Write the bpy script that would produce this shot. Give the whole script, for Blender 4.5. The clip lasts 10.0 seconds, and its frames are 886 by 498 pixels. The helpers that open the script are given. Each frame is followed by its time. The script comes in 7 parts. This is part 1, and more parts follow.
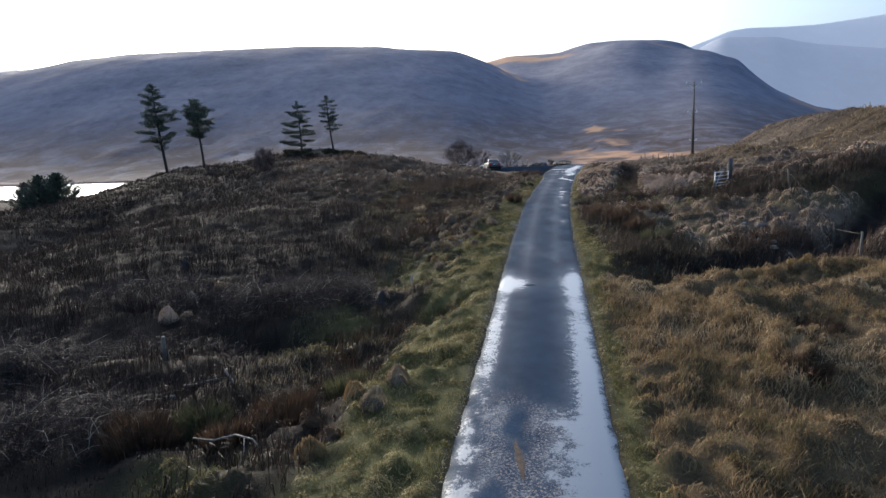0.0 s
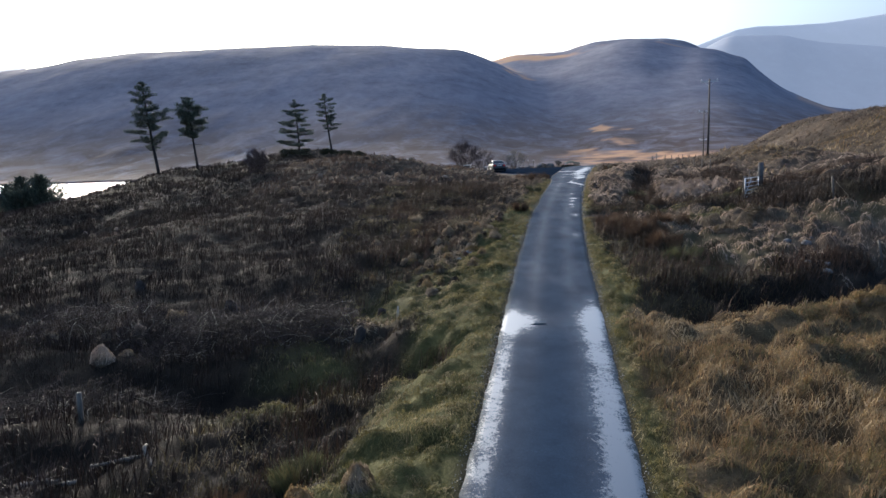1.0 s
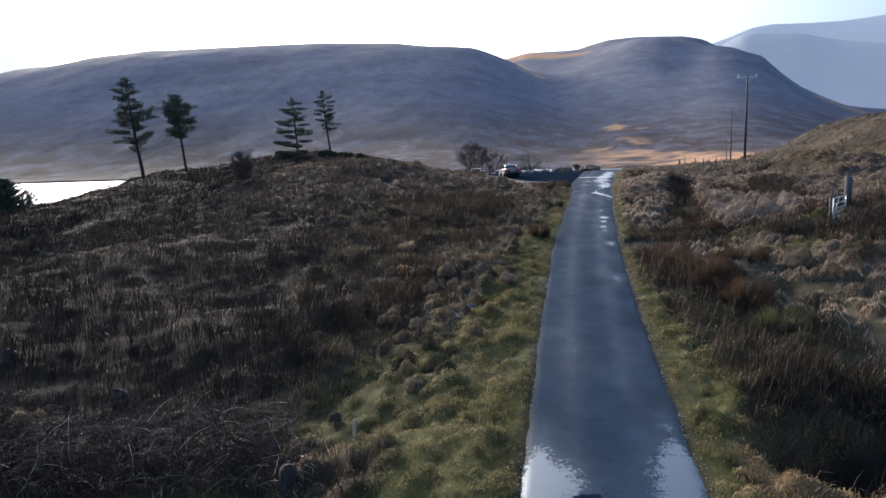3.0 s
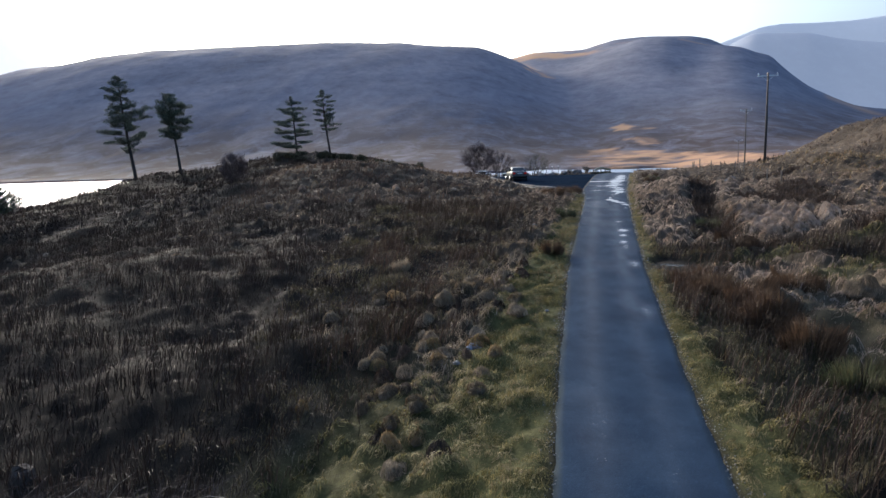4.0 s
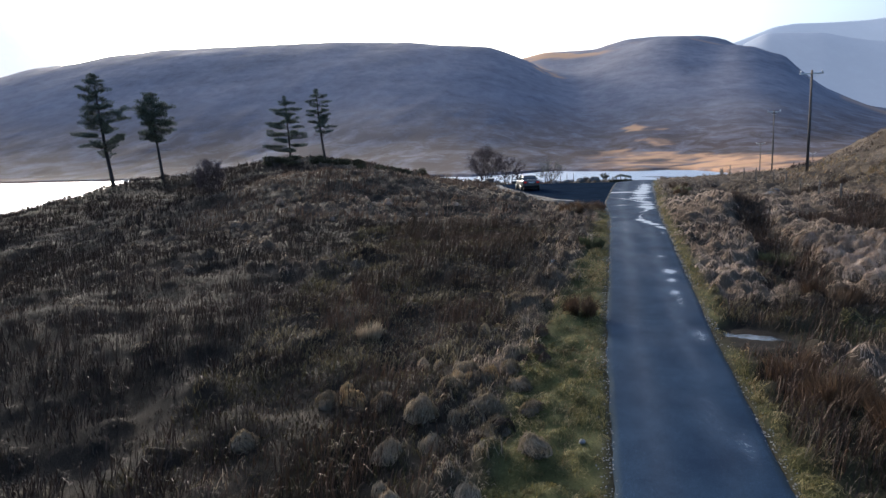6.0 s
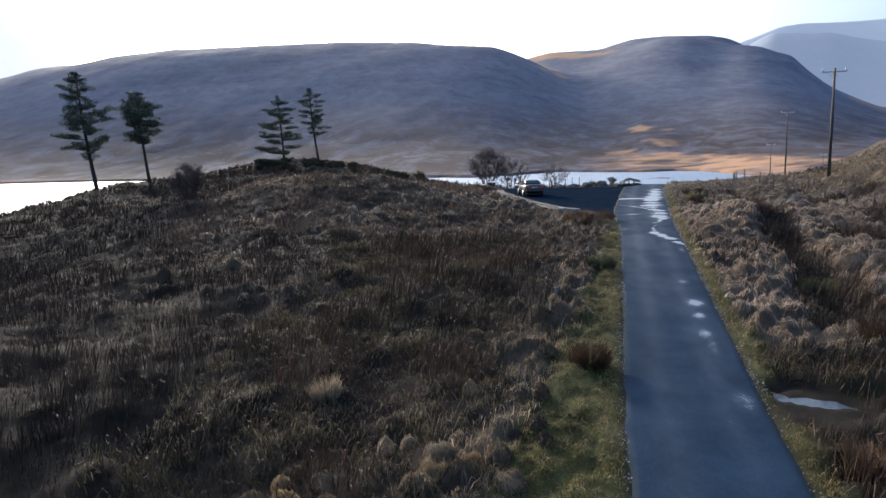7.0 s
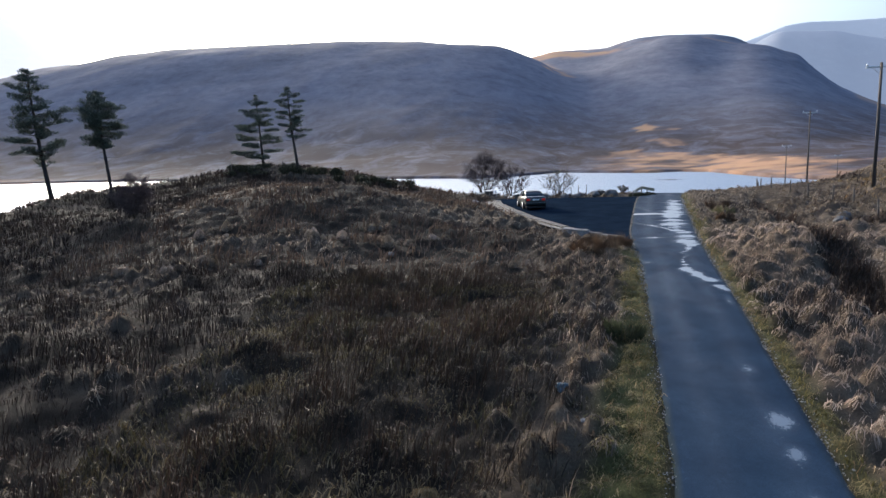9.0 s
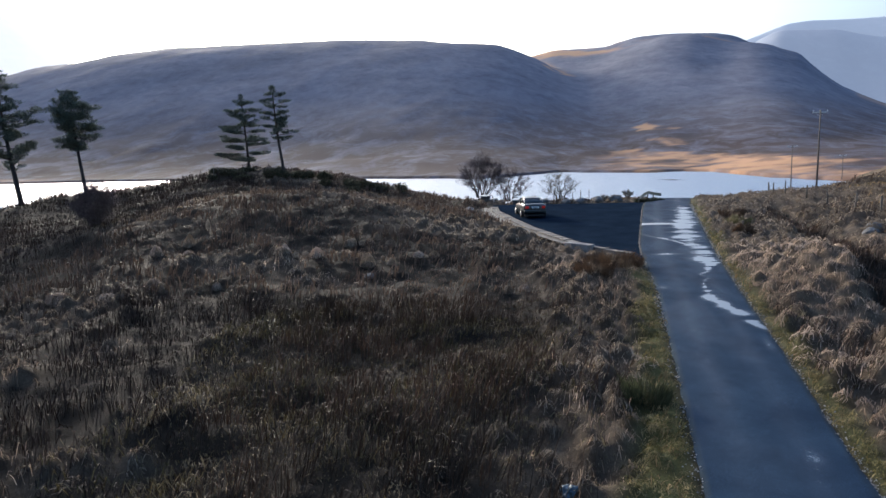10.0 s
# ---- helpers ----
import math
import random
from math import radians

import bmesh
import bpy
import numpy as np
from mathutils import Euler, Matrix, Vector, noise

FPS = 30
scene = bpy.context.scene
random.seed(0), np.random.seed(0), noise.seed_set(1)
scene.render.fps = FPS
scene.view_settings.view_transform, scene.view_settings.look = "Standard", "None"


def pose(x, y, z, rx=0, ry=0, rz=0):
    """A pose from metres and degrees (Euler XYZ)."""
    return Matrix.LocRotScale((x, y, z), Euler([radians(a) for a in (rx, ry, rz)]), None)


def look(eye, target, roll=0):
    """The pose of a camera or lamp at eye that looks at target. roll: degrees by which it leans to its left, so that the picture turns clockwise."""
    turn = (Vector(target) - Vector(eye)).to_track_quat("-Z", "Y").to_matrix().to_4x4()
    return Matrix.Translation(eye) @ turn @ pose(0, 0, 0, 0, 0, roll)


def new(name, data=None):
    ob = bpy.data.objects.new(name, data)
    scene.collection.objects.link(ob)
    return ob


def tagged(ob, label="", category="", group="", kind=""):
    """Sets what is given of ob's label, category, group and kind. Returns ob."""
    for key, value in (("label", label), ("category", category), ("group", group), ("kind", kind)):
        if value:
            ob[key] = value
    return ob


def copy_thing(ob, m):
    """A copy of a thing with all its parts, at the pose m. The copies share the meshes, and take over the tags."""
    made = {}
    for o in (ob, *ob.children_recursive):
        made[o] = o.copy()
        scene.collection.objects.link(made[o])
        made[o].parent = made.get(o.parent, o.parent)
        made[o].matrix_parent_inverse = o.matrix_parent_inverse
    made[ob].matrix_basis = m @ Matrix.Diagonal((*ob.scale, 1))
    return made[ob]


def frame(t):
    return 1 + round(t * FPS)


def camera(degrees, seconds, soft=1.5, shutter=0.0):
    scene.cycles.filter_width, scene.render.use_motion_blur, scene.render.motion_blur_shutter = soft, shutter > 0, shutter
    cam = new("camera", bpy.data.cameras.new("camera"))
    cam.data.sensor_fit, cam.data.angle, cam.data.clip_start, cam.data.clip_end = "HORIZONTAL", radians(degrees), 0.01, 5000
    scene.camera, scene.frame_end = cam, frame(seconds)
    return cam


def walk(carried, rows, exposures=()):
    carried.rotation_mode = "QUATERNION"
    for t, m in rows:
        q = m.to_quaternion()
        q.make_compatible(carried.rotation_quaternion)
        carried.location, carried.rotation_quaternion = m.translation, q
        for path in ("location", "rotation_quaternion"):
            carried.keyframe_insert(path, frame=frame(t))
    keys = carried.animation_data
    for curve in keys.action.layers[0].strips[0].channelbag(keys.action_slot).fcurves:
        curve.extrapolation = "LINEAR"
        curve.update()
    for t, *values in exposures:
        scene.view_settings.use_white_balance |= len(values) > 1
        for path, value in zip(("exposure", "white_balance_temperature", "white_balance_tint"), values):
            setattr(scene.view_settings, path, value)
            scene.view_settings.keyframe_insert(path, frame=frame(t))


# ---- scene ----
cam = camera(69.3, 10.0, soft=1.5)
METRES, EYE, TILT, LEAN, TURN = 39.0, 5.0, -6.0, 2.4, 1.1
EXPOSURE = (1.115, 6000, 10)
ROWS = [
    (0.0, 0.0, 0.0, 0.0, 0.01, -1.78, -0.42),
    (0.5, 0.0064, 0.0507, 0.0093, 0.23, -1.83, -0.51),
    (1.0, 0.0107, 0.1047, 0.0189, 0.47, -1.88, -0.55),
    (1.5, 0.0145, 0.1564, 0.0288, 0.73, -1.94, -0.59),
    (2.0, 0.0178, 0.2074, 0.0385, 0.99, -1.96, -0.71),
    (2.5, 0.0209, 0.2573, 0.0476, 1.26, -2.0, -0.75),
    (4.0, 0.0277, 0.3984, 0.0737, 2.04, -2.05, -0.96),
    (4.5, 0.0292, 0.4431, 0.0824, 2.29, -2.04, -1.03),
    (5.0, 0.0302, 0.4905, 0.0924, 2.48, -2.06, -1.08),
    (5.5, 0.0329, 0.5387, 0.102, 2.67, -2.07, -1.15),
    (7.0, 0.0496, 0.6852, 0.13, 3.29, -2.07, -1.32),
    (7.5, 0.0549, 0.7335, 0.1386, 3.44, -2.07, -1.34),
    (8.0, 0.0598, 0.7813, 0.1478, 3.54, -2.08, -1.35),
    (8.5, 0.0646, 0.8291, 0.1589, 3.6, -2.11, -1.35),
    (9.0, 0.071, 0.8788, 0.1689, 3.66, -2.14, -1.34),
    (9.5, 0.0762, 0.9278, 0.1795, 3.65, -2.15, -1.35),
    (10.0, 0.0791, 0.978, 0.1899, 3.64, -2.23, -1.32),
]
walk(cam, [(t, pose(0, 0, EYE, TILT, LEAN, TURN) @ pose(METRES * x, METRES * y, METRES * z, 90 + pitch, roll, yaw)) for t, x, y, z, yaw, pitch, roll in ROWS], [(0.0, *EXPOSURE), (10.0, *EXPOSURE)])

# ---- light ----
SUN_AZIMUTH, SUN_ELEVATION = -30.0, 15.5  # degrees from the road's way (+y) towards +x; a low winter sun in thin haze
world = bpy.data.worlds.new("sky")
scene.world = world
world.use_nodes = True
wt = world.node_tree
sky = wt.nodes.new("ShaderNodeTexSky")
sky.sky_type, sky.sun_disc = "NISHITA", False
sky.sun_elevation, sky.sun_rotation = radians(SUN_ELEVATION), radians(SUN_AZIMUTH)
sky.air_density, sky.dust_density, sky.ozone_density = 1.0, 8.0, 3.5
wt.nodes["Background"].inputs["Strength"].default_value = 0.208
wt.links.new(sky.outputs["Color"], wt.nodes["Background"].inputs["Color"])

sun = new("sun", bpy.data.lights.new("sun", "SUN"))
sun.data.energy, sun.data.angle, sun.data.color = 2.35, radians(6.0), (1.0, 0.86, 0.70)
_az, _el = radians(SUN_AZIMUTH), radians(SUN_ELEVATION)
sun.matrix_world = look((0, 0, 0), (-math.sin(_az) * math.cos(_el), -math.cos(_az) * math.cos(_el), -math.sin(_el)))


# ---- materials ----
def material(name):
    m = bpy.data.materials.new(name)
    m.use_nodes = True
    nt = m.node_tree
    return m, nt, nt.nodes["Principled BSDF"]


def ramp(nt, stops):
    r = nt.nodes.new("ShaderNodeValToRGB")
    el = r.color_ramp.elements
    for k, (p, c) in enumerate(stops):
        e = el[k] if k < 2 else el.new(p)
        e.position, e.color = p, (*c, 1)
    return r


def where(nt):
    return nt.nodes.new("ShaderNodeNewGeometry").outputs["Position"]


def texture(nt, scale, detail=4.0, rough=0.6, stretch=None, distort=0.0):
    n = nt.nodes.new("ShaderNodeTexNoise")
    n.inputs["Scale"].default_value, n.inputs["Detail"].default_value = scale, detail
    n.inputs["Roughness"].default_value, n.inputs["Distortion"].default_value = rough, distort
    src = where(nt)
    if stretch:
        mp = nt.nodes.new("ShaderNodeMapping")
        mp.inputs["Scale"].default_value = stretch
        nt.links.new(src, mp.inputs["Vector"])
        src = mp.outputs["Vector"]
    nt.links.new(src, n.inputs["Vector"])
    return n.outputs["Fac"]


def blend(nt, fac, a, b, kind="MIX"):
    m = nt.nodes.new("ShaderNodeMix")
    m.data_type, m.blend_type = "RGBA", kind
    for sock, v in ((m.inputs["Factor"], fac), (m.inputs["A"], a), (m.inputs["B"], b)):
        if isinstance(v, (int, float)):
            sock.default_value = v
        elif isinstance(v, tuple):
            sock.default_value = (*v, 1)
        else:
            nt.links.new(v, sock)
    return m.outputs["Result"]


def bumped(nt, bsdf, height, strength, distance):
    b = nt.nodes.new("ShaderNodeBump")
    b.inputs["Strength"].default_value, b.inputs["Distance"].default_value = strength, distance
    nt.links.new(height, b.inputs["Height"])
    nt.links.new(b.outputs["Normal"], bsdf.inputs["Normal"])


def surface(name, stops, scale=2.0, fine=25.0, rough=0.8, bump=0.3, depth=0.02, metal=0.0, contrast=0.35, island=0.0, stretch=None, spec=0.3):
    """Colour in broad patches and in fine grain, with a fine relief."""
    m, nt, bsdf = material(name)
    r = ramp(nt, stops)
    broad = texture(nt, scale, 5, 0.6, stretch)
    if island:
        g = nt.nodes.new("ShaderNodeNewGeometry").outputs["Random Per Island"]
        mix = nt.nodes.new("ShaderNodeMix")
        mix.inputs["Factor"].default_value = island
        nt.links.new(broad, mix.inputs["A"])
        nt.links.new(g, mix.inputs["B"])
        broad = mix.outputs["Result"]
    nt.links.new(broad, r.inputs["Fac"])
    grain = texture(nt, fine, 3, 0.7, stretch)
    shade = ramp(nt, [(0.3, (1 - contrast,) * 3), (0.7, (1 + contrast * 0.6,) * 3)])
    nt.links.new(grain, shade.inputs["Fac"])
    nt.links.new(blend(nt, 1.0, r.outputs["Color"], shade.outputs["Color"], "MULTIPLY"), bsdf.inputs["Base Color"])
    bsdf.inputs["Roughness"].default_value, bsdf.inputs["Metallic"].default_value = rough, metal
    bsdf.inputs["Specular IOR Level"].default_value = spec
    if bump:
        bumped(nt, bsdf, grain, bump, depth)
    return m


def blade_material(name, stops, patch=0.5, island=0.30, rough=0.75, see_through=0.25):
    m, nt, bsdf = material(name)
    r = ramp(nt, stops)
    mix = nt.nodes.new("ShaderNodeMix")
    mix.inputs["Factor"].default_value = island
    wide = nt.nodes.new("ShaderNodeMix")
    wide.inputs["Factor"].default_value = 0.5
    nt.links.new(texture(nt, patch, 4, 0.6), wide.inputs["A"])
    nt.links.new(texture(nt, patch * 0.3, 3, 0.55, (0.6, 1.0, 1)), wide.inputs["B"])
    spread = nt.nodes.new("ShaderNodeMapRange")
    spread.inputs["From Min"].default_value, spread.inputs["From Max"].default_value = 0.33, 0.67
    nt.links.new(wide.outputs["Result"], spread.inputs["Value"])
    nt.links.new(spread.outputs["Result"], mix.inputs["A"])
    nt.links.new(nt.nodes.new("ShaderNodeNewGeometry").outputs["Random Per Island"], mix.inputs["B"])
    nt.links.new(mix.outputs["Result"], r.inputs["Fac"])
    nt.links.new(r.outputs["Color"], bsdf.inputs["Base Color"])
    bsdf.inputs["Roughness"].default_value, bsdf.inputs["Specular IOR Level"].default_value = rough, 0.2
    tr = nt.nodes.new("ShaderNodeBsdfTranslucent")
    nt.links.new(r.outputs["Color"], tr.inputs["Color"])
    add = nt.nodes.new("ShaderNodeMixShader")
    add.inputs["Fac"].default_value = see_through
    nt.links.new(bsdf.outputs[0], add.inputs[1])
    nt.links.new(tr.outputs[0], add.inputs[2])
    nt.links.new(add.outputs[0], nt.nodes["Material Output"].inputs["Surface"])
    return m


STRAW = blade_material("straw_grass", [(0.2, (0.11, 0.077, 0.054)), (0.45, (0.25, 0.183, 0.133)), (0.62, (0.36, 0.272, 0.203)), (0.85, (0.60, 0.475, 0.37))], see_through=0.42)
OLD_STRAW = blade_material("greyed_straw", [(0.2, (0.06, 0.047, 0.029)), (0.45, (0.16, 0.122, 0.078)), (0.62, (0.23, 0.175, 0.115)), (0.85, (0.38, 0.295, 0.20))], see_through=0.32)
GREY_STRAW = blade_material("grey_straw", [(0.25, (0.072, 0.054, 0.038)), (0.5, (0.165, 0.125, 0.088)), (0.8, (0.33, 0.262, 0.19))], see_through=0.3)
UNDER = blade_material("moor_undergrowth", [(0.15, (0.022, 0.021, 0.009)), (0.4, (0.060, 0.050, 0.022)), (0.6, (0.105, 0.082, 0.040)), (0.85, (0.22, 0.175, 0.11))], patch=0.8)
PALE_STRAW = blade_material("bleached_grass", [(0.2, (0.11, 0.08, 0.056)), (0.5, (0.29, 0.22, 0.165)), (0.8, (0.50, 0.40, 0.315))])
# paler copy of the dark heath, with distant haze put into its colour
FAR_HEATH = blade_material("haze_paled_heath", [(0.2, (0.034, 0.025, 0.020)), (0.45, (0.066, 0.047, 0.036)), (0.65, (0.10, 0.069, 0.050)), (0.85, (0.155, 0.112, 0.083))], patch=0.25)
HEATH = blade_material("dark_heath", [(0.2, (0.015, 0.011, 0.0085)), (0.42, (0.036, 0.0255, 0.0175)), (0.6, (0.062, 0.037, 0.024)), (0.82, (0.102, 0.064, 0.043))], see_through=0.12)
DARK_HEATH = blade_material("purple_heath", [(0.2, (0.0115, 0.0085, 0.0075)), (0.42, (0.023, 0.0165, 0.0135)), (0.6, (0.037, 0.025, 0.019)), (0.82, (0.056, 0.039, 0.030))], see_through=0.1)
VERGE = blade_material("verge_grass", [(0.2, (0.055, 0.050, 0.016)), (0.45, (0.125, 0.108, 0.035)), (0.62, (0.195, 0.158, 0.060)), (0.82, (0.30, 0.235, 0.115))], patch=1.3)
DRY_VERGE = blade_material("yellowed_verge_grass", [(0.2, (0.08, 0.064, 0.025)), (0.5, (0.175, 0.135, 0.058)), (0.8, (0.31, 0.24, 0.125))], patch=1.3)
GOLD = blade_material("moor_grass", [(0.1, (0.045, 0.040, 0.018)), (0.32, (0.135, 0.110, 0.048)), (0.5, (0.22, 0.135, 0.066)), (0.64, (0.27, 0.20, 0.105)), (0.86, (0.48, 0.36, 0.22))], patch=0.9, see_through=0.38)
BRAMBLE = blade_material("bramble_canes", [(0.2, (0.016, 0.011, 0.011)), (0.5, (0.034, 0.025, 0.024)), (0.8, (0.07, 0.052, 0.047))], see_through=0.0)
NEEDLE = blade_material("pine_needles", [(0.2, (0.038, 0.05, 0.045)), (0.5, (0.07, 0.092, 0.072)), (0.8, (0.13, 0.15, 0.105))], island=0.7, see_through=0.12)
TWIG = blade_material("bare_twigs", [(0.2, (0.034, 0.024, 0.027)), (0.5, (0.066, 0.048, 0.050)), (0.8, (0.12, 0.09, 0.088))], see_through=0.0)
RUSH = blade_material("rushes", [(0.25, (0.025, 0.017, 0.0115)), (0.5, (0.06, 0.037, 0.022)), (0.78, (0.12, 0.075, 0.043))])
GREEN_RUSH = blade_material("green_rushes", [(0.25, (0.03, 0.035, 0.018)), (0.5, (0.07, 0.075, 0.035)), (0.75, (0.14, 0.12, 0.06))])
PALE_TWIG = blade_material("pale_twigs", [(0.2, (0.10, 0.09, 0.075)), (0.5, (0.2, 0.18, 0.15)), (0.8, (0.36, 0.33, 0.28))], see_through=0.0)
BARK = surface("bark", [(0.3, (0.026, 0.022, 0.02)), (0.7, (0.07, 0.056, 0.046))], 3, 18, 0.9, 0.8, 0.03, stretch=(1, 1, 0.25))
TIMBER = surface("weathered_timber", [(0.3, (0.07, 0.06, 0.05)), (0.7, (0.17, 0.15, 0.125))], 2, 30, 0.85, 0.4, 0.01, stretch=(1, 1, 0.15))
POLE_WOOD = surface("creosoted_pole", [(0.3, (0.05, 0.045, 0.042)), (0.7, (0.12, 0.105, 0.095))], 1.5, 30, 0.85, 0.4, 0.01, stretch=(1, 1, 0.1))
STEEL = surface("galvanised_steel", [(0.3, (0.42, 0.43, 0.44)), (0.7, (0.62, 0.63, 0.64))], 3, 40, 0.42, 0.1, 0.003, metal=0.85, contrast=0.15)
STONE = surface("grey_stone", [(0.3, (0.10, 0.098, 0.095)), (0.7, (0.25, 0.245, 0.235))], 2.5, 20, 0.85, 0.6, 0.02)
DARK_STONE = surface("lichened_boulder", [(0.3, (0.05, 0.05, 0.05)), (0.7, (0.16, 0.155, 0.15))], 2.5, 16, 0.9, 0.6, 0.03)
CONCRETE = surface("kerb_concrete", [(0.3, (0.075, 0.066, 0.058)), (0.7, (0.15, 0.136, 0.12))], 1.2, 22, 0.85, 0.4, 0.01)
PORCELAIN = surface("insulator_porcelain", [(0.3, (0.6, 0.6, 0.6)), (0.7, (0.75, 0.75, 0.73))], 3, 20, 0.2, 0, contrast=0.1)
PICNIC = surface("picnic_concrete", [(0.3, (0.5, 0.49, 0.46)), (0.7, (0.68, 0.67, 0.63))], 2, 20, 0.7, 0.2, 0.005, contrast=0.2)


def hill_material(name, low, mid, high, dry, scale=0.006, haze_glow=0.0, bracken=(0.060, 0.045, 0.044), mottle=0.8, haze=(0.86, 0.92, 1.0)):
    """Bog and rock on a hillside: broad patches, gullies and dry grass flats. Haze and sunshine are put into the
    colours.
    """
    m, nt, bsdf = material(name)
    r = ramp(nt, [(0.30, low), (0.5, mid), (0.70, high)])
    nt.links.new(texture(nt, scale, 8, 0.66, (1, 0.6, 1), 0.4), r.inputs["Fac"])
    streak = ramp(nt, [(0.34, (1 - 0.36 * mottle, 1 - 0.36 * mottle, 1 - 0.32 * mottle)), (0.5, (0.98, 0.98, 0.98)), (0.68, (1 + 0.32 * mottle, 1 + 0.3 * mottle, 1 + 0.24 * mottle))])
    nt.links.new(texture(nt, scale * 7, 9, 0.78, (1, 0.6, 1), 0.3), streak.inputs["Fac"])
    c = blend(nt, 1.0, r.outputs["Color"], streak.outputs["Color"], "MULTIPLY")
    # dead bracken and bog grass on the lower slopes, in torn patches; darkened to paint in the slopes' shade
    sep = nt.nodes.new("ShaderNodeSeparateXYZ")
    nt.links.new(where(nt), sep.inputs["Vector"])
    up = nt.nodes.new("ShaderNodeMapRange")
    up.inputs["From Min"].default_value, up.inputs["From Max"].default_value = 6.0, 95.0
    up.inputs["To Min"].default_value, up.inputs["To Max"].default_value = 1.1, 0.0
    nt.links.new(sep.outputs["Z"], up.inputs["Value"])
    tear = ramp(nt, [(0.33, (0, 0, 0)), (0.56, (1, 1, 1))])
    nt.links.new(texture(nt, scale * 6, 8, 0.76, (1, 0.6, 1), 0.5), tear.inputs["Fac"])
    fac = nt.nodes.new("ShaderNodeMath")
    fac.operation, fac.use_clamp = "MULTIPLY", True
    nt.links.new(tear.outputs["Color"], fac.inputs[0])
    nt.links.new(up.outputs["Result"], fac.inputs[1])
    c = blend(nt, fac.outputs[0], c, bracken)
    # the 'dry' mask mixes in grass coloured as if the sun lit it
    at = nt.nodes.new("ShaderNodeAttribute")
    at.attribute_name = "dry"
    nt.links.new(blend(nt, at.outputs["Fac"], c, dry), bsdf.inputs["Base Color"])
    bsdf.inputs["Roughness"].default_value, bsdf.inputs["Specular IOR Level"].default_value = 0.95, 0.05
    # emission imitates haze in the air; the slopes give off no light
    bsdf.inputs["Emission Color"].default_value, bsdf.inputs["Emission Strength"].default_value = (*haze, 1), haze_glow
    return m


# brown heather painted blue-grey, so that haze lies in its colour
HILL = hill_material("hazed_heather_hillside", (0.100, 0.107, 0.136), (0.137, 0.142, 0.176), (0.176, 0.178, 0.208), (0.43, 0.25, 0.14))
# far ranges: haze is painted as pale colours with some emission
HILL_FAR = hill_material("far_hazed_hillside", (0.235, 0.255, 0.30), (0.25, 0.27, 0.315), (0.265, 0.285, 0.33), (0.4, 0.36, 0.30), 0.003, 0.09, (0.265, 0.285, 0.325), 0.12)
HILL_PALE = hill_material("paler_far_hazed_hillside", (0.30, 0.325, 0.37), (0.31, 0.335, 0.38), (0.32, 0.345, 0.39), (0.4, 0.36, 0.30), 0.003, 0.12, (0.31, 0.335, 0.38), 0.08)
HILL_HAZE = hill_material("mountain_with_painted_haze", (0.56, 0.52, 0.50), (0.57, 0.53, 0.51), (0.58, 0.54, 0.52), (0.5, 0.5, 0.5), 0.003, 0.36, (0.56, 0.54, 0.52), 0.1, (1.0, 0.95, 0.90))


def ground_material():
    m, nt, bsdf = material("moorland_soil")
    at = nt.nodes.new("ShaderNodeVertexColor")
    at.layer_name = "growth"
    sep = nt.nodes.new("ShaderNodeSeparateColor")
    nt.links.new(at.outputs["Color"], sep.inputs["Color"])
    n = texture(nt, 1.3, 6, 0.65)

    def two(a, b):
        r = ramp(nt, [(0.35, a), (0.65, b)])
        nt.links.new(n, r.inputs["Fac"])
        return r.outputs["Color"]

    c = two((0.010, 0.008, 0.006), (0.022, 0.0165, 0.0115))
    c = blend(nt, sep.outputs[0], c, two((0.06, 0.044, 0.030), (0.135, 0.102, 0.070)))
    c = blend(nt, sep.outputs[1], c, two((0.045, 0.045, 0.015), (0.105, 0.098, 0.036)))
    c = blend(nt, sep.outputs[2], c, two((0.055, 0.038, 0.02), (0.13, 0.092, 0.048)))
    grain = texture(nt, 22, 4, 0.75)
    g = ramp(nt, [(0.3, (0.55, 0.55, 0.55)), (0.7, (1.3, 1.3, 1.3))])
    nt.links.new(grain, g.inputs["Fac"])
    nt.links.new(blend(nt, 1.0, c, g.outputs["Color"], "MULTIPLY"), bsdf.inputs["Base Color"])
    bsdf.inputs["Roughness"].default_value, bsdf.inputs["Specular IOR Level"].default_value = 0.95, 0.1
    bumped(nt, bsdf, grain, 0.7, 0.06)
    return m


SOIL = ground_material()


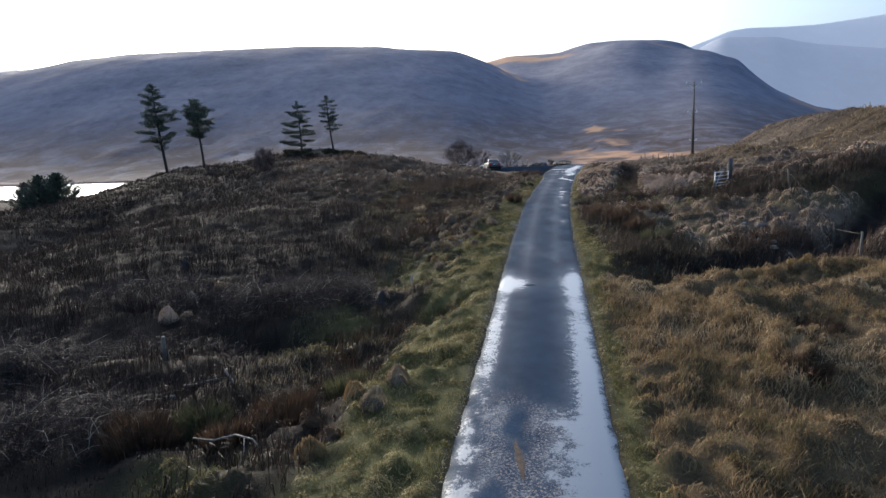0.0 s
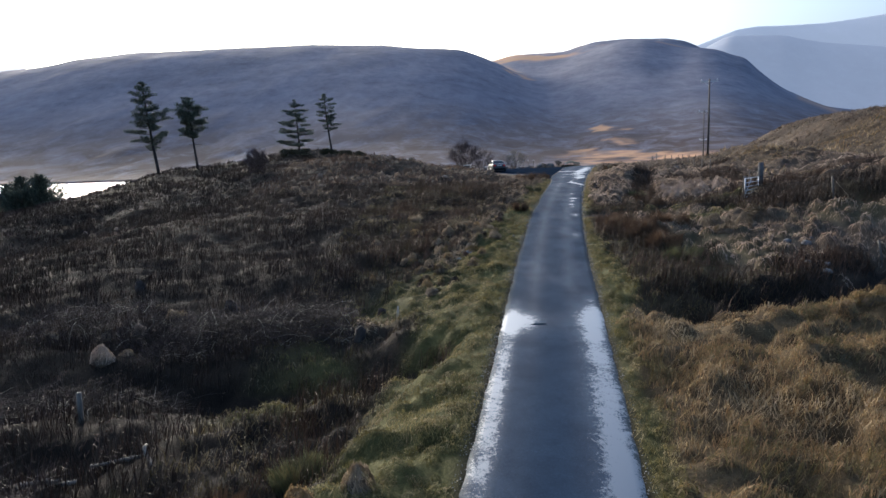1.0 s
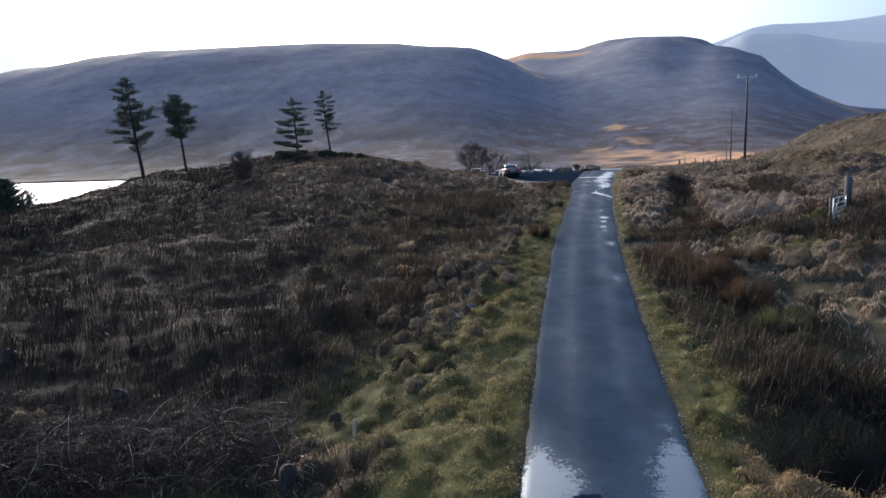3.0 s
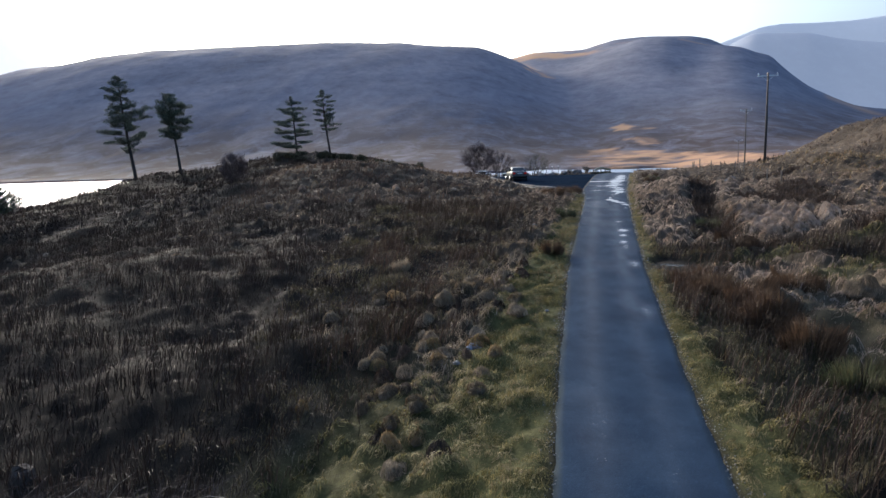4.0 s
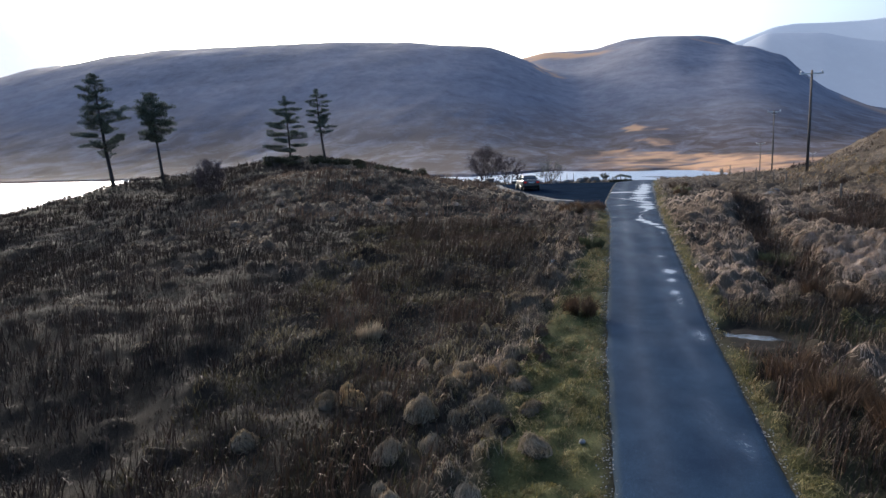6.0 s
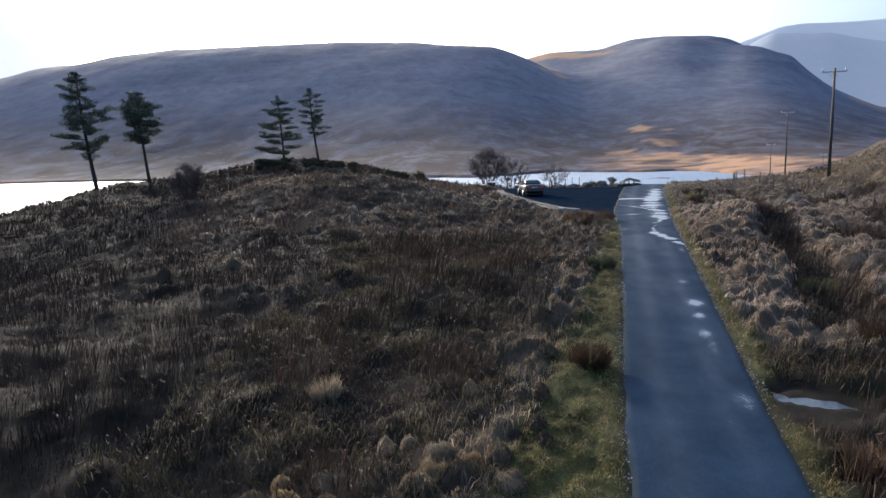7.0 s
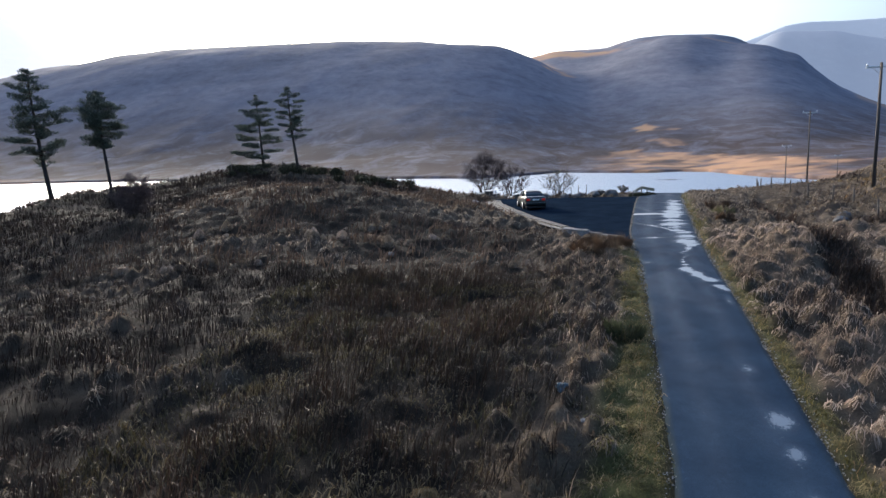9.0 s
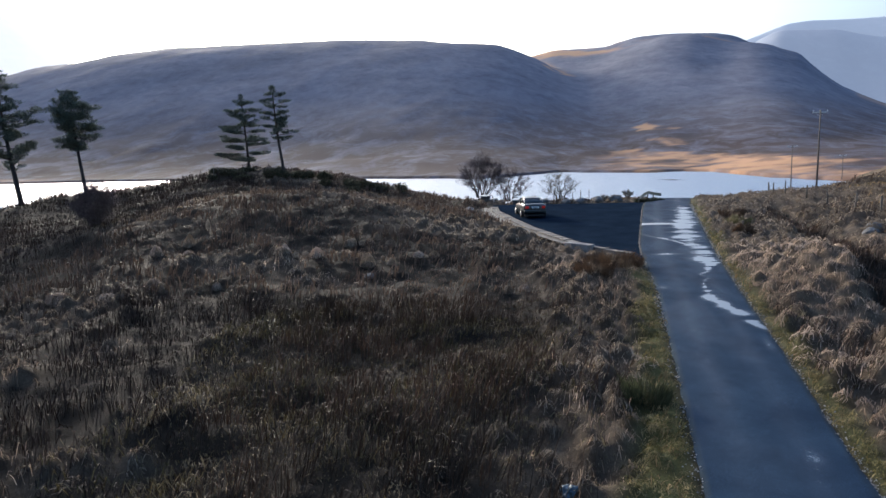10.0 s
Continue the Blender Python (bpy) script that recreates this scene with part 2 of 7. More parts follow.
def road_material():
    """Worn tarmac: dry aggregate, damp wheel tracks and standing water by the 'wet' layer."""
    m, nt, bsdf = material("wet_tarmac")
    at = nt.nodes.new("ShaderNodeVertexColor")
    at.layer_name = "wet"
    sep = nt.nodes.new("ShaderNodeSeparateColor")
    nt.links.new(at.outputs["Color"], sep.inputs["Color"])
    # the blue in this tarmac colour stands in for reflected sky
    r = ramp(nt, [(0.35, (0.013, 0.026, 0.049)), (0.65, (0.024, 0.045, 0.076))])
    nt.links.new(texture(nt, 0.7, 6, 0.65), r.inputs["Fac"])
    chips = ramp(nt, [(0.35, (0.6, 0.6, 0.6)), (0.6, (1.1, 1.1, 1.1)), (0.75, (2.2, 2.2, 2.1))])
    grit = texture(nt, 60, 2, 0.8)
    nt.links.new(grit, chips.inputs["Fac"])
    c = blend(nt, 1.0, r.outputs["Color"], chips.outputs["Color"], "MULTIPLY")
    loose = ramp(nt, [(0.5, (0, 0, 0)), (0.6, (1, 1, 1))])
    nt.links.new(texture(nt, 24, 4, 0.8), loose.inputs["Fac"])
    strew = nt.nodes.new("ShaderNodeMath")
    strew.operation = "MULTIPLY"
    nt.links.new(loose.outputs["Color"], strew.inputs[0])
    nt.links.new(sep.outputs[2], strew.inputs[1])
    c = blend(nt, strew.outputs[0], c, (0.22, 0.20, 0.18))
    c = blend(nt, sep.outputs[1], c, (0.05, 0.055, 0.03))
    # breaks the water's edge into streaks and islands
    edge = texture(nt, 4.0, 7, 0.8, (1.0, 1.3, 1), 0.8)
    mul = nt.nodes.new("ShaderNodeMath")
    mul.operation = "MULTIPLY_ADD"
    mul.inputs[1].default_value, mul.inputs[2].default_value = 1.3, -0.65
    nt.links.new(edge, mul.inputs[0])
    add = nt.nodes.new("ShaderNodeMath")
    add.operation = "ADD"
    nt.links.new(sep.outputs[0], add.inputs[0])
    nt.links.new(mul.outputs[0], add.inputs[1])
    # aggregate standing out of the water film
    speck = nt.nodes.new("ShaderNodeMath")
    speck.operation = "MULTIPLY_ADD"
    speck.inputs[1].default_value = 0.9
    nt.links.new(texture(nt, 26, 4, 0.8, (1.0, 0.55, 1)), speck.inputs[0])
    down = nt.nodes.new("ShaderNodeMath")
    down.operation = "SUBTRACT"
    down.inputs[1].default_value = 0.45
    nt.links.new(add.outputs[0], down.inputs[0])
    nt.links.new(down.outputs[0], speck.inputs[2])
    add = speck
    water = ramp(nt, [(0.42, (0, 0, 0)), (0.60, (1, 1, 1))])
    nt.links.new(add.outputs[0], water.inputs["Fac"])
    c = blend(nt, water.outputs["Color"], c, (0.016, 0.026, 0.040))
    nt.links.new(c, bsdf.inputs["Base Color"])

    def graded(dry, damp, pool):
        """From dry to damp by the layer, then to open water."""
        mr = nt.nodes.new("ShaderNodeMapRange")
        mr.inputs["From Max"].default_value = 0.35
        mr.inputs["To Min"].default_value, mr.inputs["To Max"].default_value = dry, damp
        nt.links.new(sep.outputs[0], mr.inputs["Value"])
        mx = nt.nodes.new("ShaderNodeMix")
        nt.links.new(water.outputs["Color"], mx.inputs["Factor"])
        nt.links.new(mr.outputs["Result"], mx.inputs["A"])
        mx.inputs["B"].default_value = pool
        return mx.outputs["Result"]

    nt.links.new(graded(0.8, 0.5, 0.36), bsdf.inputs["Roughness"])
    # gloss tinted blue as well, for the same reflected sky
    bsdf.inputs["Specular Tint"].default_value = (0.80, 0.91, 1.0, 1)
    nt.links.new(graded(0.015, 0.09, 1.0), bsdf.inputs["Specular IOR Level"])
    # a film of water lies over the tarmac like a coat
    film = nt.nodes.new("ShaderNodeMath")
    film.operation, film.inputs[1].default_value = "MULTIPLY", 0.75
    nt.links.new(water.outputs["Color"], film.inputs[0])
    nt.links.new(film.outputs[0], bsdf.inputs["Coat Weight"])
    bsdf.inputs["Coat Roughness"].default_value, bsdf.inputs["Coat IOR"].default_value = 0.34, 1.5
    b = nt.nodes.new("ShaderNodeBump")
    b.inputs["Distance"].default_value = 0.006
    dry = nt.nodes.new("ShaderNodeMapRange")
    dry.inputs["To Min"].default_value, dry.inputs["To Max"].default_value = 0.55, 0.04
    nt.links.new(water.outputs["Color"], dry.inputs["Value"])
    nt.links.new(dry.outputs["Result"], b.inputs["Strength"])
    nt.links.new(grit, b.inputs["Height"])
    nt.links.new(b.outputs["Normal"], bsdf.inputs["Normal"])
    return m


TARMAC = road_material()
NEW_TARMAC = surface("new_tarmac", [(0.35, (0.009, 0.015, 0.025)), (0.65, (0.014, 0.023, 0.037))], 0.6, 45, 0.9, 0.1, 0.003, spec=0.0)


def water_material(name, rough, ripple, scale, colour=(0.02, 0.028, 0.034), ior=1.33):
    m, nt, bsdf = material(name)
    bsdf.inputs["Base Color"].default_value = (*colour, 1)
    bsdf.inputs["Roughness"].default_value, bsdf.inputs["IOR"].default_value = rough, ior
    bumped(nt, bsdf, texture(nt, scale, 4, 0.6, (1, 0.5, 1)), ripple, 1.2)
    return m


# pale base colour stands in for bright sky reflected by ripples
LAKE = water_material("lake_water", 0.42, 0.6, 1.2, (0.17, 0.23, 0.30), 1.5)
PUDDLE = water_material("puddle_water", 0.12, 0.05, 3.0, (0.03, 0.035, 0.04), 1.5)


# ---- building helpers ----
def part(name, bm, mat, parent=None, label="", smooth=False):
    """Links a bmesh as one mesh object, under a thing or a part."""
    me = bpy.data.meshes.new(name)
    bm.to_mesh(me)
    bm.free()
    me.materials.append(mat)
    if smooth:
        me.polygons.foreach_set("use_smooth", [True] * len(me.polygons))
    ob = new(name, me)
    if parent:
        ob.parent = parent
    if label:
        ob["label"] = label
    return ob


def base(name, x, y, z, turn=0.0):
    ob = new(name)
    ob.empty_display_size = 0.2
    ob.matrix_basis = pose(x, y, z, 0, 0, turn)
    return ob


def array_mesh(name, verts, faces4=None, faces3=None, mat=None, smooth=False):
    """A mesh object out of whole arrays."""
    me = bpy.data.meshes.new(name)
    n4 = 0 if faces4 is None else len(faces4)
    n3 = 0 if faces3 is None else len(faces3)
    me.vertices.add(len(verts))
    me.vertices.foreach_set("co", np.asarray(verts, np.float32).ravel())
    me.loops.add(4 * n4 + 3 * n3)
    idx, starts = [], []
    if n4:
        idx.append(np.asarray(faces4, np.int32).ravel())
        starts.append(np.arange(n4, dtype=np.int32) * 4)
    if n3:
        idx.append(np.asarray(faces3, np.int32).ravel())
        starts.append(4 * n4 + np.arange(n3, dtype=np.int32) * 3)
    me.loops.foreach_set("vertex_index", np.concatenate(idx))
    me.polygons.add(n4 + n3)
    me.polygons.foreach_set("loop_start", np.concatenate(starts))
    if smooth:
        me.polygons.foreach_set("use_smooth", np.ones(n4 + n3, bool))
    me.update(calc_edges=True)
    me.validate()
    if mat:
        me.materials.append(mat)
    return new(name, me)


def sheet(name, X, Y, Z, mat, smooth=True):
    """A surface over a grid of rows and columns."""
    r, c = X.shape
    k = np.arange(r * c).reshape(r, c)
    f = np.stack([k[:-1, :-1], k[:-1, 1:], k[1:, 1:], k[1:, :-1]], -1).reshape(-1, 4)
    return array_mesh(name, np.stack([X, Y, Z], -1).reshape(-1, 3), f, None, mat, smooth)


def layer(ob, name, rgb):
    """What grows or lies on a surface, point by point, for its material."""
    a = ob.data.color_attributes.new(name, "FLOAT_COLOR", "POINT")
    v = np.ones((len(ob.data.vertices), 4), np.float32)
    v[:, :3] = rgb
    a.data.foreach_set("color", v.ravel())


def scalar(ob, name, values):
    a = ob.data.attributes.new(name, "FLOAT", "POINT")
    a.data.foreach_set("value", np.asarray(values, np.float32).ravel())


def blades(name, root, length, width, lean, droop, mat, seed, hug=False):
    """Grass or twigs as narrow bent blades. root n x 3, lean n x 2 (sideways way of the tip), droop: how far the tip hangs."""
    rng = np.random.default_rng(seed)
    n = len(root)
    a = rng.uniform(0, 2 * np.pi, n)
    side = np.stack([np.cos(a), np.sin(a), np.zeros(n)], 1) * (width / 2)[:, None]
    out = np.concatenate([lean, np.zeros((n, 1))], 1)
    if hug:
        flat = np.stack([-lean[:, 1], lean[:, 0], np.zeros(n)], 1)
        side = flat / np.maximum(np.linalg.norm(flat, axis=1), 1e-6)[:, None] * (width / 2)[:, None]
    up = np.array([0, 0, 1.0])
    mid = root + out * (length * 0.45)[:, None] + up * (length * (0.6 - (0.35 * droop if hug else 0)))[:, None]
    tip = root + out * length[:, None] + up * (length * (1.0 - droop))[:, None]
    v = np.stack([root - side, root + side, mid - side * 0.8, mid + side * 0.8, tip], 1).reshape(-1, 3)
    k = np.arange(n)[:, None] * 5
    return array_mesh(name, v, k + np.array([0, 1, 3, 2]), k + np.array([2, 3, 4]), mat)


def draped(name, cx, cy, cz, slope, r, h, per, wide, mat, seed, lift=0.03, frizz=0.24, kneaded=None):
    """Grass that falls from the crowns of domed tussocks down their sides: middles, tilt of the ground, radii and heights."""
    g = np.random.default_rng(seed)
    n = len(cx)
    a = g.uniform(0, 2 * np.pi, (n, per))
    q0 = g.uniform(0, 0.95, (n, per))
    q1 = np.clip(q0 + g.uniform(0.16, 0.5, (n, per)), 0, 1.14)
    comb = g.uniform(0, 2 * np.pi, (n, 1))
    rows = []
    for f in (0.0, 0.55, 1.0):
        q = q0 + (q1 - q0) * f
        w = a + 0.55 * f * np.sin(comb - a) + g.normal(size=(n, per)) * frizz * f
        x, y = q * r[:, None] * np.cos(w), q * r[:, None] * np.sin(w)
        z = h[:, None] * np.sqrt(np.clip(1 - q * q, 0, 1)) * (1.0 if kneaded is None else knead(cx[:, None] + x + kneaded, cy[:, None] + y)) + lift * (1 + g.normal(size=(n, per)) * 0.6) * (1.6 - 1.2 * f)
        rows.append(np.stack([cx[:, None] + x, cy[:, None] + y, cz[:, None] + slope[0][:, None] * x + slope[1][:, None] * y + z], -1).reshape(-1, 3))
    root, mid, tip = rows
    d = tip - root
    side = np.stack([-d[:, 1], d[:, 0], 0.25 * g.normal(size=len(d)) * np.hypot(d[:, 0], d[:, 1])], 1)
    side *= (wide * g.uniform(0.3, 0.7, len(d)) / np.maximum(np.linalg.norm(side, axis=1), 1e-6))[:, None]
    v = np.stack([root - side * 0.7, root + side * 0.7, mid - side, mid + side, tip], 1).reshape(-1, 3)
    k = np.arange(len(d))[:, None] * 5
    return array_mesh(name, v, k + np.array([0, 1, 3, 2]), k + np.array([2, 3, 4]), mat)


def box(bm, x0, x1, y0, y1, z0, z1, m=None):
    vs = [bm.verts.new((x, y, z)) for x in (x0, x1) for y in (y0, y1) for z in (z0, z1)]
    for f in ((0, 1, 3, 2), (4, 6, 7, 5), (0, 4, 5, 1), (2, 3, 7, 6), (0, 2, 6, 4), (1, 5, 7, 3)):
        bm.faces.new([vs[i] for i in f])
    if m:
        bmesh.ops.transform(bm, matrix=m, verts=vs)
    return vs


def soft(bm, w, seg=2):
    bmesh.ops.bevel(bm, geom=bm.edges[:], offset=w, segments=seg, affect="EDGES", profile=0.7)


def tube(bm, pts, radii, sides=8, cap=True):
    """A round bar through points, with a radius at each."""
    rings = []
    for i, p in enumerate(pts):
        p = Vector(p)
        d = (Vector(pts[min(i + 1, len(pts) - 1)]) - Vector(pts[max(i - 1, 0)])).normalized()
        q = d.to_track_quat("Z", "Y")
        rings.append([bm.verts.new(p + q @ Vector((math.cos(2 * math.pi * k / sides) * radii[i], math.sin(2 * math.pi * k / sides) * radii[i], 0))) for k in range(sides)])
    for a, b in zip(rings, rings[1:]):
        for k in range(sides):
            bm.faces.new((a[k], a[(k + 1) % sides], b[(k + 1) % sides], b[k]))
    if cap:
        bm.faces.new(rings[0][::-1])
        bm.faces.new(rings[-1])


def rock(bm, rng, sx, sy, sz, lumpy=0.25, sub=2):
    g = bmesh.ops.create_icosphere(bm, subdivisions=sub, radius=1)
    off = Vector((rng.uniform(0, 50), rng.uniform(0, 50), 0))
    for v in g["verts"]:
        k = 1 + lumpy * noise.noise(v.co * 1.3 + off) + 0.4 * lumpy * noise.noise(v.co * 3.5 + off)
        v.co = Vector((v.co.x * k * sx, v.co.y * k * sy, (max(v.co.z, -0.55)) * k * sz))
    return g["verts"]


def sticks(name, a, b, wa, wb, mat):
    """Twigs as thin three-sided bars from points a to points b."""
    a, b = np.asarray(a, float), np.asarray(b, float)
    n = len(a)
    d = b - a
    s = np.cross(d, np.array([0.3, 0.2, 1.0]))
    s /= np.maximum(np.linalg.norm(s, axis=1), 1e-6)[:, None]
    t = np.cross(d, s)
    t /= np.maximum(np.linalg.norm(t, axis=1), 1e-6)[:, None]
    ring = [s * math.cos(k) + t * math.sin(k) for k in (0, 2.094, 4.189)]
    v = np.stack([a + r * np.asarray(wa)[:, None] for r in ring] + [b + r * np.asarray(wb)[:, None] for r in ring], 1).reshape(-1, 3)
    k = np.arange(n)[:, None] * 6
    f = np.concatenate([k + np.array([0, 1, 4, 3]), k + np.array([1, 2, 5, 4]), k + np.array([2, 0, 3, 5])])
    return array_mesh(name, v, f, None, mat)
YT = np.arange(-200.0, 900.0, 0.5)


def profile(keys, values, soften):
    """Values along the road's way, smoothed over a few metres."""
    v = np.interp(YT, keys, values)
    k = np.hanning(2 * soften + 1)
    return np.convolve(np.pad(v, soften, mode="edge"), k / k.sum(), "valid")


ROAD_X = profile([-200, -20, 9, 20, 30, 40, 50, 57.5, 65, 73, 80, 88, 97, 110, 140],
                 [-28, -2.9, 1.0, 2.54, 3.95, 5.53, 7.42, 8.9, 10.35, 11.75, 13.35, 15.15, 17.3, 21.2, 30], 8)
ROAD_HALF = profile([-200, 50, 58, 65, 75, 100, 140], [1.41, 1.43, 1.5, 1.58, 1.95, 2.0, 2.0], 6)
ROAD_Z = profile([-200, -20, 10, 21, 31, 40, 50, 60, 76, 90, 100, 106, 125, 150, 200], [-1.5, -0.8, -0.01, 0.72, 1.3, 1.98, 2.6, 2.9, 3.25, 3.65, 3.85, 3.7, 1.0, -4.5, -8.0], 10)
SIDE_LEFT, SIDE_RIGHT = -0.86, 0.11
# broad swells of the moor: x, y, height, half-widths along x and y
SWELLS_LEFT = [
    (-24.98, 114.41, 6.14, 17.44, 18.33),
    (-43.67, 102.68, 1.85, 7.04, 20.06),
    (2.88, 17.73, -1.36, 19.82, 11.54),
    (-13.22, 66.67, 1.03, 10.21, 34.64),
    (-15.02, 81.01, 2.37, 16.27, 12.49),
    (-32.56, 49.85, -2.71, 8.97, 11.65),
    (-59.0, 82.0, -1.1, 8.0, 16.0),
]
SWELLS_RIGHT = [
    (59.84, 92.76, 4.06, 12.81, 41.34),
    (10.73, 67.48, 2.71, 7.7, 5.63),
    (26.46, 38.08, 3.14, 8.07, 7.34),
    (59.6, 114.36, 3.21, 7.13, 44.55),
    (35.69, 79.08, 1.79, 5.01, 18.85),
]
LAKE_Z = -3.0


def ease(a, b, x):
    t = np.clip((x - a) / (b - a), 0, 1)
    return t * t * (3 - 2 * t)


def road_x(y):
    return np.interp(y, YT, ROAD_X)


def road_z(y):
    return np.interp(y, YT, ROAD_Z)


def across(x, y):
    """Offset from the road's middle, as on a road whose edges lie 1.45 m out."""
    return (x - road_x(y)) * 1.45 / np.interp(y, YT, ROAD_HALF)


def hash2(i, j, seed):
    v = np.sin(i * 127.1 + j * 311.7 + seed * 74.7) * 43758.5453
    return v - np.floor(v)


def vnoise(x, y, seed=0):
    i, j = np.floor(x), np.floor(y)
    a, b = x - i, y - j
    a, b = a * a * (3 - 2 * a), b * b * (3 - 2 * b)
    return ((hash2(i, j, seed) * (1 - a) + hash2(i + 1, j, seed) * a) * (1 - b)
            + (hash2(i, j + 1, seed) * (1 - a) + hash2(i + 1, j + 1, seed) * a) * b)


def fbm(x, y, seed=0, octaves=4):
    v, amp, tot = 0.0, 1.0, 0.0
    for o in range(octaves):
        v = v + amp * vnoise(x * 2 ** o, y * 2 ** o, seed + o * 7)
        tot += amp
        amp *= 0.5
    return v / tot


def gap(x, y, x0, y0, x1, y1):
    """Distance from a straight piece of a ditch or stream."""
    t = np.clip(((x - x0) * (x1 - x0) + (y - y0) * (y1 - y0)) / ((x1 - x0) ** 2 + (y1 - y0) ** 2), 0, 1)
    return np.hypot(x - x0 - t * (x1 - x0), y - y0 - t * (y1 - y0))


def swell_height(x, y):
    u = across(x, y)
    yd = y - 0.9 * np.clip(u - 4, 0, 50) * ease(85, 110, y)
    wl, wr, fade = ease(1.6, 7, -u), ease(1.6, 7, u), 1 - ease(110, 170, yd)
    h = road_z(yd) + wl * fade * SIDE_LEFT * np.minimum(-u, 60) / 20 + wr * fade * SIDE_RIGHT * np.minimum(u, 60) / 20
    for w, swells in ((wl, SWELLS_LEFT), (wr, SWELLS_RIGHT)):
        for cx, cy, a, sx, sy in swells:
            h = h + w * a * np.exp(-((x - cx) / sx) ** 2 - ((y - cy) / sy) ** 2)
    return h


def in_park(x, y, grow=0.0):
    """Signed distance inside the lay-by, along its hedge side and its far side."""
    left = np.interp(y, [70.5, 73.7, 81.8, 91.5, 99.5], [9.8, 7.3, 4.5, 2.3, 1.9])
    right = road_x(y)
    return np.minimum(np.minimum(x - left, right - x), np.minimum(y - 70.8, 99.0 - y)) + grow


DRAIN = [(11.6, 45.8), (13.9, 53.0), (16.4, 62.0), (20.1, 73.7), (22.7, 83.9), (25.2, 95.0)]


def drain(x, y):
    """Distance from the drain that runs beside the road towards the lake."""
    d = gap(x, y, *DRAIN[0], *DRAIN[1])
    for p, q in zip(DRAIN[1:], DRAIN[2:]):
        d = np.minimum(d, gap(x, y, *p, *q))
    return d


def ditches(x, y):
    """Depth of the stream beds and roadside drains, in metres below the moor."""
    u = across(x, y)
    d = 1.1 * np.exp(-(gap(x, y, 6.6, 22.6, 13.5, 25.4) / 0.9) ** 2)
    d = np.maximum(d, 1.0 * np.exp(-(gap(x, y, 13.5, 25.4, 22, 33) / 1.1) ** 2))
    d = np.maximum(d, 0.95 * np.exp(-(gap(x, y, -0.9, 20.3, -9, 21.0) / 1.0) ** 2))
    d = np.maximum(d, 0.6 * np.exp(-(gap(x, y, -9, 21.0, -20, 22) / 1.3) ** 2))
    d = np.maximum(d, 0.56 * np.exp(-(drain(x, y) / 0.9) ** 2))
    return d * ease(1.5, 3.2, np.abs(u))


def heather(x, y):
    """Where tall dark heather crowds out the pale grass beside the road: along the drain, round the gate and the gullies."""
    near = np.maximum(np.exp(-(drain(x, y) / np.where(y > 52, 0.85, 1.3)) ** 2), np.exp(-(gap(x, y, 7.2, 36.8, 9.3, 28.5) / 1.1) ** 2))
    for x0, y0, x1, y1, w in ((14.3, 41.0, 17.2, 38.2, 1.2), (17.2, 38.2, 24.0, 33.6, 2.5), (18.0, 44.0, 22.5, 41.0, 1.5), (12.2, 44.0, 15.0, 43.2, 0.8), (19.6, 60.3, 22.0, 57.0, 1.9), (22.0, 58.0, 25.4, 68.0, 2.0), (25.5, 77.5, 31.0, 80.0, 1.2), (8.6, 25.2, 14.9, 28.4, 0.9)):
        near = np.maximum(near, np.exp(-(gap(x, y, x0, y0, x1, y1) / w) ** 2))
    return ease(0.25, 0.6, near + 0.5 * (fbm(x / 1.8, y / 1.8, 57, 3) - 0.5)) * (across(x, y) > 2.0)


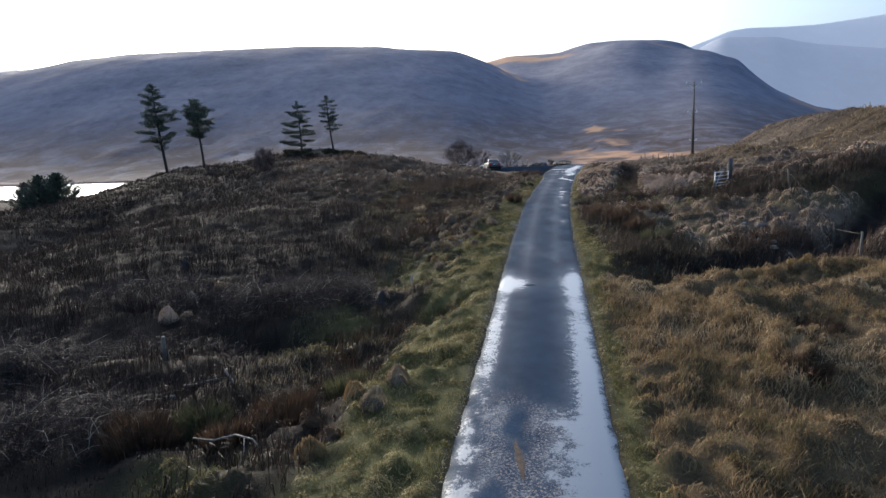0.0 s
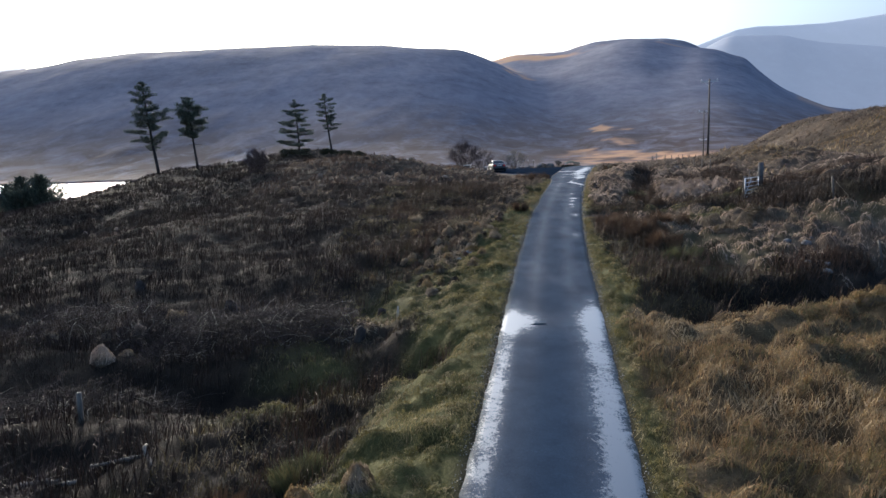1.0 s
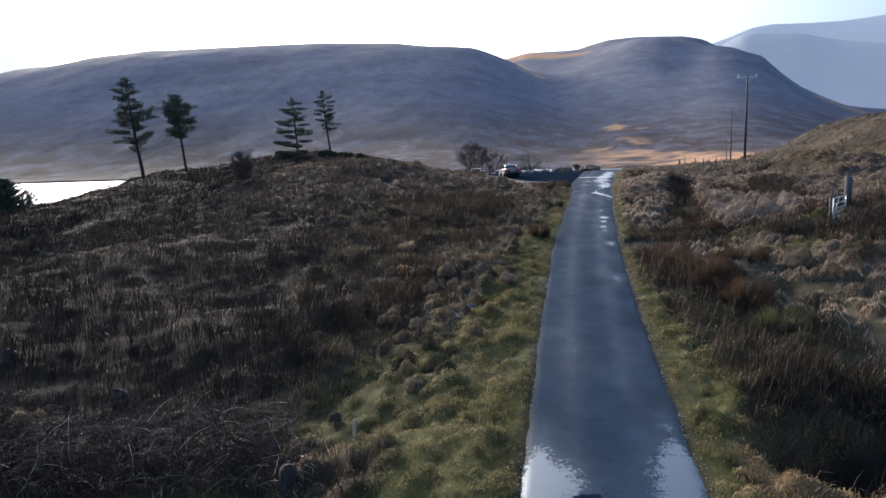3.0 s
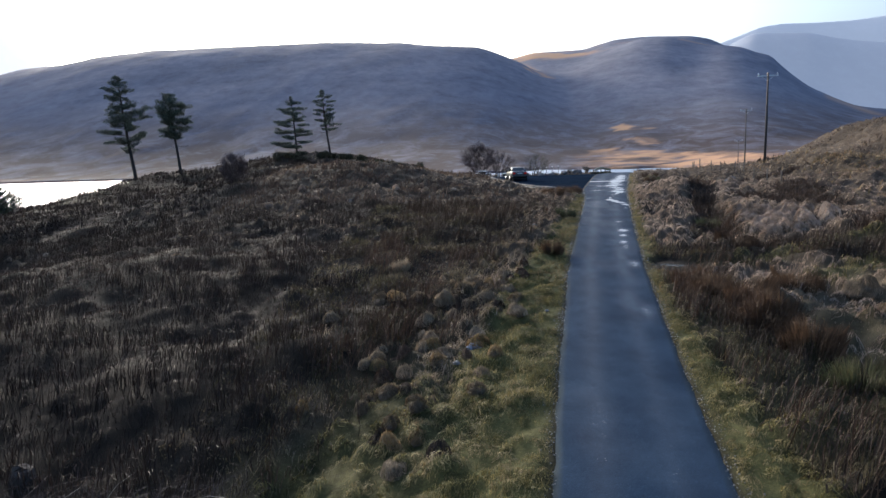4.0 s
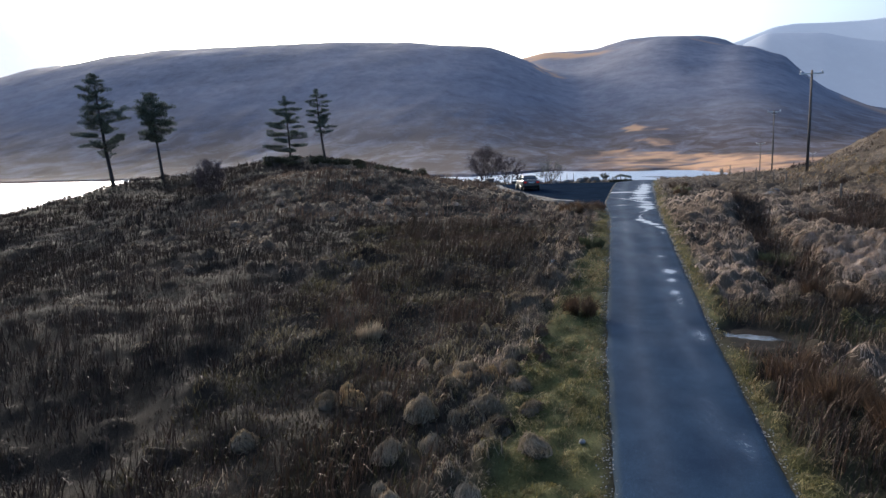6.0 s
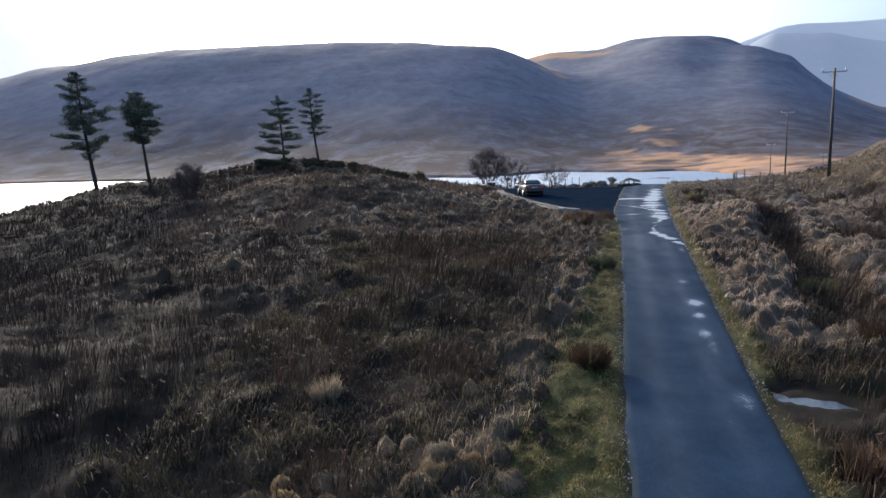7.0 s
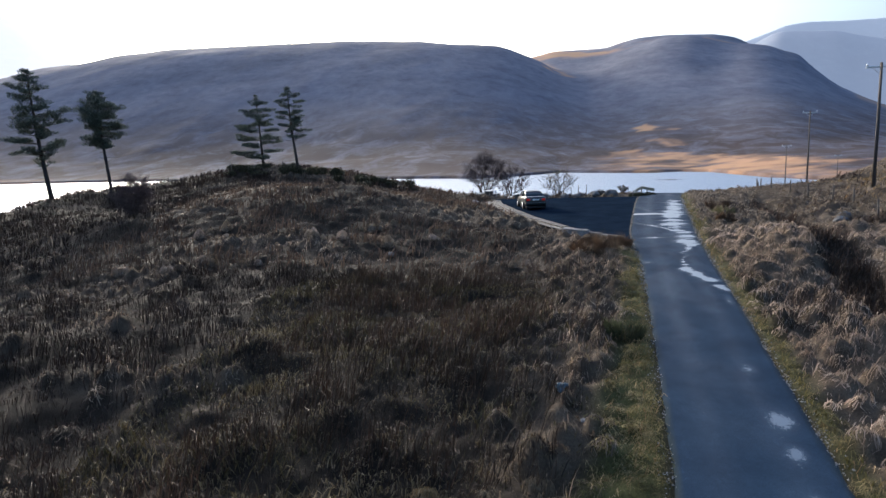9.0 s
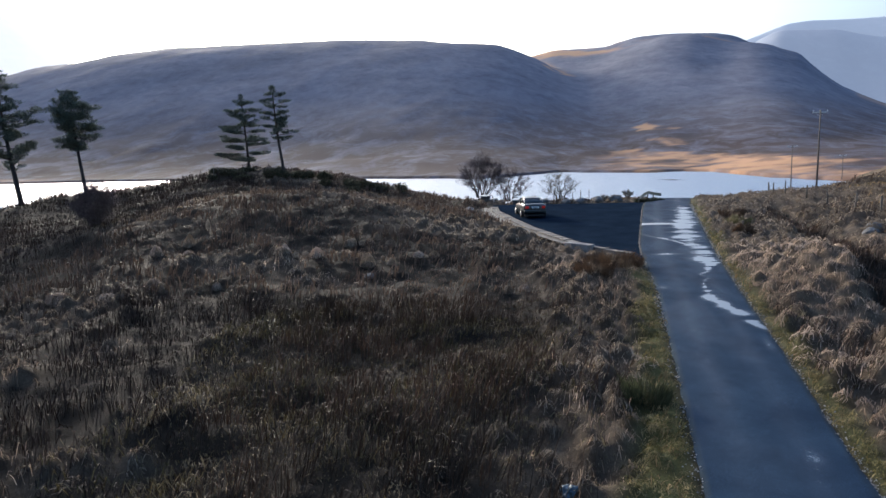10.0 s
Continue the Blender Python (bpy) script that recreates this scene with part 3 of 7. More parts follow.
def cover(x, y):
    """How much of the ground each kind of growth takes: straw tussock, dark heath, green verge or moss, golden moor grass."""
    u = across(x, y)
    n1, n2, n3 = fbm(x / 7, y / 7, 3), fbm(x / 2.2, y / 2.2, 11), fbm(x / 14, y / 14, 23)
    left, right = u < 0, u >= 0
    dl, dr = -u - 1.45, u - 1.45
    vw = np.interp(y, [8, 20, 34, 43, 52, 60, 72], [2.3, 2.6, 2.2, 1.5, 0.8, 0.4, 0.2]) + 0.9 * (n2 - 0.5)
    verge_l = 1 - ease(vw - 0.3, vw + 0.7, dl)
    vr = np.interp(y, [8, 22, 25, 29, 33, 36, 60, 90], [0.4, 0.5, 1.2, 0.9, 0.4, 0.3, 0.22, 0.2]) + 0.5 * (n2 - 0.5)
    verge_r = 1 - ease(vr - 0.2, vr + 0.6, dr)
    green = np.where(left, verge_l, verge_r)
    moss_l = ease(0.38, 0.52, n1) * (1 - ease(5, 8, dl)) * ease(8, 12, y) * (1 - ease(26, 36, y)) * 0.8
    moss_r = ease(0.52, 0.62, n1) * ease(25, 27, y) * (1 - ease(33, 38, y)) * 0.3
    green = np.maximum(green, np.where(left, moss_l, moss_r))
    straw_l = (1 - ease(1.8, np.interp(y, [30, 48, 70], [4.6, 4.8, 5.5]), dl)) * ease(20, 26, y) * (0.25 + 0.4 * ease(40, 48, y) + ease(0.4, 0.6, n1)) + 0.55 * ease(0.42, 0.55, n2) * (1 - ease(5, 9, dl)) * ease(21, 25, y) * (1 - ease(33, 39, y)) + 0.65 * ease(0.55, 0.65, fbm(x / 9 + 3, y / 3.5, 41)) * ease(44, 52, y) * (0.35 + 0.65 * ease(-34, -18, x))
    straw_r = (ease(25, 29, y) * (1 - ease(38, 43, y)) * ease(8.0, 10.5, x + 0.0 * y)
               + ease(42.5, 45, y) * (1.0 - np.exp(-(drain(x, y) / 0.75) ** 2)) * (0.6 + ease(0.4, 0.58, n1)))
    straw = np.where(left, straw_l, straw_r)
    gold = np.where(right, (1 - ease(22, 25.5, y)) + 0.45 * ease(0.5, 0.65, n3) * ease(50, 60, y) * ease(8, 16, dr), 0.05 * n3)
    thick = heather(x, y)
    straw, gold = straw * (1 - thick), gold * (1 - thick)
    green = np.maximum(green, 0.65 * np.exp(-(gap(x, y, 12.4, 37.8, 15.0, 38.9) / 0.8) ** 2))
    track = np.exp(-(gap(x, y, 6.5, 40.2, 16.5, 42.6) / 1.0) ** 2) * right
    straw, gold = straw * (1 - track), gold * (1 - track)
    green = np.maximum(green, track * (0.1 + 0.45 * ease(8, 12, x)))
    straw, gold = np.clip(straw, 0, 1) * (1 - green), np.clip(gold, 0, 1) * (1 - green)
    dark = np.clip(1 - straw - green - gold, 0, 1)
    wet = ditches(x, y)
    dark = np.maximum(dark, ease(0.25, 0.6, wet))
    bare = np.maximum(ease(0.57, 0.85, wet), 1 - ease(-0.1, 0.3, np.abs(u) - 1.45))
    bare = np.maximum(bare, ease(-0.9, -0.3, in_park(x, y)))
    bare = np.maximum(bare, ease(0.3, 0.6, np.exp(-(gap(x, y, -1.3, 20.6, -3.6, 20.6) / 0.55) ** 2)))
    bare = np.maximum(bare, track * 0.75 * (1 - ease(8, 11, x)))
    bare = np.maximum(bare, mud(x, y))
    return straw * (1 - bare), dark * (1 - bare), green * (1 - bare), gold * (1 - bare), bare


CELL = 0.62


def tussock_of(i, j):
    """The tussock that grows in a cell of the moor: middle, radius and height."""
    cx = (i + 0.05 + 0.9 * hash2(i, j, 1)) * CELL
    cy = (j + 0.05 + 0.9 * hash2(i, j, 2)) * CELL
    s, d, g, o, b = cover(cx, cy)
    size = 0.42 + 0.75 * hash2(i, j, 4) ** 1.3
    on = hash2(i, j, 5)
    grown = np.where(s > 0.35, 1.12 * (on > 0.2), np.where(o > 0.35, 0.8 * (on > 0.25), np.where(g > 0.4, np.where(np.abs(across(cx, cy)) > 4.0, 0.7, 0.46 * (on > 0.3)), 0.45 * (on > 0.5)))) * (b < 0.5)
    size = size * np.where(across(cx, cy) < 0, np.where(cy < 46, 0.74, 0.8), 0.92)
    return cx, cy, 0.40 * size * np.where(grown > 0, 1, 0.6), 0.31 * size * grown


def knead(x, y):
    """Uneven swelling of the tussocks' domes."""
    return 0.45 + 1.1 * vnoise(x / 0.28, y / 0.28, 33)


def lumps(x, y):
    """Height of the domed tussocks over the moor."""
    near = ease(1.55, 2.2, np.abs(across(x, y)))
    best = np.zeros_like(x)
    i0, j0 = np.floor(x / CELL), np.floor(y / CELL)
    for di in (-1, 0, 1):
        for dj in (-1, 0, 1):
            cx, cy, r, h = tussock_of(i0 + di, j0 + dj)
            q = ((x - cx) ** 2 + (y - cy) ** 2) / (r * r)
            best = np.maximum(best, h * np.sqrt(np.clip(1 - q, 0, 1)))
    return best * near * knead(x, y)


def mud(x, y):
    """The churned, sodden field entrance beside the road."""
    return ease(0.25, 0.6, np.exp(-((x - 8.0) / 1.25) ** 2 - ((y - 40.5) / 1.35) ** 2)) * ease(1.5, 1.9, across(x, y))


def soil(x, y):
    """The ground without its tussocks."""
    u = np.abs(across(x, y))
    h = swell_height(x, y) - ditches(x, y)
    rough = (0.5 * (fbm(x / 3, y / 3, 5) - 0.5) + 0.9 * (fbm(x / 9, y / 9, 9) - 0.5)) * ease(2.2, 7, u) * (1 - ease(120, 150, y))
    camber = -0.02 - 0.14 * (1 - ease(1.22, 1.42, u))
    rough = rough + 0.40 * (fbm(x / 0.6, y / 0.6, 15, 2) - 0.5) * ease(1.6, 2.3, u) * (1 - ease(5, 8, u)) * (1 - ease(60, 75, y))
    rough = rough + (0.5 + 0.4 * (1 - ease(21, 25, y))) * (fbm(x / 1.5, y / 1.5, 25, 2) - 0.5) * ease(2.4, 4.5, u) * (1 - ease(110, 140, y))
    h, rough = np.broadcast_arrays(h, rough)
    m = mud(x, y)
    h = h * (1 - m) + m * (1.90 + 0.17 * (fbm(x / 0.36, y / 0.28, 45, 2) - 0.5) - camber)
    rough = rough * (1 - m)
    p = in_park(x, y)
    flat = ease(-2.2, -0.4, p)
    h = h + camber + rough * (1 - flat)
    return h * (1 - flat) + flat * (road_z(y) - 0.16)


def ground_z(x, y):
    x, y = np.asarray(x, float), np.asarray(y, float)
    return soil(x, y) + lumps(x, y)


def gz(x, y):
    return float(ground_z(np.array([x]), np.array([y]))[0])


# ---- the ground, road, lay-by and lake ----
def steps(*runs):
    out = []
    for a, b, d0, d1 in runs:
        v = a
        while v < b - 1e-6:
            out.append(v)
            t = (v - a) / (b - a)
            v += d0 + (d1 - d0) * t
    return np.array(out + [runs[-1][1]])


gx = steps((-4500, -120, 400, 12), (-120, -30, 10, 0.8), (-30, -9, 0.5, 0.19), (-9, 16, 0.175, 0.175), (16, 36, 0.19, 0.6), (36, 130, 0.8, 8), (130, 4500, 12, 400))
gy = steps((-600, -20, 60, 6), (-20, 6, 4, 0.3), (6, 70, 0.17, 0.22), (70, 105, 0.26, 0.55), (105, 170, 0.7, 3), (170, 4600, 6, 400))
GX, GY = np.meshgrid(gx, gy)
GZ = ground_z(GX, GY)
ground = sheet("ground", GX, GY, GZ, SOIL)
g_s, g_d, g_g, g_o, g_b = cover(GX.ravel(), GY.ravel())
layer(ground, "growth", np.stack([g_s, g_g, g_o], 1))
tagged(ground, "rough brown winter moorland with tussocks and mossy hollows", "ground", kind="structure")

ry = np.concatenate([np.arange(-60, 6, 1.5), np.arange(6, 100, 0.14), np.arange(100, 112, 0.6)])
ru = np.linspace(-1, 1, 33)
RY, RU = np.meshgrid(ry, ru, indexing="ij")
HALF = np.interp(RY, YT, ROAD_HALF)
ragged = 0.10 * (fbm(RY * 1.1, RU * 0 + np.sign(RU) * 5, 31) - 0.5) * (np.abs(RU) > 0.9)
RX = road_x(RY) + RU * (HALF + ragged)
RZ = road_z(RY) + 0.035 * (1 - RU ** 2) - 0.03 * (np.abs(RU) > 0.98)
road = sheet("road", RX, RY, RZ, TARMAC)
n_a, n_b = fbm(RX / 0.5, RY / 1.6, 61), fbm(RX / 1.5, RY / 4.0, 67)
n_s = fbm(RX / 1.4 + 7, RY / 0.7, 79)
side_l, side_r = np.exp(-((RU + 0.82) / 0.17) ** 2), np.exp(-((RU - 0.77) / 0.25) ** 2)
wet_near = 1 - ease(21, 25, RY)
wet = wet_near * (0.9 * side_l * (0.3 + 0.8 * n_b) + 0.95 * side_r * (0.35 + 0.8 * n_b)) * (0.75 + 0.5 * n_s)
wet += (1 - ease(11.5, 13.2, RY + 1.2 * RU)) * (0.9 * (fbm(RX / 0.22, RY / 0.3, 63) - 0.45) + 0.5 * (n_a - 0.45) + 0.25 * ease(-0.1, 0.3, RU) - 0.05)
wet += 0.45 * np.exp(-((RY - 21.6) / 0.9) ** 2) * (np.exp(-((RU + 0.62) / 0.3) ** 2) + 0.3)
# the far water: a torn band that wanders across the road, two thin runs from the lay-by, a few small puddles
n_t = fbm(RX / 1.6 + 3, RY / 0.32, 83)
zig = np.interp(RY, [58, 59, 62.6, 66, 69, 73, 77, 81, 84, 90, 97], [0.95, 0.85, 0.22, 0.3, 0.72, 0.6, 0.38, 0.42, 0.5, 0.62, 0.66])
broad = np.interp(RY, [58, 60, 63, 64, 67, 70, 78, 85, 92, 97], [0.1, 0.16, 0.12, 0.05, 0.06, 0.17, 0.26, 0.2, 0.2, 0.05])
gone = ease(58, 59, RY) * (1 - ease(92, 96, RY)) * (1 - 0.75 * np.exp(-((RY - 66) / 1.8) ** 2))
wet += gone * 1.25 * np.exp(-((RU - zig - 0.5 * (n_s - 0.5)) / broad) ** 2) * ease(0.25, 0.55, n_t)
wet += gone * 0.55 * np.exp(-((RU - zig) / 0.42) ** 2) * ease(0.52, 0.64, n_t) * ease(68, 71, RY)
wet += 0.95 * np.exp(-((RY - 83.0 + 0.25 * RU + 0.5 * (n_s - 0.5)) / 0.42) ** 2) * (1 - ease(0.3, 0.6, RU)) * ease(0.2, 0.45, n_b)
wet += 0.6 * np.exp(-((RY - 75.6 + 3.2 * RU + 0.6 * (n_s - 0.5)) / 0.26) ** 2) * (1 - ease(0.2, 0.5, RU)) * ease(0.3, 0.5, n_b)
wet += 0.5 * np.exp(-((RY - 71.5) / 0.25) ** 2 - ((RU + 0.35) / 0.3) ** 2)
for cy, cu, sy, su, a in ((47.6, 0.60, 0.36, 0.17, 0.75), (46.3, 0.58, 0.26, 0.11, 0.7), (44.7, 0.55, 0.3, 0.10, 0.65), (43.6, 0.6, 0.5, 0.07, 0.4), (40.4, 0.72, 0.6, 0.16, 0.65), (50.4, 0.5, 0.3, 0.12, 0.4), (64.1, -0.85, 0.3, 0.14, 0.6), (57.0, 0.82, 0.5, 0.07, 0.5), (34.5, 0.7, 0.7, 0.12, 0.45)):
    wet += a * (0.35 + 0.85 * n_a) * np.exp(-((RY - cy) / sy) ** 2 - ((RU - cu) / su) ** 2)
n_c = fbm(RX / 0.8, RY / 7.0, 73)
damp = 0.04 + 0.15 * (np.exp(-((RU + 0.42) / 0.2) ** 2) + np.exp(-((RU - 0.42) / 0.2) ** 2)) * (0.35 + 0.9 * n_c) + 0.10 * ease(0.5, 0.7, n_b)
moss = 0.5 * ease(0.88, 1.0, np.abs(RU)) * n_a * 1.6
chips = (1 - ease(11.5, 13.0, RY + 1.2 * RU)) * ease(0.35, 0.6, n_a) * (1 - side_r) * 0.8 + 0.25 * np.exp(-(RU / 0.2) ** 2) * ease(0.5, 0.7, n_a) * (RY < 14)
layer(road, "wet", np.stack([np.clip(wet + damp, 0, 1), np.clip(moss, 0, 1), np.clip(chips, 0, 1)], -1).reshape(-1, 3))
tagged(road, "narrow single-track tarmac road, wet along both edges", "road", kind="structure")

# the lay-by lies against the road's side
LY, LU = np.meshgrid(np.linspace(70.9, 98.8, 120), np.linspace(0, 1, 40), indexing="ij")
edge_l = np.interp(LY, [70.5, 73.7, 81.8, 91.5, 99.5], [9.7, 7.3, 4.5, 2.3, 1.9])
edge_r = road_x(LY) - np.interp(LY, YT, ROAD_HALF) - 0.02
LX = edge_l + (np.maximum(edge_r, edge_l + 0.05) - edge_l) * LU
lay_by = sheet("lay_by", LX, LY, road_z(LY) - 0.03 + 0.0 * LX, NEW_TARMAC)
tagged(lay_by, "dark smooth tarmac lay-by beside the road", "parking area", kind="structure")

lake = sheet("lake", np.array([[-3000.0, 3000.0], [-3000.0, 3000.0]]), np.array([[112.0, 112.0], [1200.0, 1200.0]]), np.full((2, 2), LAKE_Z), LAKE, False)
tagged(lake, "calm lake, pale with the sky's reflection put into its colour", "lake", kind="structure")


# ---- the hills round the lake ----
def rings(name, angles, radii, Z, mat, dry=None):
    """A land surface over bearings (degrees from +y towards +x) and distances from the moor."""
    A = np.radians(angles)[:, None]
    ob = sheet(name, radii * np.sin(A), radii * np.cos(A), Z, mat)
    scalar(ob, "dry", np.zeros_like(Z) if dry is None else dry)
    return ob


def skyline(A, keys, heights, soften):
    """Height of a crest by bearing, rounded over a few degrees."""
    fine = np.arange(A[0] - 8, A[-1] + 8, 0.05)
    k = np.hanning(max(3, int(soften / (fine[1] - fine[0]))) | 1)
    return np.interp(A, fine, np.convolve(np.pad(np.interp(fine, keys, heights), len(k) // 2, mode="edge"), k / k.sum(), "valid"))


def rise(s, apron, back):
    """From foot (0) to crest (1) of a hillside and down behind it."""
    up = apron * s + (1 - apron) * ease(0.03, 1.14, s) / ease(0.03, 1.14, np.array(1.0))
    return np.where(s <= 1, up, 1 - back * np.clip(s - 1, 0, None) ** 1.3)


SHORE_BEARING = [-62, -36.9, -25.8, -9.85, -5.2, -1.1, 1.9, 5.2, 8.6, 12.1, 14.6, 16.4, 17.9, 19.7, 22, 26, 32, 64]
SHORE_AWAY = [640, 630, 540, 425, 397, 380, 406, 469, 441, 424, 440, 422, 378, 336, 306, 276, 250, 230]


def massif():
    """The land beyond the lake: a broad hill, a rounded one with a shoulder and a spur before it, flats along the shore."""
    A = np.concatenate([np.arange(-62, -41, 1.0), np.arange(-41, 33, 0.18), np.arange(33, 65, 1.0)])
    S = np.concatenate([np.linspace(0, 0.06, 26), np.linspace(0.065, 0.35, 74), np.linspace(0.355, 1.0, 96), np.linspace(1.02, 1.5, 12)])
    foot = np.interp(A, SHORE_BEARING, SHORE_AWAY) + 10 * (fbm(A * 0.8, A * 0, 17, 3) - 0.5)
    AA, SS = np.meshgrid(A, S, indexing="ij")
    F, calm_foot = foot[:, None], skyline(A, SHORE_BEARING, SHORE_AWAY, 14.0)[:, None]
    R = F + (2250 - F) * SS
    a = np.radians(AA)
    X, Y = R * np.sin(a), R * np.cos(a)
    parts = []
    for keys, heights, away, apron, back, round_ in (
            ([-62, -45, -37.7, -35.5, -32.6, -30.3, -26.3, -22.1, -16.8, -13.1, -6.5, -3.6, 0.2, 1.3, 2.7, 3.6, 5.0, 7.2, 8.4, 10.5, 13, 16, 20],
             [60, 130, 175, 196, 210, 226, 243, 252, 260, 267, 265, 257, 246, 236, 221, 211, 188, 168, 142, 96, 50, 10, -30], 1500, 0.22, 0.9, 1.6),
            ([-30, -2, 2.0, 3.0, 4.8, 9.1, 10.0, 11.6, 13.9, 17.3, 18.8, 19.8, 21, 24, 27, 30, 40, 64],
             [200, 290, 312, 322, 339, 339, 350, 364, 366, 357, 343, 322, 290, 200, 110, 50, 20, 10], 2200, 0.05, 0.5, 1.4),
            ([-10, 2, 5, 7.2, 9.3, 11.2, 13.4, 15.5, 17, 19, 21, 24],
             [60, 130, 196, 229, 251, 272, 292, 292, 282, 255, 205, 80], 1800, 0.06, 1.6, 1.8),
            ([9, 12, 14.5, 16.0, 16.6, 17.7, 19.7, 21.1, 22.1, 23.1, 23.9, 24.9, 25.9, 27, 28.8, 33, 42, 64],
             [10, 90, 160, 205, 222, 241, 248, 240, 225, 215, 189, 161, 137, 119, 91, 55, 30, 20], 1700, 0.05, 1.5, 1.2)):
        s = np.clip((R - calm_foot) / (away - calm_foot), 0, None)
        sharp, calm = skyline(A, keys, heights, round_)[:, None], skyline(A, keys, heights, 11.0)[:, None]
        h = (calm + (sharp - calm) * ease(0.5, 1.0, s) - LAKE_Z) * rise(s, apron, back)
        parts.append(np.clip(h, -60, None))
    H = 9.0 * np.log(sum(np.exp(np.clip(h, -60, 420) / 9.0) for h in parts)) - 9.0 * np.log(len(parts)) * np.exp(-np.maximum.reduce(parts) / 25)
    # hummocks on the low slopes, fine broken ground over all
    slope = np.clip(SS * 14, 0, 1) * np.clip((1.0 - SS) * 7, 0.05, 1)
    low = np.clip(1 - H / 120, 0, 1) * np.clip(SS * 16, 0, 1)
    n = fbm(X / 240, Y / 340, 201, 5) - 0.5
    H = H + slope * (9 * n + 3.6 * (fbm(X / 90 + n, Y / 150, 207, 5) - 0.5))
    H = H + low * (8 * np.clip(fbm(X / 60, Y / 120, 221, 3) - 0.5, 0, 1) * 1.2 + 1.4 * (fbm(X / 16, Y / 34, 223, 4) - 0.5))
    H = H + 5 * np.exp(-((AA - 13.2) / 2.4) ** 2 - ((R - 690) / 110) ** 2)
    H = np.clip(H, 0, None) * ease(-10, 110, R - F) + 1.2 * ease(0, 60, R - F)
    Z = LAKE_Z + 0.3 + H + 1.3 * np.clip(SS * 300, 0, 1)
    Z[:, 0] = LAKE_Z - 1.5
    # dry grass with sunlight painted into its colour: the flats by the shore, the knoll, the saddle behind the broad
    # hill, thin slips on the ridges
    up = (Z - 8) / R * 1000
    f, g = fbm(X / 30, Y / 40, 91, 5), fbm(X / 12, Y / 30, 93, 4)
    edge = 9 * (fbm(X / 70, Y / 20, 95, 4) - 0.5) + np.interp(AA, [3, 6, 8.6, 10.4, 13.5, 16.4, 19.3, 22.3, 25.5, 40], [-9, -4, 3, 6, 3, -4, -6, -8, -11, -14]) + 7 * (f - 0.5)
    dry = ease(6.5, 13.0, AA) * (1 - ease(-2.0, 1.5, up - edge)) * ease(0.26, 0.52, fbm(X / 40, Y / 26, 97, 5)) * (0.4 + 0.6 * ease(0.35, 0.6, g)) * ease(-0.002, 0.004, SS)
    dry = dry + 0.30 * (1 - ease(-36, -33, AA)) * (1 - ease(0.012, 0.03, SS))
    for a0, a1, u0, u1, k in ((11.0, 15.4, 30, 37, 1.0), (11.4, 13.6, 18, 21, 0.7), (13.0, 15.7, 10, 14, 0.8), (13.4, 15.0, 16, 18, 0.6)):
        band = ease(a0 - 0.3, a0 + 0.5, AA) * (1 - ease(a1 - 0.6, a1 + 0.2, AA))
        tilt = up + 1.6 * (AA - (a0 + a1) / 2) + 16 * (fbm(X / 26, Y / 60, 105, 4) - 0.5)
        dry = dry + k * band * ease(u0 - 2, u0 + 2, tilt) * (1 - ease(u1 - 2, u1 + 2, tilt)) * ease(0.46, 0.58, f) * (R < 1000)
    plateau = ease(1720, 1820, R) * (1 - ease(9.5, 13.5, AA)) * ease(0.3, 0.55, fbm(X / 90, Y / 160, 99, 5))
    dry = dry + 0.95 * plateau
    dry = dry + 0.5 * np.exp(-((R - 1690) / 28) ** 2) * ease(16.2, 16.7, AA) * (1 - ease(18.0, 19.2, AA))
    dry = dry + 0.45 * np.exp(-((up - 65 + 8.5 * (AA - 27)) / 3.0) ** 2) * ease(26.6, 27.1, AA) * (R > 1200)
    dry = dry + 0.8 * np.exp(-((up - 118 + 9.5 * (AA - 5.4)) / 5.0) ** 2) * ease(3.6, 4.4, AA) * (1 - ease(6.6, 7.6, AA)) * ease(0.4, 0.5, f) * (R > 1350)
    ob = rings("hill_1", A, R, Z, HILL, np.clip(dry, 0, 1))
    tagged(ob, "heather hills beyond the lake, haze and sunlit golden flats put into their colour", "hill", kind="structure")


massif()


def far_range(name, keys, heights, away, foot, mat, relief, seed, label):
    A = np.linspace(keys[0], keys[-1], 240)
    S = np.concatenate([np.linspace(0, 1, 60), np.linspace(1.03, 1.5, 8)])
    AA, SS = np.meshgrid(A, S, indexing="ij")
    R = foot + (away - foot) * SS
    X, Y = R * np.sin(np.radians(AA)), R * np.cos(np.radians(AA))
    Z = LAKE_Z + (skyline(A, keys, heights, 1.2)[:, None] - LAKE_Z) * rise(SS, 0.1, 0.4)
    Z = Z + relief * np.clip(SS * 4, 0, 1) * np.clip((1.06 - SS) * 6, 0.05, 1) * (fbm(X / 500, Y / 800, seed, 5) - 0.5)
    tagged(rings(name, A, R, Z, mat), label, "mountain", kind="structure")


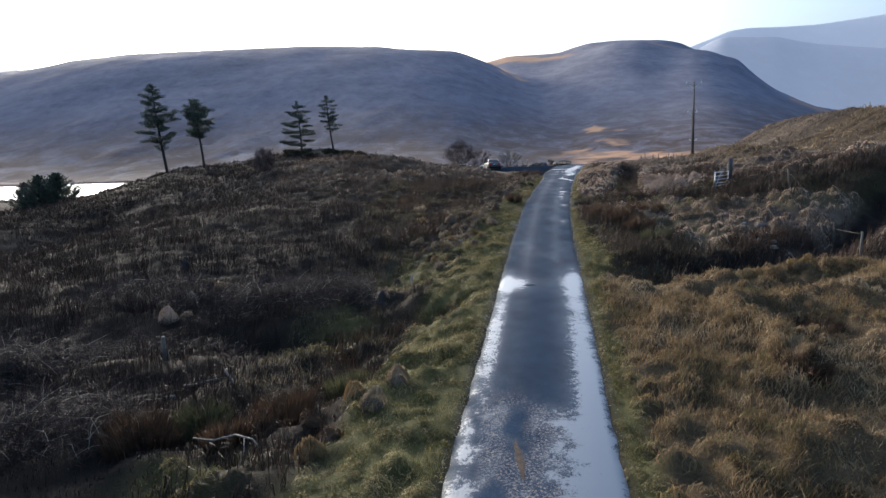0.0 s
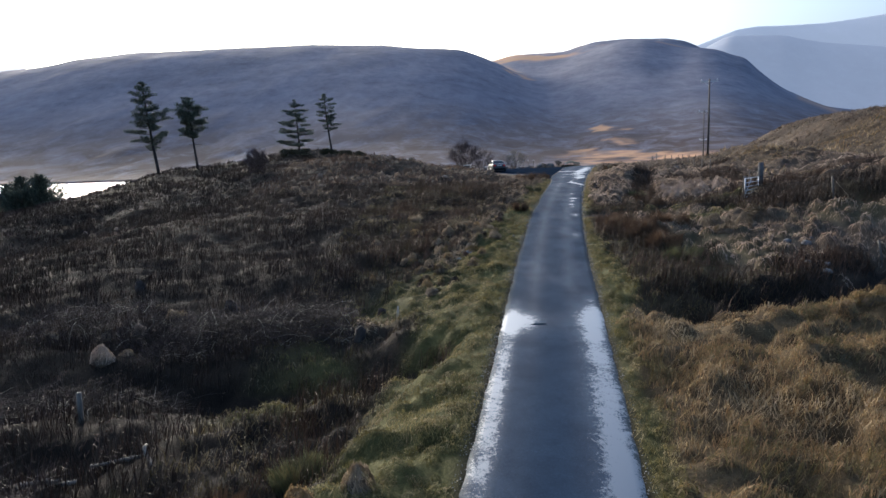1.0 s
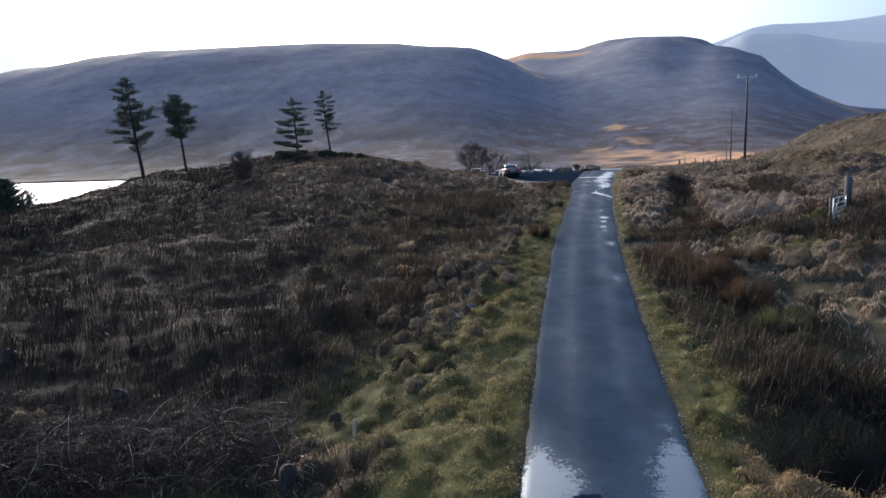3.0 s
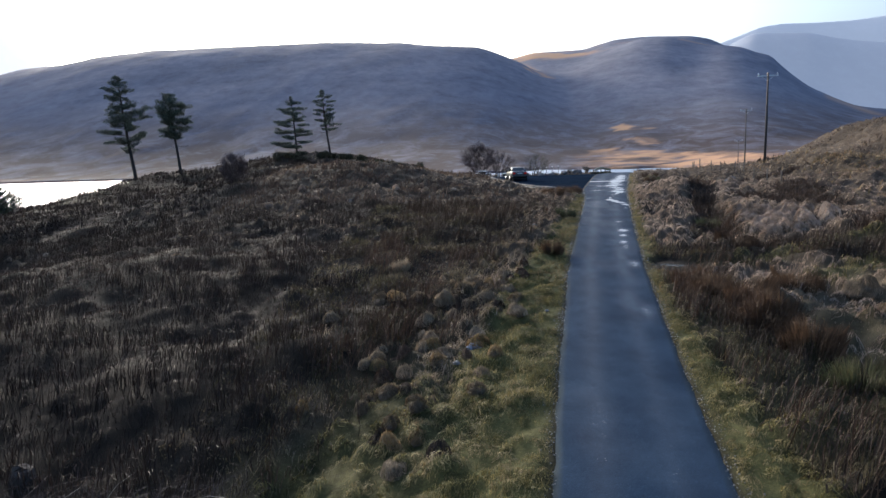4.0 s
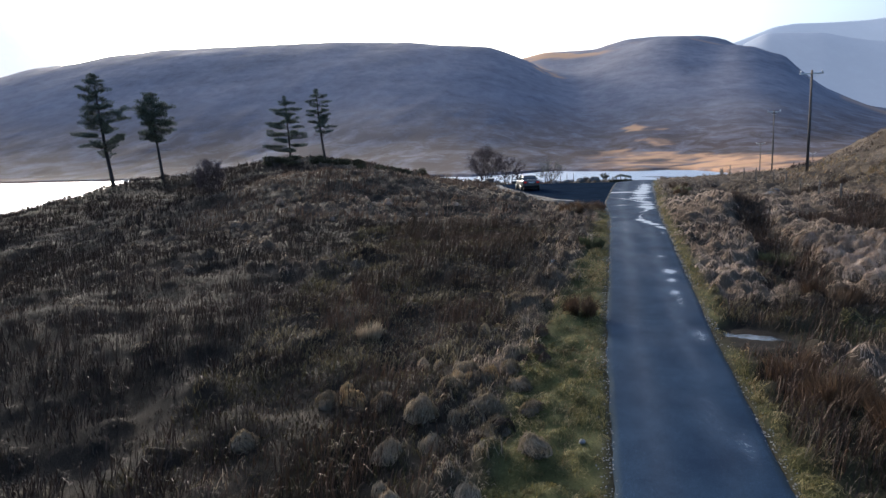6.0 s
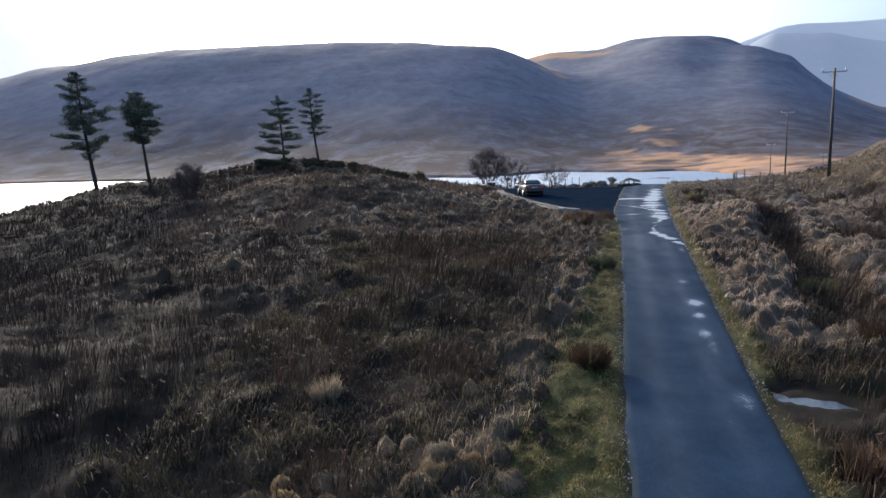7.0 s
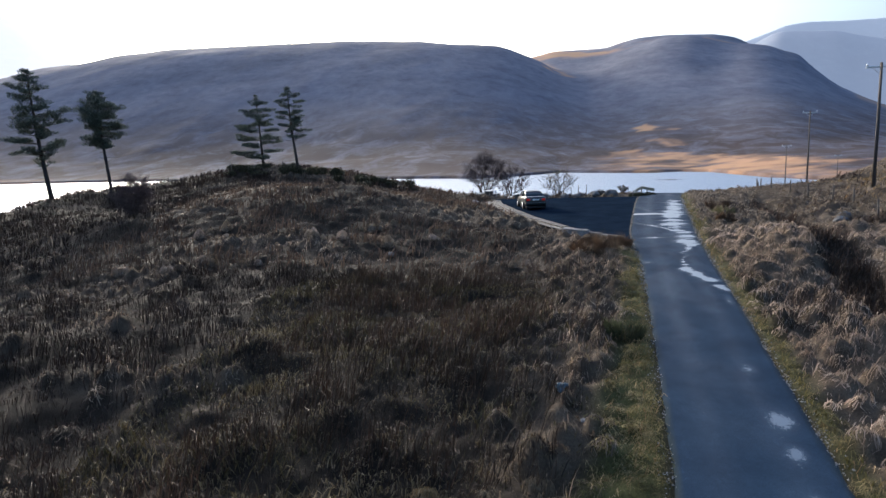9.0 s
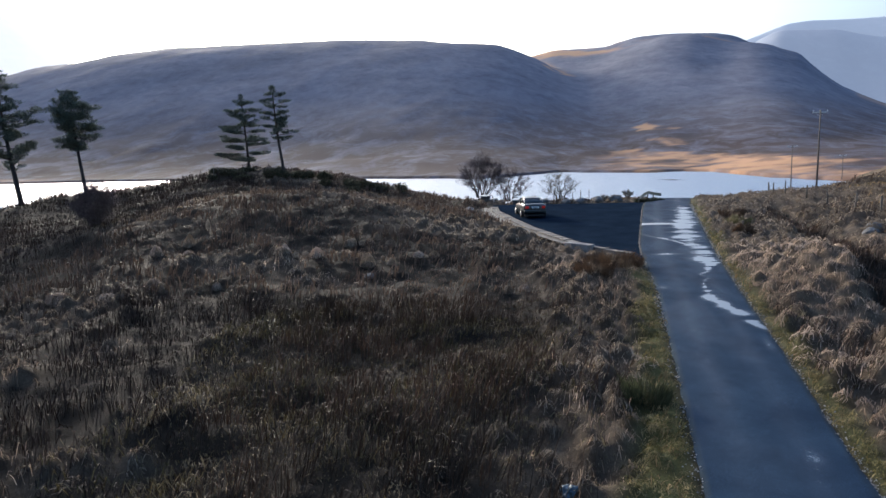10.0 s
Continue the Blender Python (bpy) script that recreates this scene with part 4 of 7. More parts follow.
# haze over these ranges comes from their materials' colour and emission
far_range("hill_2", [12, 15, 18.5, 20.3, 21.5, 22.1, 23.9, 25.8, 27.2, 28.6, 33, 45, 62], [250, 330, 400, 466, 498, 506, 497, 486, 459, 438, 390, 330, 250], 3200, 2350, HILL_FAR, 30, 401, "mountain behind the rounded hill, blue-grey haze painted into its colour")
far_range("hill_3", [8, 14, 18.9, 19.7, 21, 22.4, 23.9, 26.4, 28.4, 32.7, 40, 60], [420, 500, 578, 601, 630, 664, 671, 655, 647, 655, 700, 420], 4000, 3300, HILL_PALE, 30, 403, "far mountain paled by haze in its colour and glow")
far_range("hill_4", [-110, -75, -52, -44, -37.8, -36.5, -35.5, -34.2, -33.7, -31.5, -28], [500, 850, 820, 760, 586, 545, 492, 427, 410, 330, 240], 3000, 1900, HILL_HAZE, 30, 501, "far mountain with haze painted as a pale glowing colour")


# ---- growth on the moor ----
def in_sight(x, y, margin=5.0):
    return (np.abs(x - 1.0 - 0.05 * y) < 0.78 * y + margin) & (y > 5)


def scatter(n, x0, x1, y0, y1, rng):
    x, y = rng.uniform(x0, x1, n), rng.uniform(y0, y1, n)
    keep = in_sight(x, y)
    return x[keep], y[keep]


def tussock_grass(name, pick, mat, per, seed, y0, y1, wide, label, here=None):
    """Drooping blades combed over the domed tussocks of one kind."""
    rng = np.random.default_rng(seed)
    I, J = np.meshgrid(np.arange(int(-52 / CELL), int((43 if y0 < 74 else 72) / CELL)), np.arange(int(y0 / CELL), int(y1 / CELL)))
    I, J = I.ravel().astype(float), J.ravel().astype(float)
    cx, cy, r, h = tussock_of(I, J)
    kinds = np.stack(cover(cx, cy), 1)
    if pick == 0:
        kinds[:, 0] += 0.5 * (hash2(I, J, 8) > 0.97) * (kinds[:, 1] > 0.4)
    keep = in_sight(cx, cy) & (h > 0.02) & (kinds[:, pick] > 0.3) & (kinds[:, 4] < 0.4) & (np.abs(across(cx, cy)) > 1.8)
    if here is not None:
        keep &= here(cx, cy)
    cx, cy, r, h = cx[keep], cy[keep], r[keep], h[keep]
    n = len(cx)
    e = 0.25
    cz = soil(cx, cy)
    slope = ((soil(cx + e, cy) - cz) / e, (soil(cx, cy + e) - cz) / e)
    ob = draped(name, cx, cy, cz, slope, r * 1.02, h, per, wide, mat, seed, kneaded=0.0)
    return tagged(ob, label, "grass", kind="stuff")


tussock_grass("tussock_grass", 0, STRAW, 46, 41, 8, 74, 0.020, "bleached straw-coloured tussocks of drooping moor grass", lambda x, y: across(x, y) > 0)
tussock_grass("tussock_grass", 0, GREY_STRAW, 38, 44, 46, 74, 0.022, "greyed tussocks of moor grass across the heath", lambda x, y: across(x, y) <= 0)
tussock_grass("tussock_grass", 0, OLD_STRAW, 44, 42, 8, 46, 0.018, "small greyed tussocks of dead grass above the verge", lambda x, y: across(x, y) <= 0)
tussock_grass("tussock_grass", 0, GREY_STRAW, 12, 43, 74, 124, 0.06, "distant bleached tussocks on the moor")
tussock_grass("moor_grass", 3, GOLD, 56, 45, 6, 30, 0.019, "golden-brown matted moor grass")
tussock_grass("moor_grass", 3, GOLD, 20, 47, 30, 112, 0.055, "golden-brown moor grass on the slopes")
tussock_grass("heath_tussock", 1, HEATH, 13, 49, 8, 74, 0.028, "dark brown domed tussocks of dead heath grass")
tussock_grass("mossy_tussock", 2, VERGE, 40, 48, 8, 45, 0.018, "low mossy green hummocks on the verge and stream bank")


def verge_tufts(name, mat, count, seed, y0, y1, label):
    """Small matted tufts that make the short verge grass uneven."""
    g = np.random.default_rng(seed)
    y = g.uniform(y0, y1, count)
    half = np.interp(y, YT, ROAD_HALF)
    x = road_x(y) + np.where(g.random(count) < 0.72, -half - g.uniform(0.12, 3.6, count), half + g.uniform(0.12, 1.6, count))
    k = np.stack(cover(x, y), 1)
    keep = (k[:, 2] > g.uniform(0.2, 0.7, count)) & (in_park(x, y) < -0.4) & (fbm(x / 0.7, y / 0.7, seed, 2) > g.uniform(0.3, 0.6, count))
    x, y = x[keep], y[keep]
    r = g.uniform(0.07, 0.2, x.size) * (1 + 0.3 * (y > 45))
    cz, e = ground_z(x, y), 0.2
    slope = ((ground_z(x + e, y) - cz) / e, (ground_z(x, y + e) - cz) / e)
    ob = draped(name, x, y, cz - 0.03, slope, r, r * g.uniform(0.35, 0.75, x.size), 26, 0.013, mat, seed + 1, 0.014, 0.35)
    tagged(ob, label, "grass", kind="stuff")


verge_tufts("verge_tuft", VERGE, 4200, 211, 8, 62, "small matted olive-green tufts on the verge")
verge_tufts("verge_tuft", DRY_VERGE, 4600, 213, 8, 74, "small yellowed tufts on the verge")


def meadow(name, pick, mat, count, seed, area, wide, long, droop, lean_by, label, floor=0.25):
    rng = np.random.default_rng(seed)
    x, y = scatter(count, *area, rng)
    k = np.stack(cover(x, y), 1)
    clump = fbm(x / 0.5, y / 0.5, seed + 5, 2)
    keep = (k[:, pick] > rng.uniform(floor, 0.9, x.size)) & (np.abs(across(x, y)) > 1.47) & (in_park(x, y) < -0.35) & (clump > rng.uniform(0.22, 0.52, x.size))
    x, y = x[keep], y[keep]
    far_by = 1 + np.clip((y - 45) / 45, 0, 2)
    a = rng.uniform(0, 2 * np.pi, x.size)
    lean = np.stack([np.cos(a), np.sin(a)], 1) * (lean_by * rng.uniform(0.3, 1.0, x.size))[:, None] + np.array([0.22, -0.10])
    grow = long * rng.uniform(0.5, 1.25, x.size) * (0.42 + 1.1 * ease(0.3, 0.72, fbm(x / 1.7, y / 1.7, seed + 9, 3)))
    ob = blades(name, np.stack([x, y, ground_z(x, y) - 0.03], 1), grow, wide * far_by * rng.uniform(0.6, 1.4, x.size), lean, rng.uniform(0, droop, x.size), mat, seed + 2)
    return tagged(ob, label, "grass", kind="stuff")


meadow("heath", 1, DARK_HEATH, 175000, 50, (-36, -4, 8, 62), 0.016, 0.52, 0.6, 0.45, "dark purplish heather and dead bracken in the hollow")
meadow("heath", 1, HEATH, 165000, 51, (-4, 26, 8, 62), 0.016, 0.58, 0.55, 0.42, "dark brown heather and dead bracken over the moor")
meadow("undergrowth", 1, UNDER, 95000, 54, (-6, 12, 14, 62), 0.020, 0.26, 1.3, 0.9, "low matted olive-brown grass and moss between the rushes", 0.1)
meadow("heath", 1, DARK_HEATH, 80000, 56, (-62, -20, 62, 118), 0.024, 0.50, 0.6, 0.45, "dark heather bank towards the lake")
# further growth takes the heath colour that has haze painted in
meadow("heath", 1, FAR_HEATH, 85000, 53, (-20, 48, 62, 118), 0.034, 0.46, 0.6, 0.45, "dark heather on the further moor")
meadow("heath", 1, DARK_HEATH, 60000, 52, (-60, -34, 34, 76), 0.026, 0.42, 0.9, 0.7, "dark heather in the hollow towards the lake")
meadow("verge_grass", 2, VERGE, 400000, 55, (-9, 16, 8, 40), 0.013, 0.12, 0.7, 0.8, "short mossy green grass on the road's verge")
meadow("verge_grass", 2, VERGE, 150000, 57, (-4, 20, 40, 100), 0.025, 0.13, 0.7, 0.8, "thin green grass along the road's edge")
meadow("moor_grass", 3, GOLD, 120000, 59, (2, 20, 7, 28), 0.014, 0.24, 1.4, 0.95, "golden-brown dead grass between the tussocks")
meadow("straw_grass", 0, STRAW, 90000, 61, (-12, 20, 20, 70), 0.014, 0.28, 0.9, 0.6, "bleached dead grass between the tussocks")
meadow("straw_grass", 0, OLD_STRAW, 90000, 62, (-9, 5, 20, 47), 0.014, 0.2, 1.3, 0.95, "greyed dead grass lying between the small tussocks", 0.12)
meadow("verge_tufts", 2, GOLD, 60000, 63, (-6, 18, 34, 95), 0.012, 0.20, 0.9, 0.9, "dry straw-coloured tufts in the verge", 0.1)
meadow("hill_grass", 3, GOLD, 90000, 65, (24, 80, 40, 128), 0.045, 0.40, 0.9, 0.7, "dull brown moor grass on the far slope", 0.0)
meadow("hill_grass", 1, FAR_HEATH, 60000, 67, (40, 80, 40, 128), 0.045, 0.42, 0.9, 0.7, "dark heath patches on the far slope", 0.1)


def tall_heather():
    """Dark shrubby heather, knee to waist high, in the damp ground beside the road."""
    g = np.random.default_rng(71)
    x, y = scatter(150000, 6, 34, 24, 84, g)
    z = heather(x, y)
    keep = (z > g.uniform(0.2, 0.9, x.size)) & (np.abs(across(x, y)) > 2.1) & (fbm(x / 0.7, y / 0.7, 77, 2) > g.uniform(0.25, 0.5, x.size))
    x, y, z = x[keep], y[keep], z[keep]
    n = x.size
    grow = (0.25 + 0.75 * ease(0.35, 0.7, fbm(x / 1.1, y / 1.1, 79, 2))) * g.uniform(0.5, 1.1, n) * 0.85
    lean = g.normal(size=(n, 2)) * 0.32
    ob = blades("tall_heather", np.stack([x, y, ground_z(x, y) - 0.03], 1), grow, 0.016 * (1 + np.clip((y - 40) / 40, 0, 1)) * g.uniform(0.6, 1.4, n), lean, g.uniform(0, 0.6, n), HEATH, 72)
    tagged(ob, "tall dark brown heather crowding the drain and the gate", "heather", kind="stuff")


tall_heather()


# ---- trees and bushes ----
def pine_tree(x, y, height, seed, at, left, right, lean, spacing, pad, wild, label):
    """A wind-shaped pine: bare trunk, spreading limbs, flat pads of needles. Its reach on either side is given by height."""
    rng = random.Random(seed)
    tree = base("pine_tree", x, y, gz(x, y) - 0.15)
    bend = rng.uniform(-0.15, 0.15)

    def on_trunk(t):
        return Vector((bend * math.sin(t * 3.0) - lean * t, 0.1 * math.sin(t * 4 + seed), t * height))

    bm = bmesh.new()
    tube(bm, [on_trunk(k / 10) for k in range(11)], [(0.185 * (1 - k / 10) ** 0.8 + 0.022) * height / 11 for k in range(11)], 9)
    part("trunk", bm, BARK, tree, "dark scaly trunk", True)
    pads = []
    t, turn = at[0], rng.uniform(0, 6)
    while t < 0.985:
        for q in range(rng.choice((3, 4, 5))):
            turn += 2.4 + rng.uniform(-0.6, 0.6)
            c = math.cos(turn)
            to_l, to_r = np.interp(t, at, left), np.interp(t, at, right)
            r = (to_r if c > 0 else to_l) * abs(c) + 0.5 * (to_l + to_r) * (1 - abs(c))
            r *= rng.uniform(0.5, 1.06)
            if r < 0.25:
                continue
            p0 = on_trunk(min(0.97, max(0.05, t - 0.02 - 0.012 * r * rng.random() + spacing / height * rng.uniform(-0.42, 0.42) * wild)))
            lift = r * rng.uniform(0.02, 0.14 + 0.16 * wild) + rng.uniform(-0.06, 0.1)
            d = Vector((c, math.sin(turn), 0))
            p1, p2 = p0 + d * r * 0.5 + Vector((0, 0, lift * 0.2)), p0 + d * r + Vector((0, 0, lift))
            limb = bmesh.new()
            w = 0.048 * height / 11 * (1.25 - 0.8 * t)
            tube(limb, [p0, p1, p2], [w, w * 0.65, w * 0.22], 5)
            part("limb", limb, BARK, tree)
            m = max(2, int(r * 2.4))
            for k in range(m):
                f = 1.0 - 0.74 * (k + 0.6 * rng.random()) / m
                pads.append((p0 + d * r * f + Vector((rng.uniform(-0.25, 0.25), rng.uniform(-0.25, 0.25), lift * f * f + 0.06 + rng.uniform(-0.05, 0.10) + wild * rng.uniform(-0.1, 0.2))), pad * rng.uniform(0.7, 1.25) * (0.7 + 0.12 * r)))
        t += spacing / height * rng.uniform(0.8, 1.2)
    for q in range(4):
        pads.append((on_trunk(0.93 + 0.06 * q / 3), pad * (0.75 - 0.12 * q)))
    for q in range(3):
        tt, turn = at[0] - rng.uniform(0.03, 0.10), turn + 2.1
        d = Vector((math.cos(turn), math.sin(turn), 0)) * rng.uniform(0.8, 1.7)
        dead = bmesh.new()
        tube(dead, [on_trunk(tt), on_trunk(tt) + d * 0.6 + Vector((0, 0, -0.1)), on_trunk(tt) + d + Vector((0, 0, 0.1))], [0.03, 0.02, 0.008], 5)
        part("dead_limb", dead, BARK, tree)
    g = np.random.default_rng(seed)
    roots, lens, leans = [], [], []
    for c, a in pads:
        n = int(80 * (a / 0.45) ** 1.5) + 10
        v = g.normal(size=(n, 3))
        v /= np.linalg.norm(v, axis=1)[:, None]
        v *= (g.uniform(0.2, 1, n) ** 0.5)[:, None] * np.array([a, a, a * (0.34 + 0.14 * wild)])
        roots.append(np.array(c) + v)
        leans.append(v[:, :2] / a * 0.9 + g.normal(size=(n, 2)) * 0.5)
        lens.append(g.uniform(0.10, 0.28, n))
    roots, leans, lens = np.concatenate(roots), np.concatenate(leans), np.concatenate(lens)
    crown = blades("crown", roots, lens, np.full(len(lens), 0.045), leans, g.uniform(0.1, 0.9, len(lens)), NEEDLE, seed)
    crown.parent = tree
    crown["label"] = "flat dark green pads of needles"
    tagged(tree, label, "pine tree", group="pines on the knoll")
    return tree


pine_tree(-44.2, 98.0, 13.4, 3, [0.32, 0.40, 0.47, 0.55, 0.62, 0.68, 0.74, 0.81, 0.90, 0.96, 1.0], [3.0, 3.3, 3.2, 1.8, 3.2, 2.6, 1.0, 2.2, 2.4, 1.2, 0.3],
          [0.6, 2.2, 2.6, 1.8, 3.4, 3.3, 2.0, 0.8, 1.5, 1.2, 0.3], 1.3, 0.62, 0.52, 1.0, "tall open-crowned pine with a long bare trunk on the knoll's flank")
pine_tree(-39.8, 101.5, 10.8, 8, [0.46, 0.53, 0.60, 0.66, 0.75, 0.87, 0.95, 1.0], [1.2, 2.8, 2.0, 2.3, 2.3, 1.8, 0.9, 0.2],
          [0.4, 1.4, 2.0, 2.6, 2.6, 2.3, 1.0, 0.2], 0.65, 0.42, 0.60, 1.0, "pine with a dense rounded crown beside the tallest one")
pine_tree(-26.9, 113.0, 9.0, 15, [0.17, 0.26, 0.41, 0.54, 0.67, 0.80, 0.93, 1.0], [3.9, 3.2, 3.9, 3.5, 3.1, 2.1, 1.2, 0.2],
          [0.6, 2.3, 2.9, 2.3, 2.9, 2.6, 1.2, 0.2], 0.5, 0.80, 0.52, 0.35, "broad low-branched pine with layered boughs on the knoll")
pine_tree(-19.6, 104.0, 9.2, 21, [0.43, 0.50, 0.58, 0.66, 0.76, 0.87, 0.95, 1.0], [0.4, 1.1, 1.5, 1.7, 1.6, 1.3, 0.6, 0.2],
          [1.3, 2.4, 1.9, 2.4, 1.8, 1.3, 0.7, 0.2], 0.75, 0.58, 0.48, 0.4, "slender pine with a pointed crown on the knoll's top")


def spruce(x, y, height, spread, seed, label):
    g = np.random.default_rng(seed)
    tree = base("spruce", x, y, gz(x, y) - 0.2)
    bm = bmesh.new()
    tube(bm, [(0, 0, 0), (0.05, 0, height * 0.5), (0, 0.04, height * 0.97)], [0.14, 0.09, 0.02], 7)
    part("trunk", bm, BARK, tree)
    root, lean, size = [], [], []
    for k in range(100):
        t = k / 100
        a = k * 2.4 + g.uniform(-0.4, 0.4)
        reach = spread * (1.04 - t) ** 0.75 * g.uniform(0.7, 1.15)
        m = int(62 * reach / spread) + 16
        f = g.uniform(0.1, 1.0, m)
        droop = np.array([math.cos(a), math.sin(a)])
        p = np.stack([droop[0] * reach * f, droop[1] * reach * f, height * (0.08 + 0.86 * t) + reach * (0.15 * f + 0.28 * f ** 3)], 1)
        bough = bmesh.new()
        tube(bough, [(0, 0, height * (0.08 + 0.86 * t)), (droop[0] * reach, droop[1] * reach, height * (0.08 + 0.86 * t) + reach * 0.42)], [0.025, 0.006], 4, False)
        part("limb", bough, BARK, tree)
        root.append(p + g.normal(size=(m, 3)) * np.array([0.06, 0.06, 0.05]) * (1.3 - f)[:, None])
        lean.append(droop * 0.75 + g.normal(size=(m, 2)) * 0.45)
        size.append(g.uniform(0.18, 0.42, m) * (1.15 - 0.4 * f))
    root, lean, size = np.concatenate(root), np.concatenate(lean), np.concatenate(size)
    n = len(size)
    crown = blades("crown", root, size, np.full(n, 0.09), lean, g.uniform(0.1, 0.6, n), NEEDLE, seed)
    crown.parent = tree
    return tagged(tree, label, "conifer", group="young spruces by the lake")


spruce(-52.6, 80, 4.9, 3.3, 31, "dark bushy young spruce above the lake shore")
spruce(-55.4, 81.5, 4.3, 2.9, 32, "smaller dark spruce beside its neighbour")
spruce(-50.0, 79.5, 4.2, 2.8, 33, "low dark spruce at the shore")


def bare_bush(name, x, y, height, spread, seed, mat, stems, label, category, thick=0.05, tall=0.55, levels=5, group="", haze_per=4):
    """A leafless bush: forking stems that end in a haze of fine twigs."""
    rng = random.Random(seed)
    bush = base(name, x, y, gz(x, y) - 0.1)
    thickset, fine = [bmesh.new() for _ in range(stems)], [[], [], [], []]
    live = []
    for k in range(stems):
        a = rng.uniform(0, 6.28)
        s = rng.uniform(0.0, 0.22) * spread
        live.append((Vector((math.cos(a) * s, math.sin(a) * s, 0)), Vector((math.cos(a) * 0.45, math.sin(a) * 0.45, 1)).normalized(), thick, 0, k))
    while live:
        p, d, w, lv, own = live.pop()
        ln = height * tall * (0.62 ** lv) * rng.uniform(0.6, 1.1) * 0.8
        q = p + d * ln
        q.z = max(q.z, 0.05)
        if lv < 2:
            m = (p + q) / 2 + Vector((rng.uniform(-1, 1), rng.uniform(-1, 1), 0)) * ln * 0.07
            tube(thickset[own], [p, m, q], [w, w * 0.85, w * 0.65], 6, False)
        else:
            fine[0].append(p)
            fine[1].append(q)
            fine[2].append(max(w, 0.011))
            fine[3].append(max(w * 0.55, 0.008))
        if lv < levels:
            for k in range(rng.choice((2, 3, 3)) if lv < 4 else 3):
                side = Vector((rng.gauss(0, 1), rng.gauss(0, 1), rng.gauss(0.15, 0.5))) * (0.42 + 0.07 * lv)
                side.x *= spread / height * 1.6
                side.y *= spread / height * 1.6
                live.append((p.lerp(q, rng.uniform(0.3, 1.0)), (d + side).normalized(), w * 0.62, lv + 1, own))
    for stem in thickset:
        part("stem", stem, BARK, bush, "", True)
    g = np.random.default_rng(seed)
    pa = np.array([p for p, w in zip(fine[0], fine[2]) if w <= 0.0111])
    pb = np.array([q for q, w in zip(fine[1], fine[2]) if w <= 0.0111])
    pa, pb = np.repeat(pa, haze_per, 0), np.repeat(pb, haze_per, 0)
    f = g.uniform(0, 1, len(pa))[:, None]
    dirn = pb - pa
    out = dirn[:, :2] / np.maximum(np.linalg.norm(dirn, axis=1), 1e-3)[:, None] * 0.6 + g.normal(size=(len(pa), 2)) * 0.45
    haze = blades("fine_twig", pa + dirn * f, g.uniform(0.15, 0.4, len(pa)) * height / 4, np.full(len(pa), 0.008), out, g.uniform(0, 0.6, len(pa)), mat, seed)
    haze.parent = bush
    haze["kind"] = "stuff"
    tw = sticks("twig", fine[0], fine[1], fine[2], fine[3], mat)
    tw.parent = bush
    tw["kind"] = "stuff"
    return tagged(bush, label, category, group)


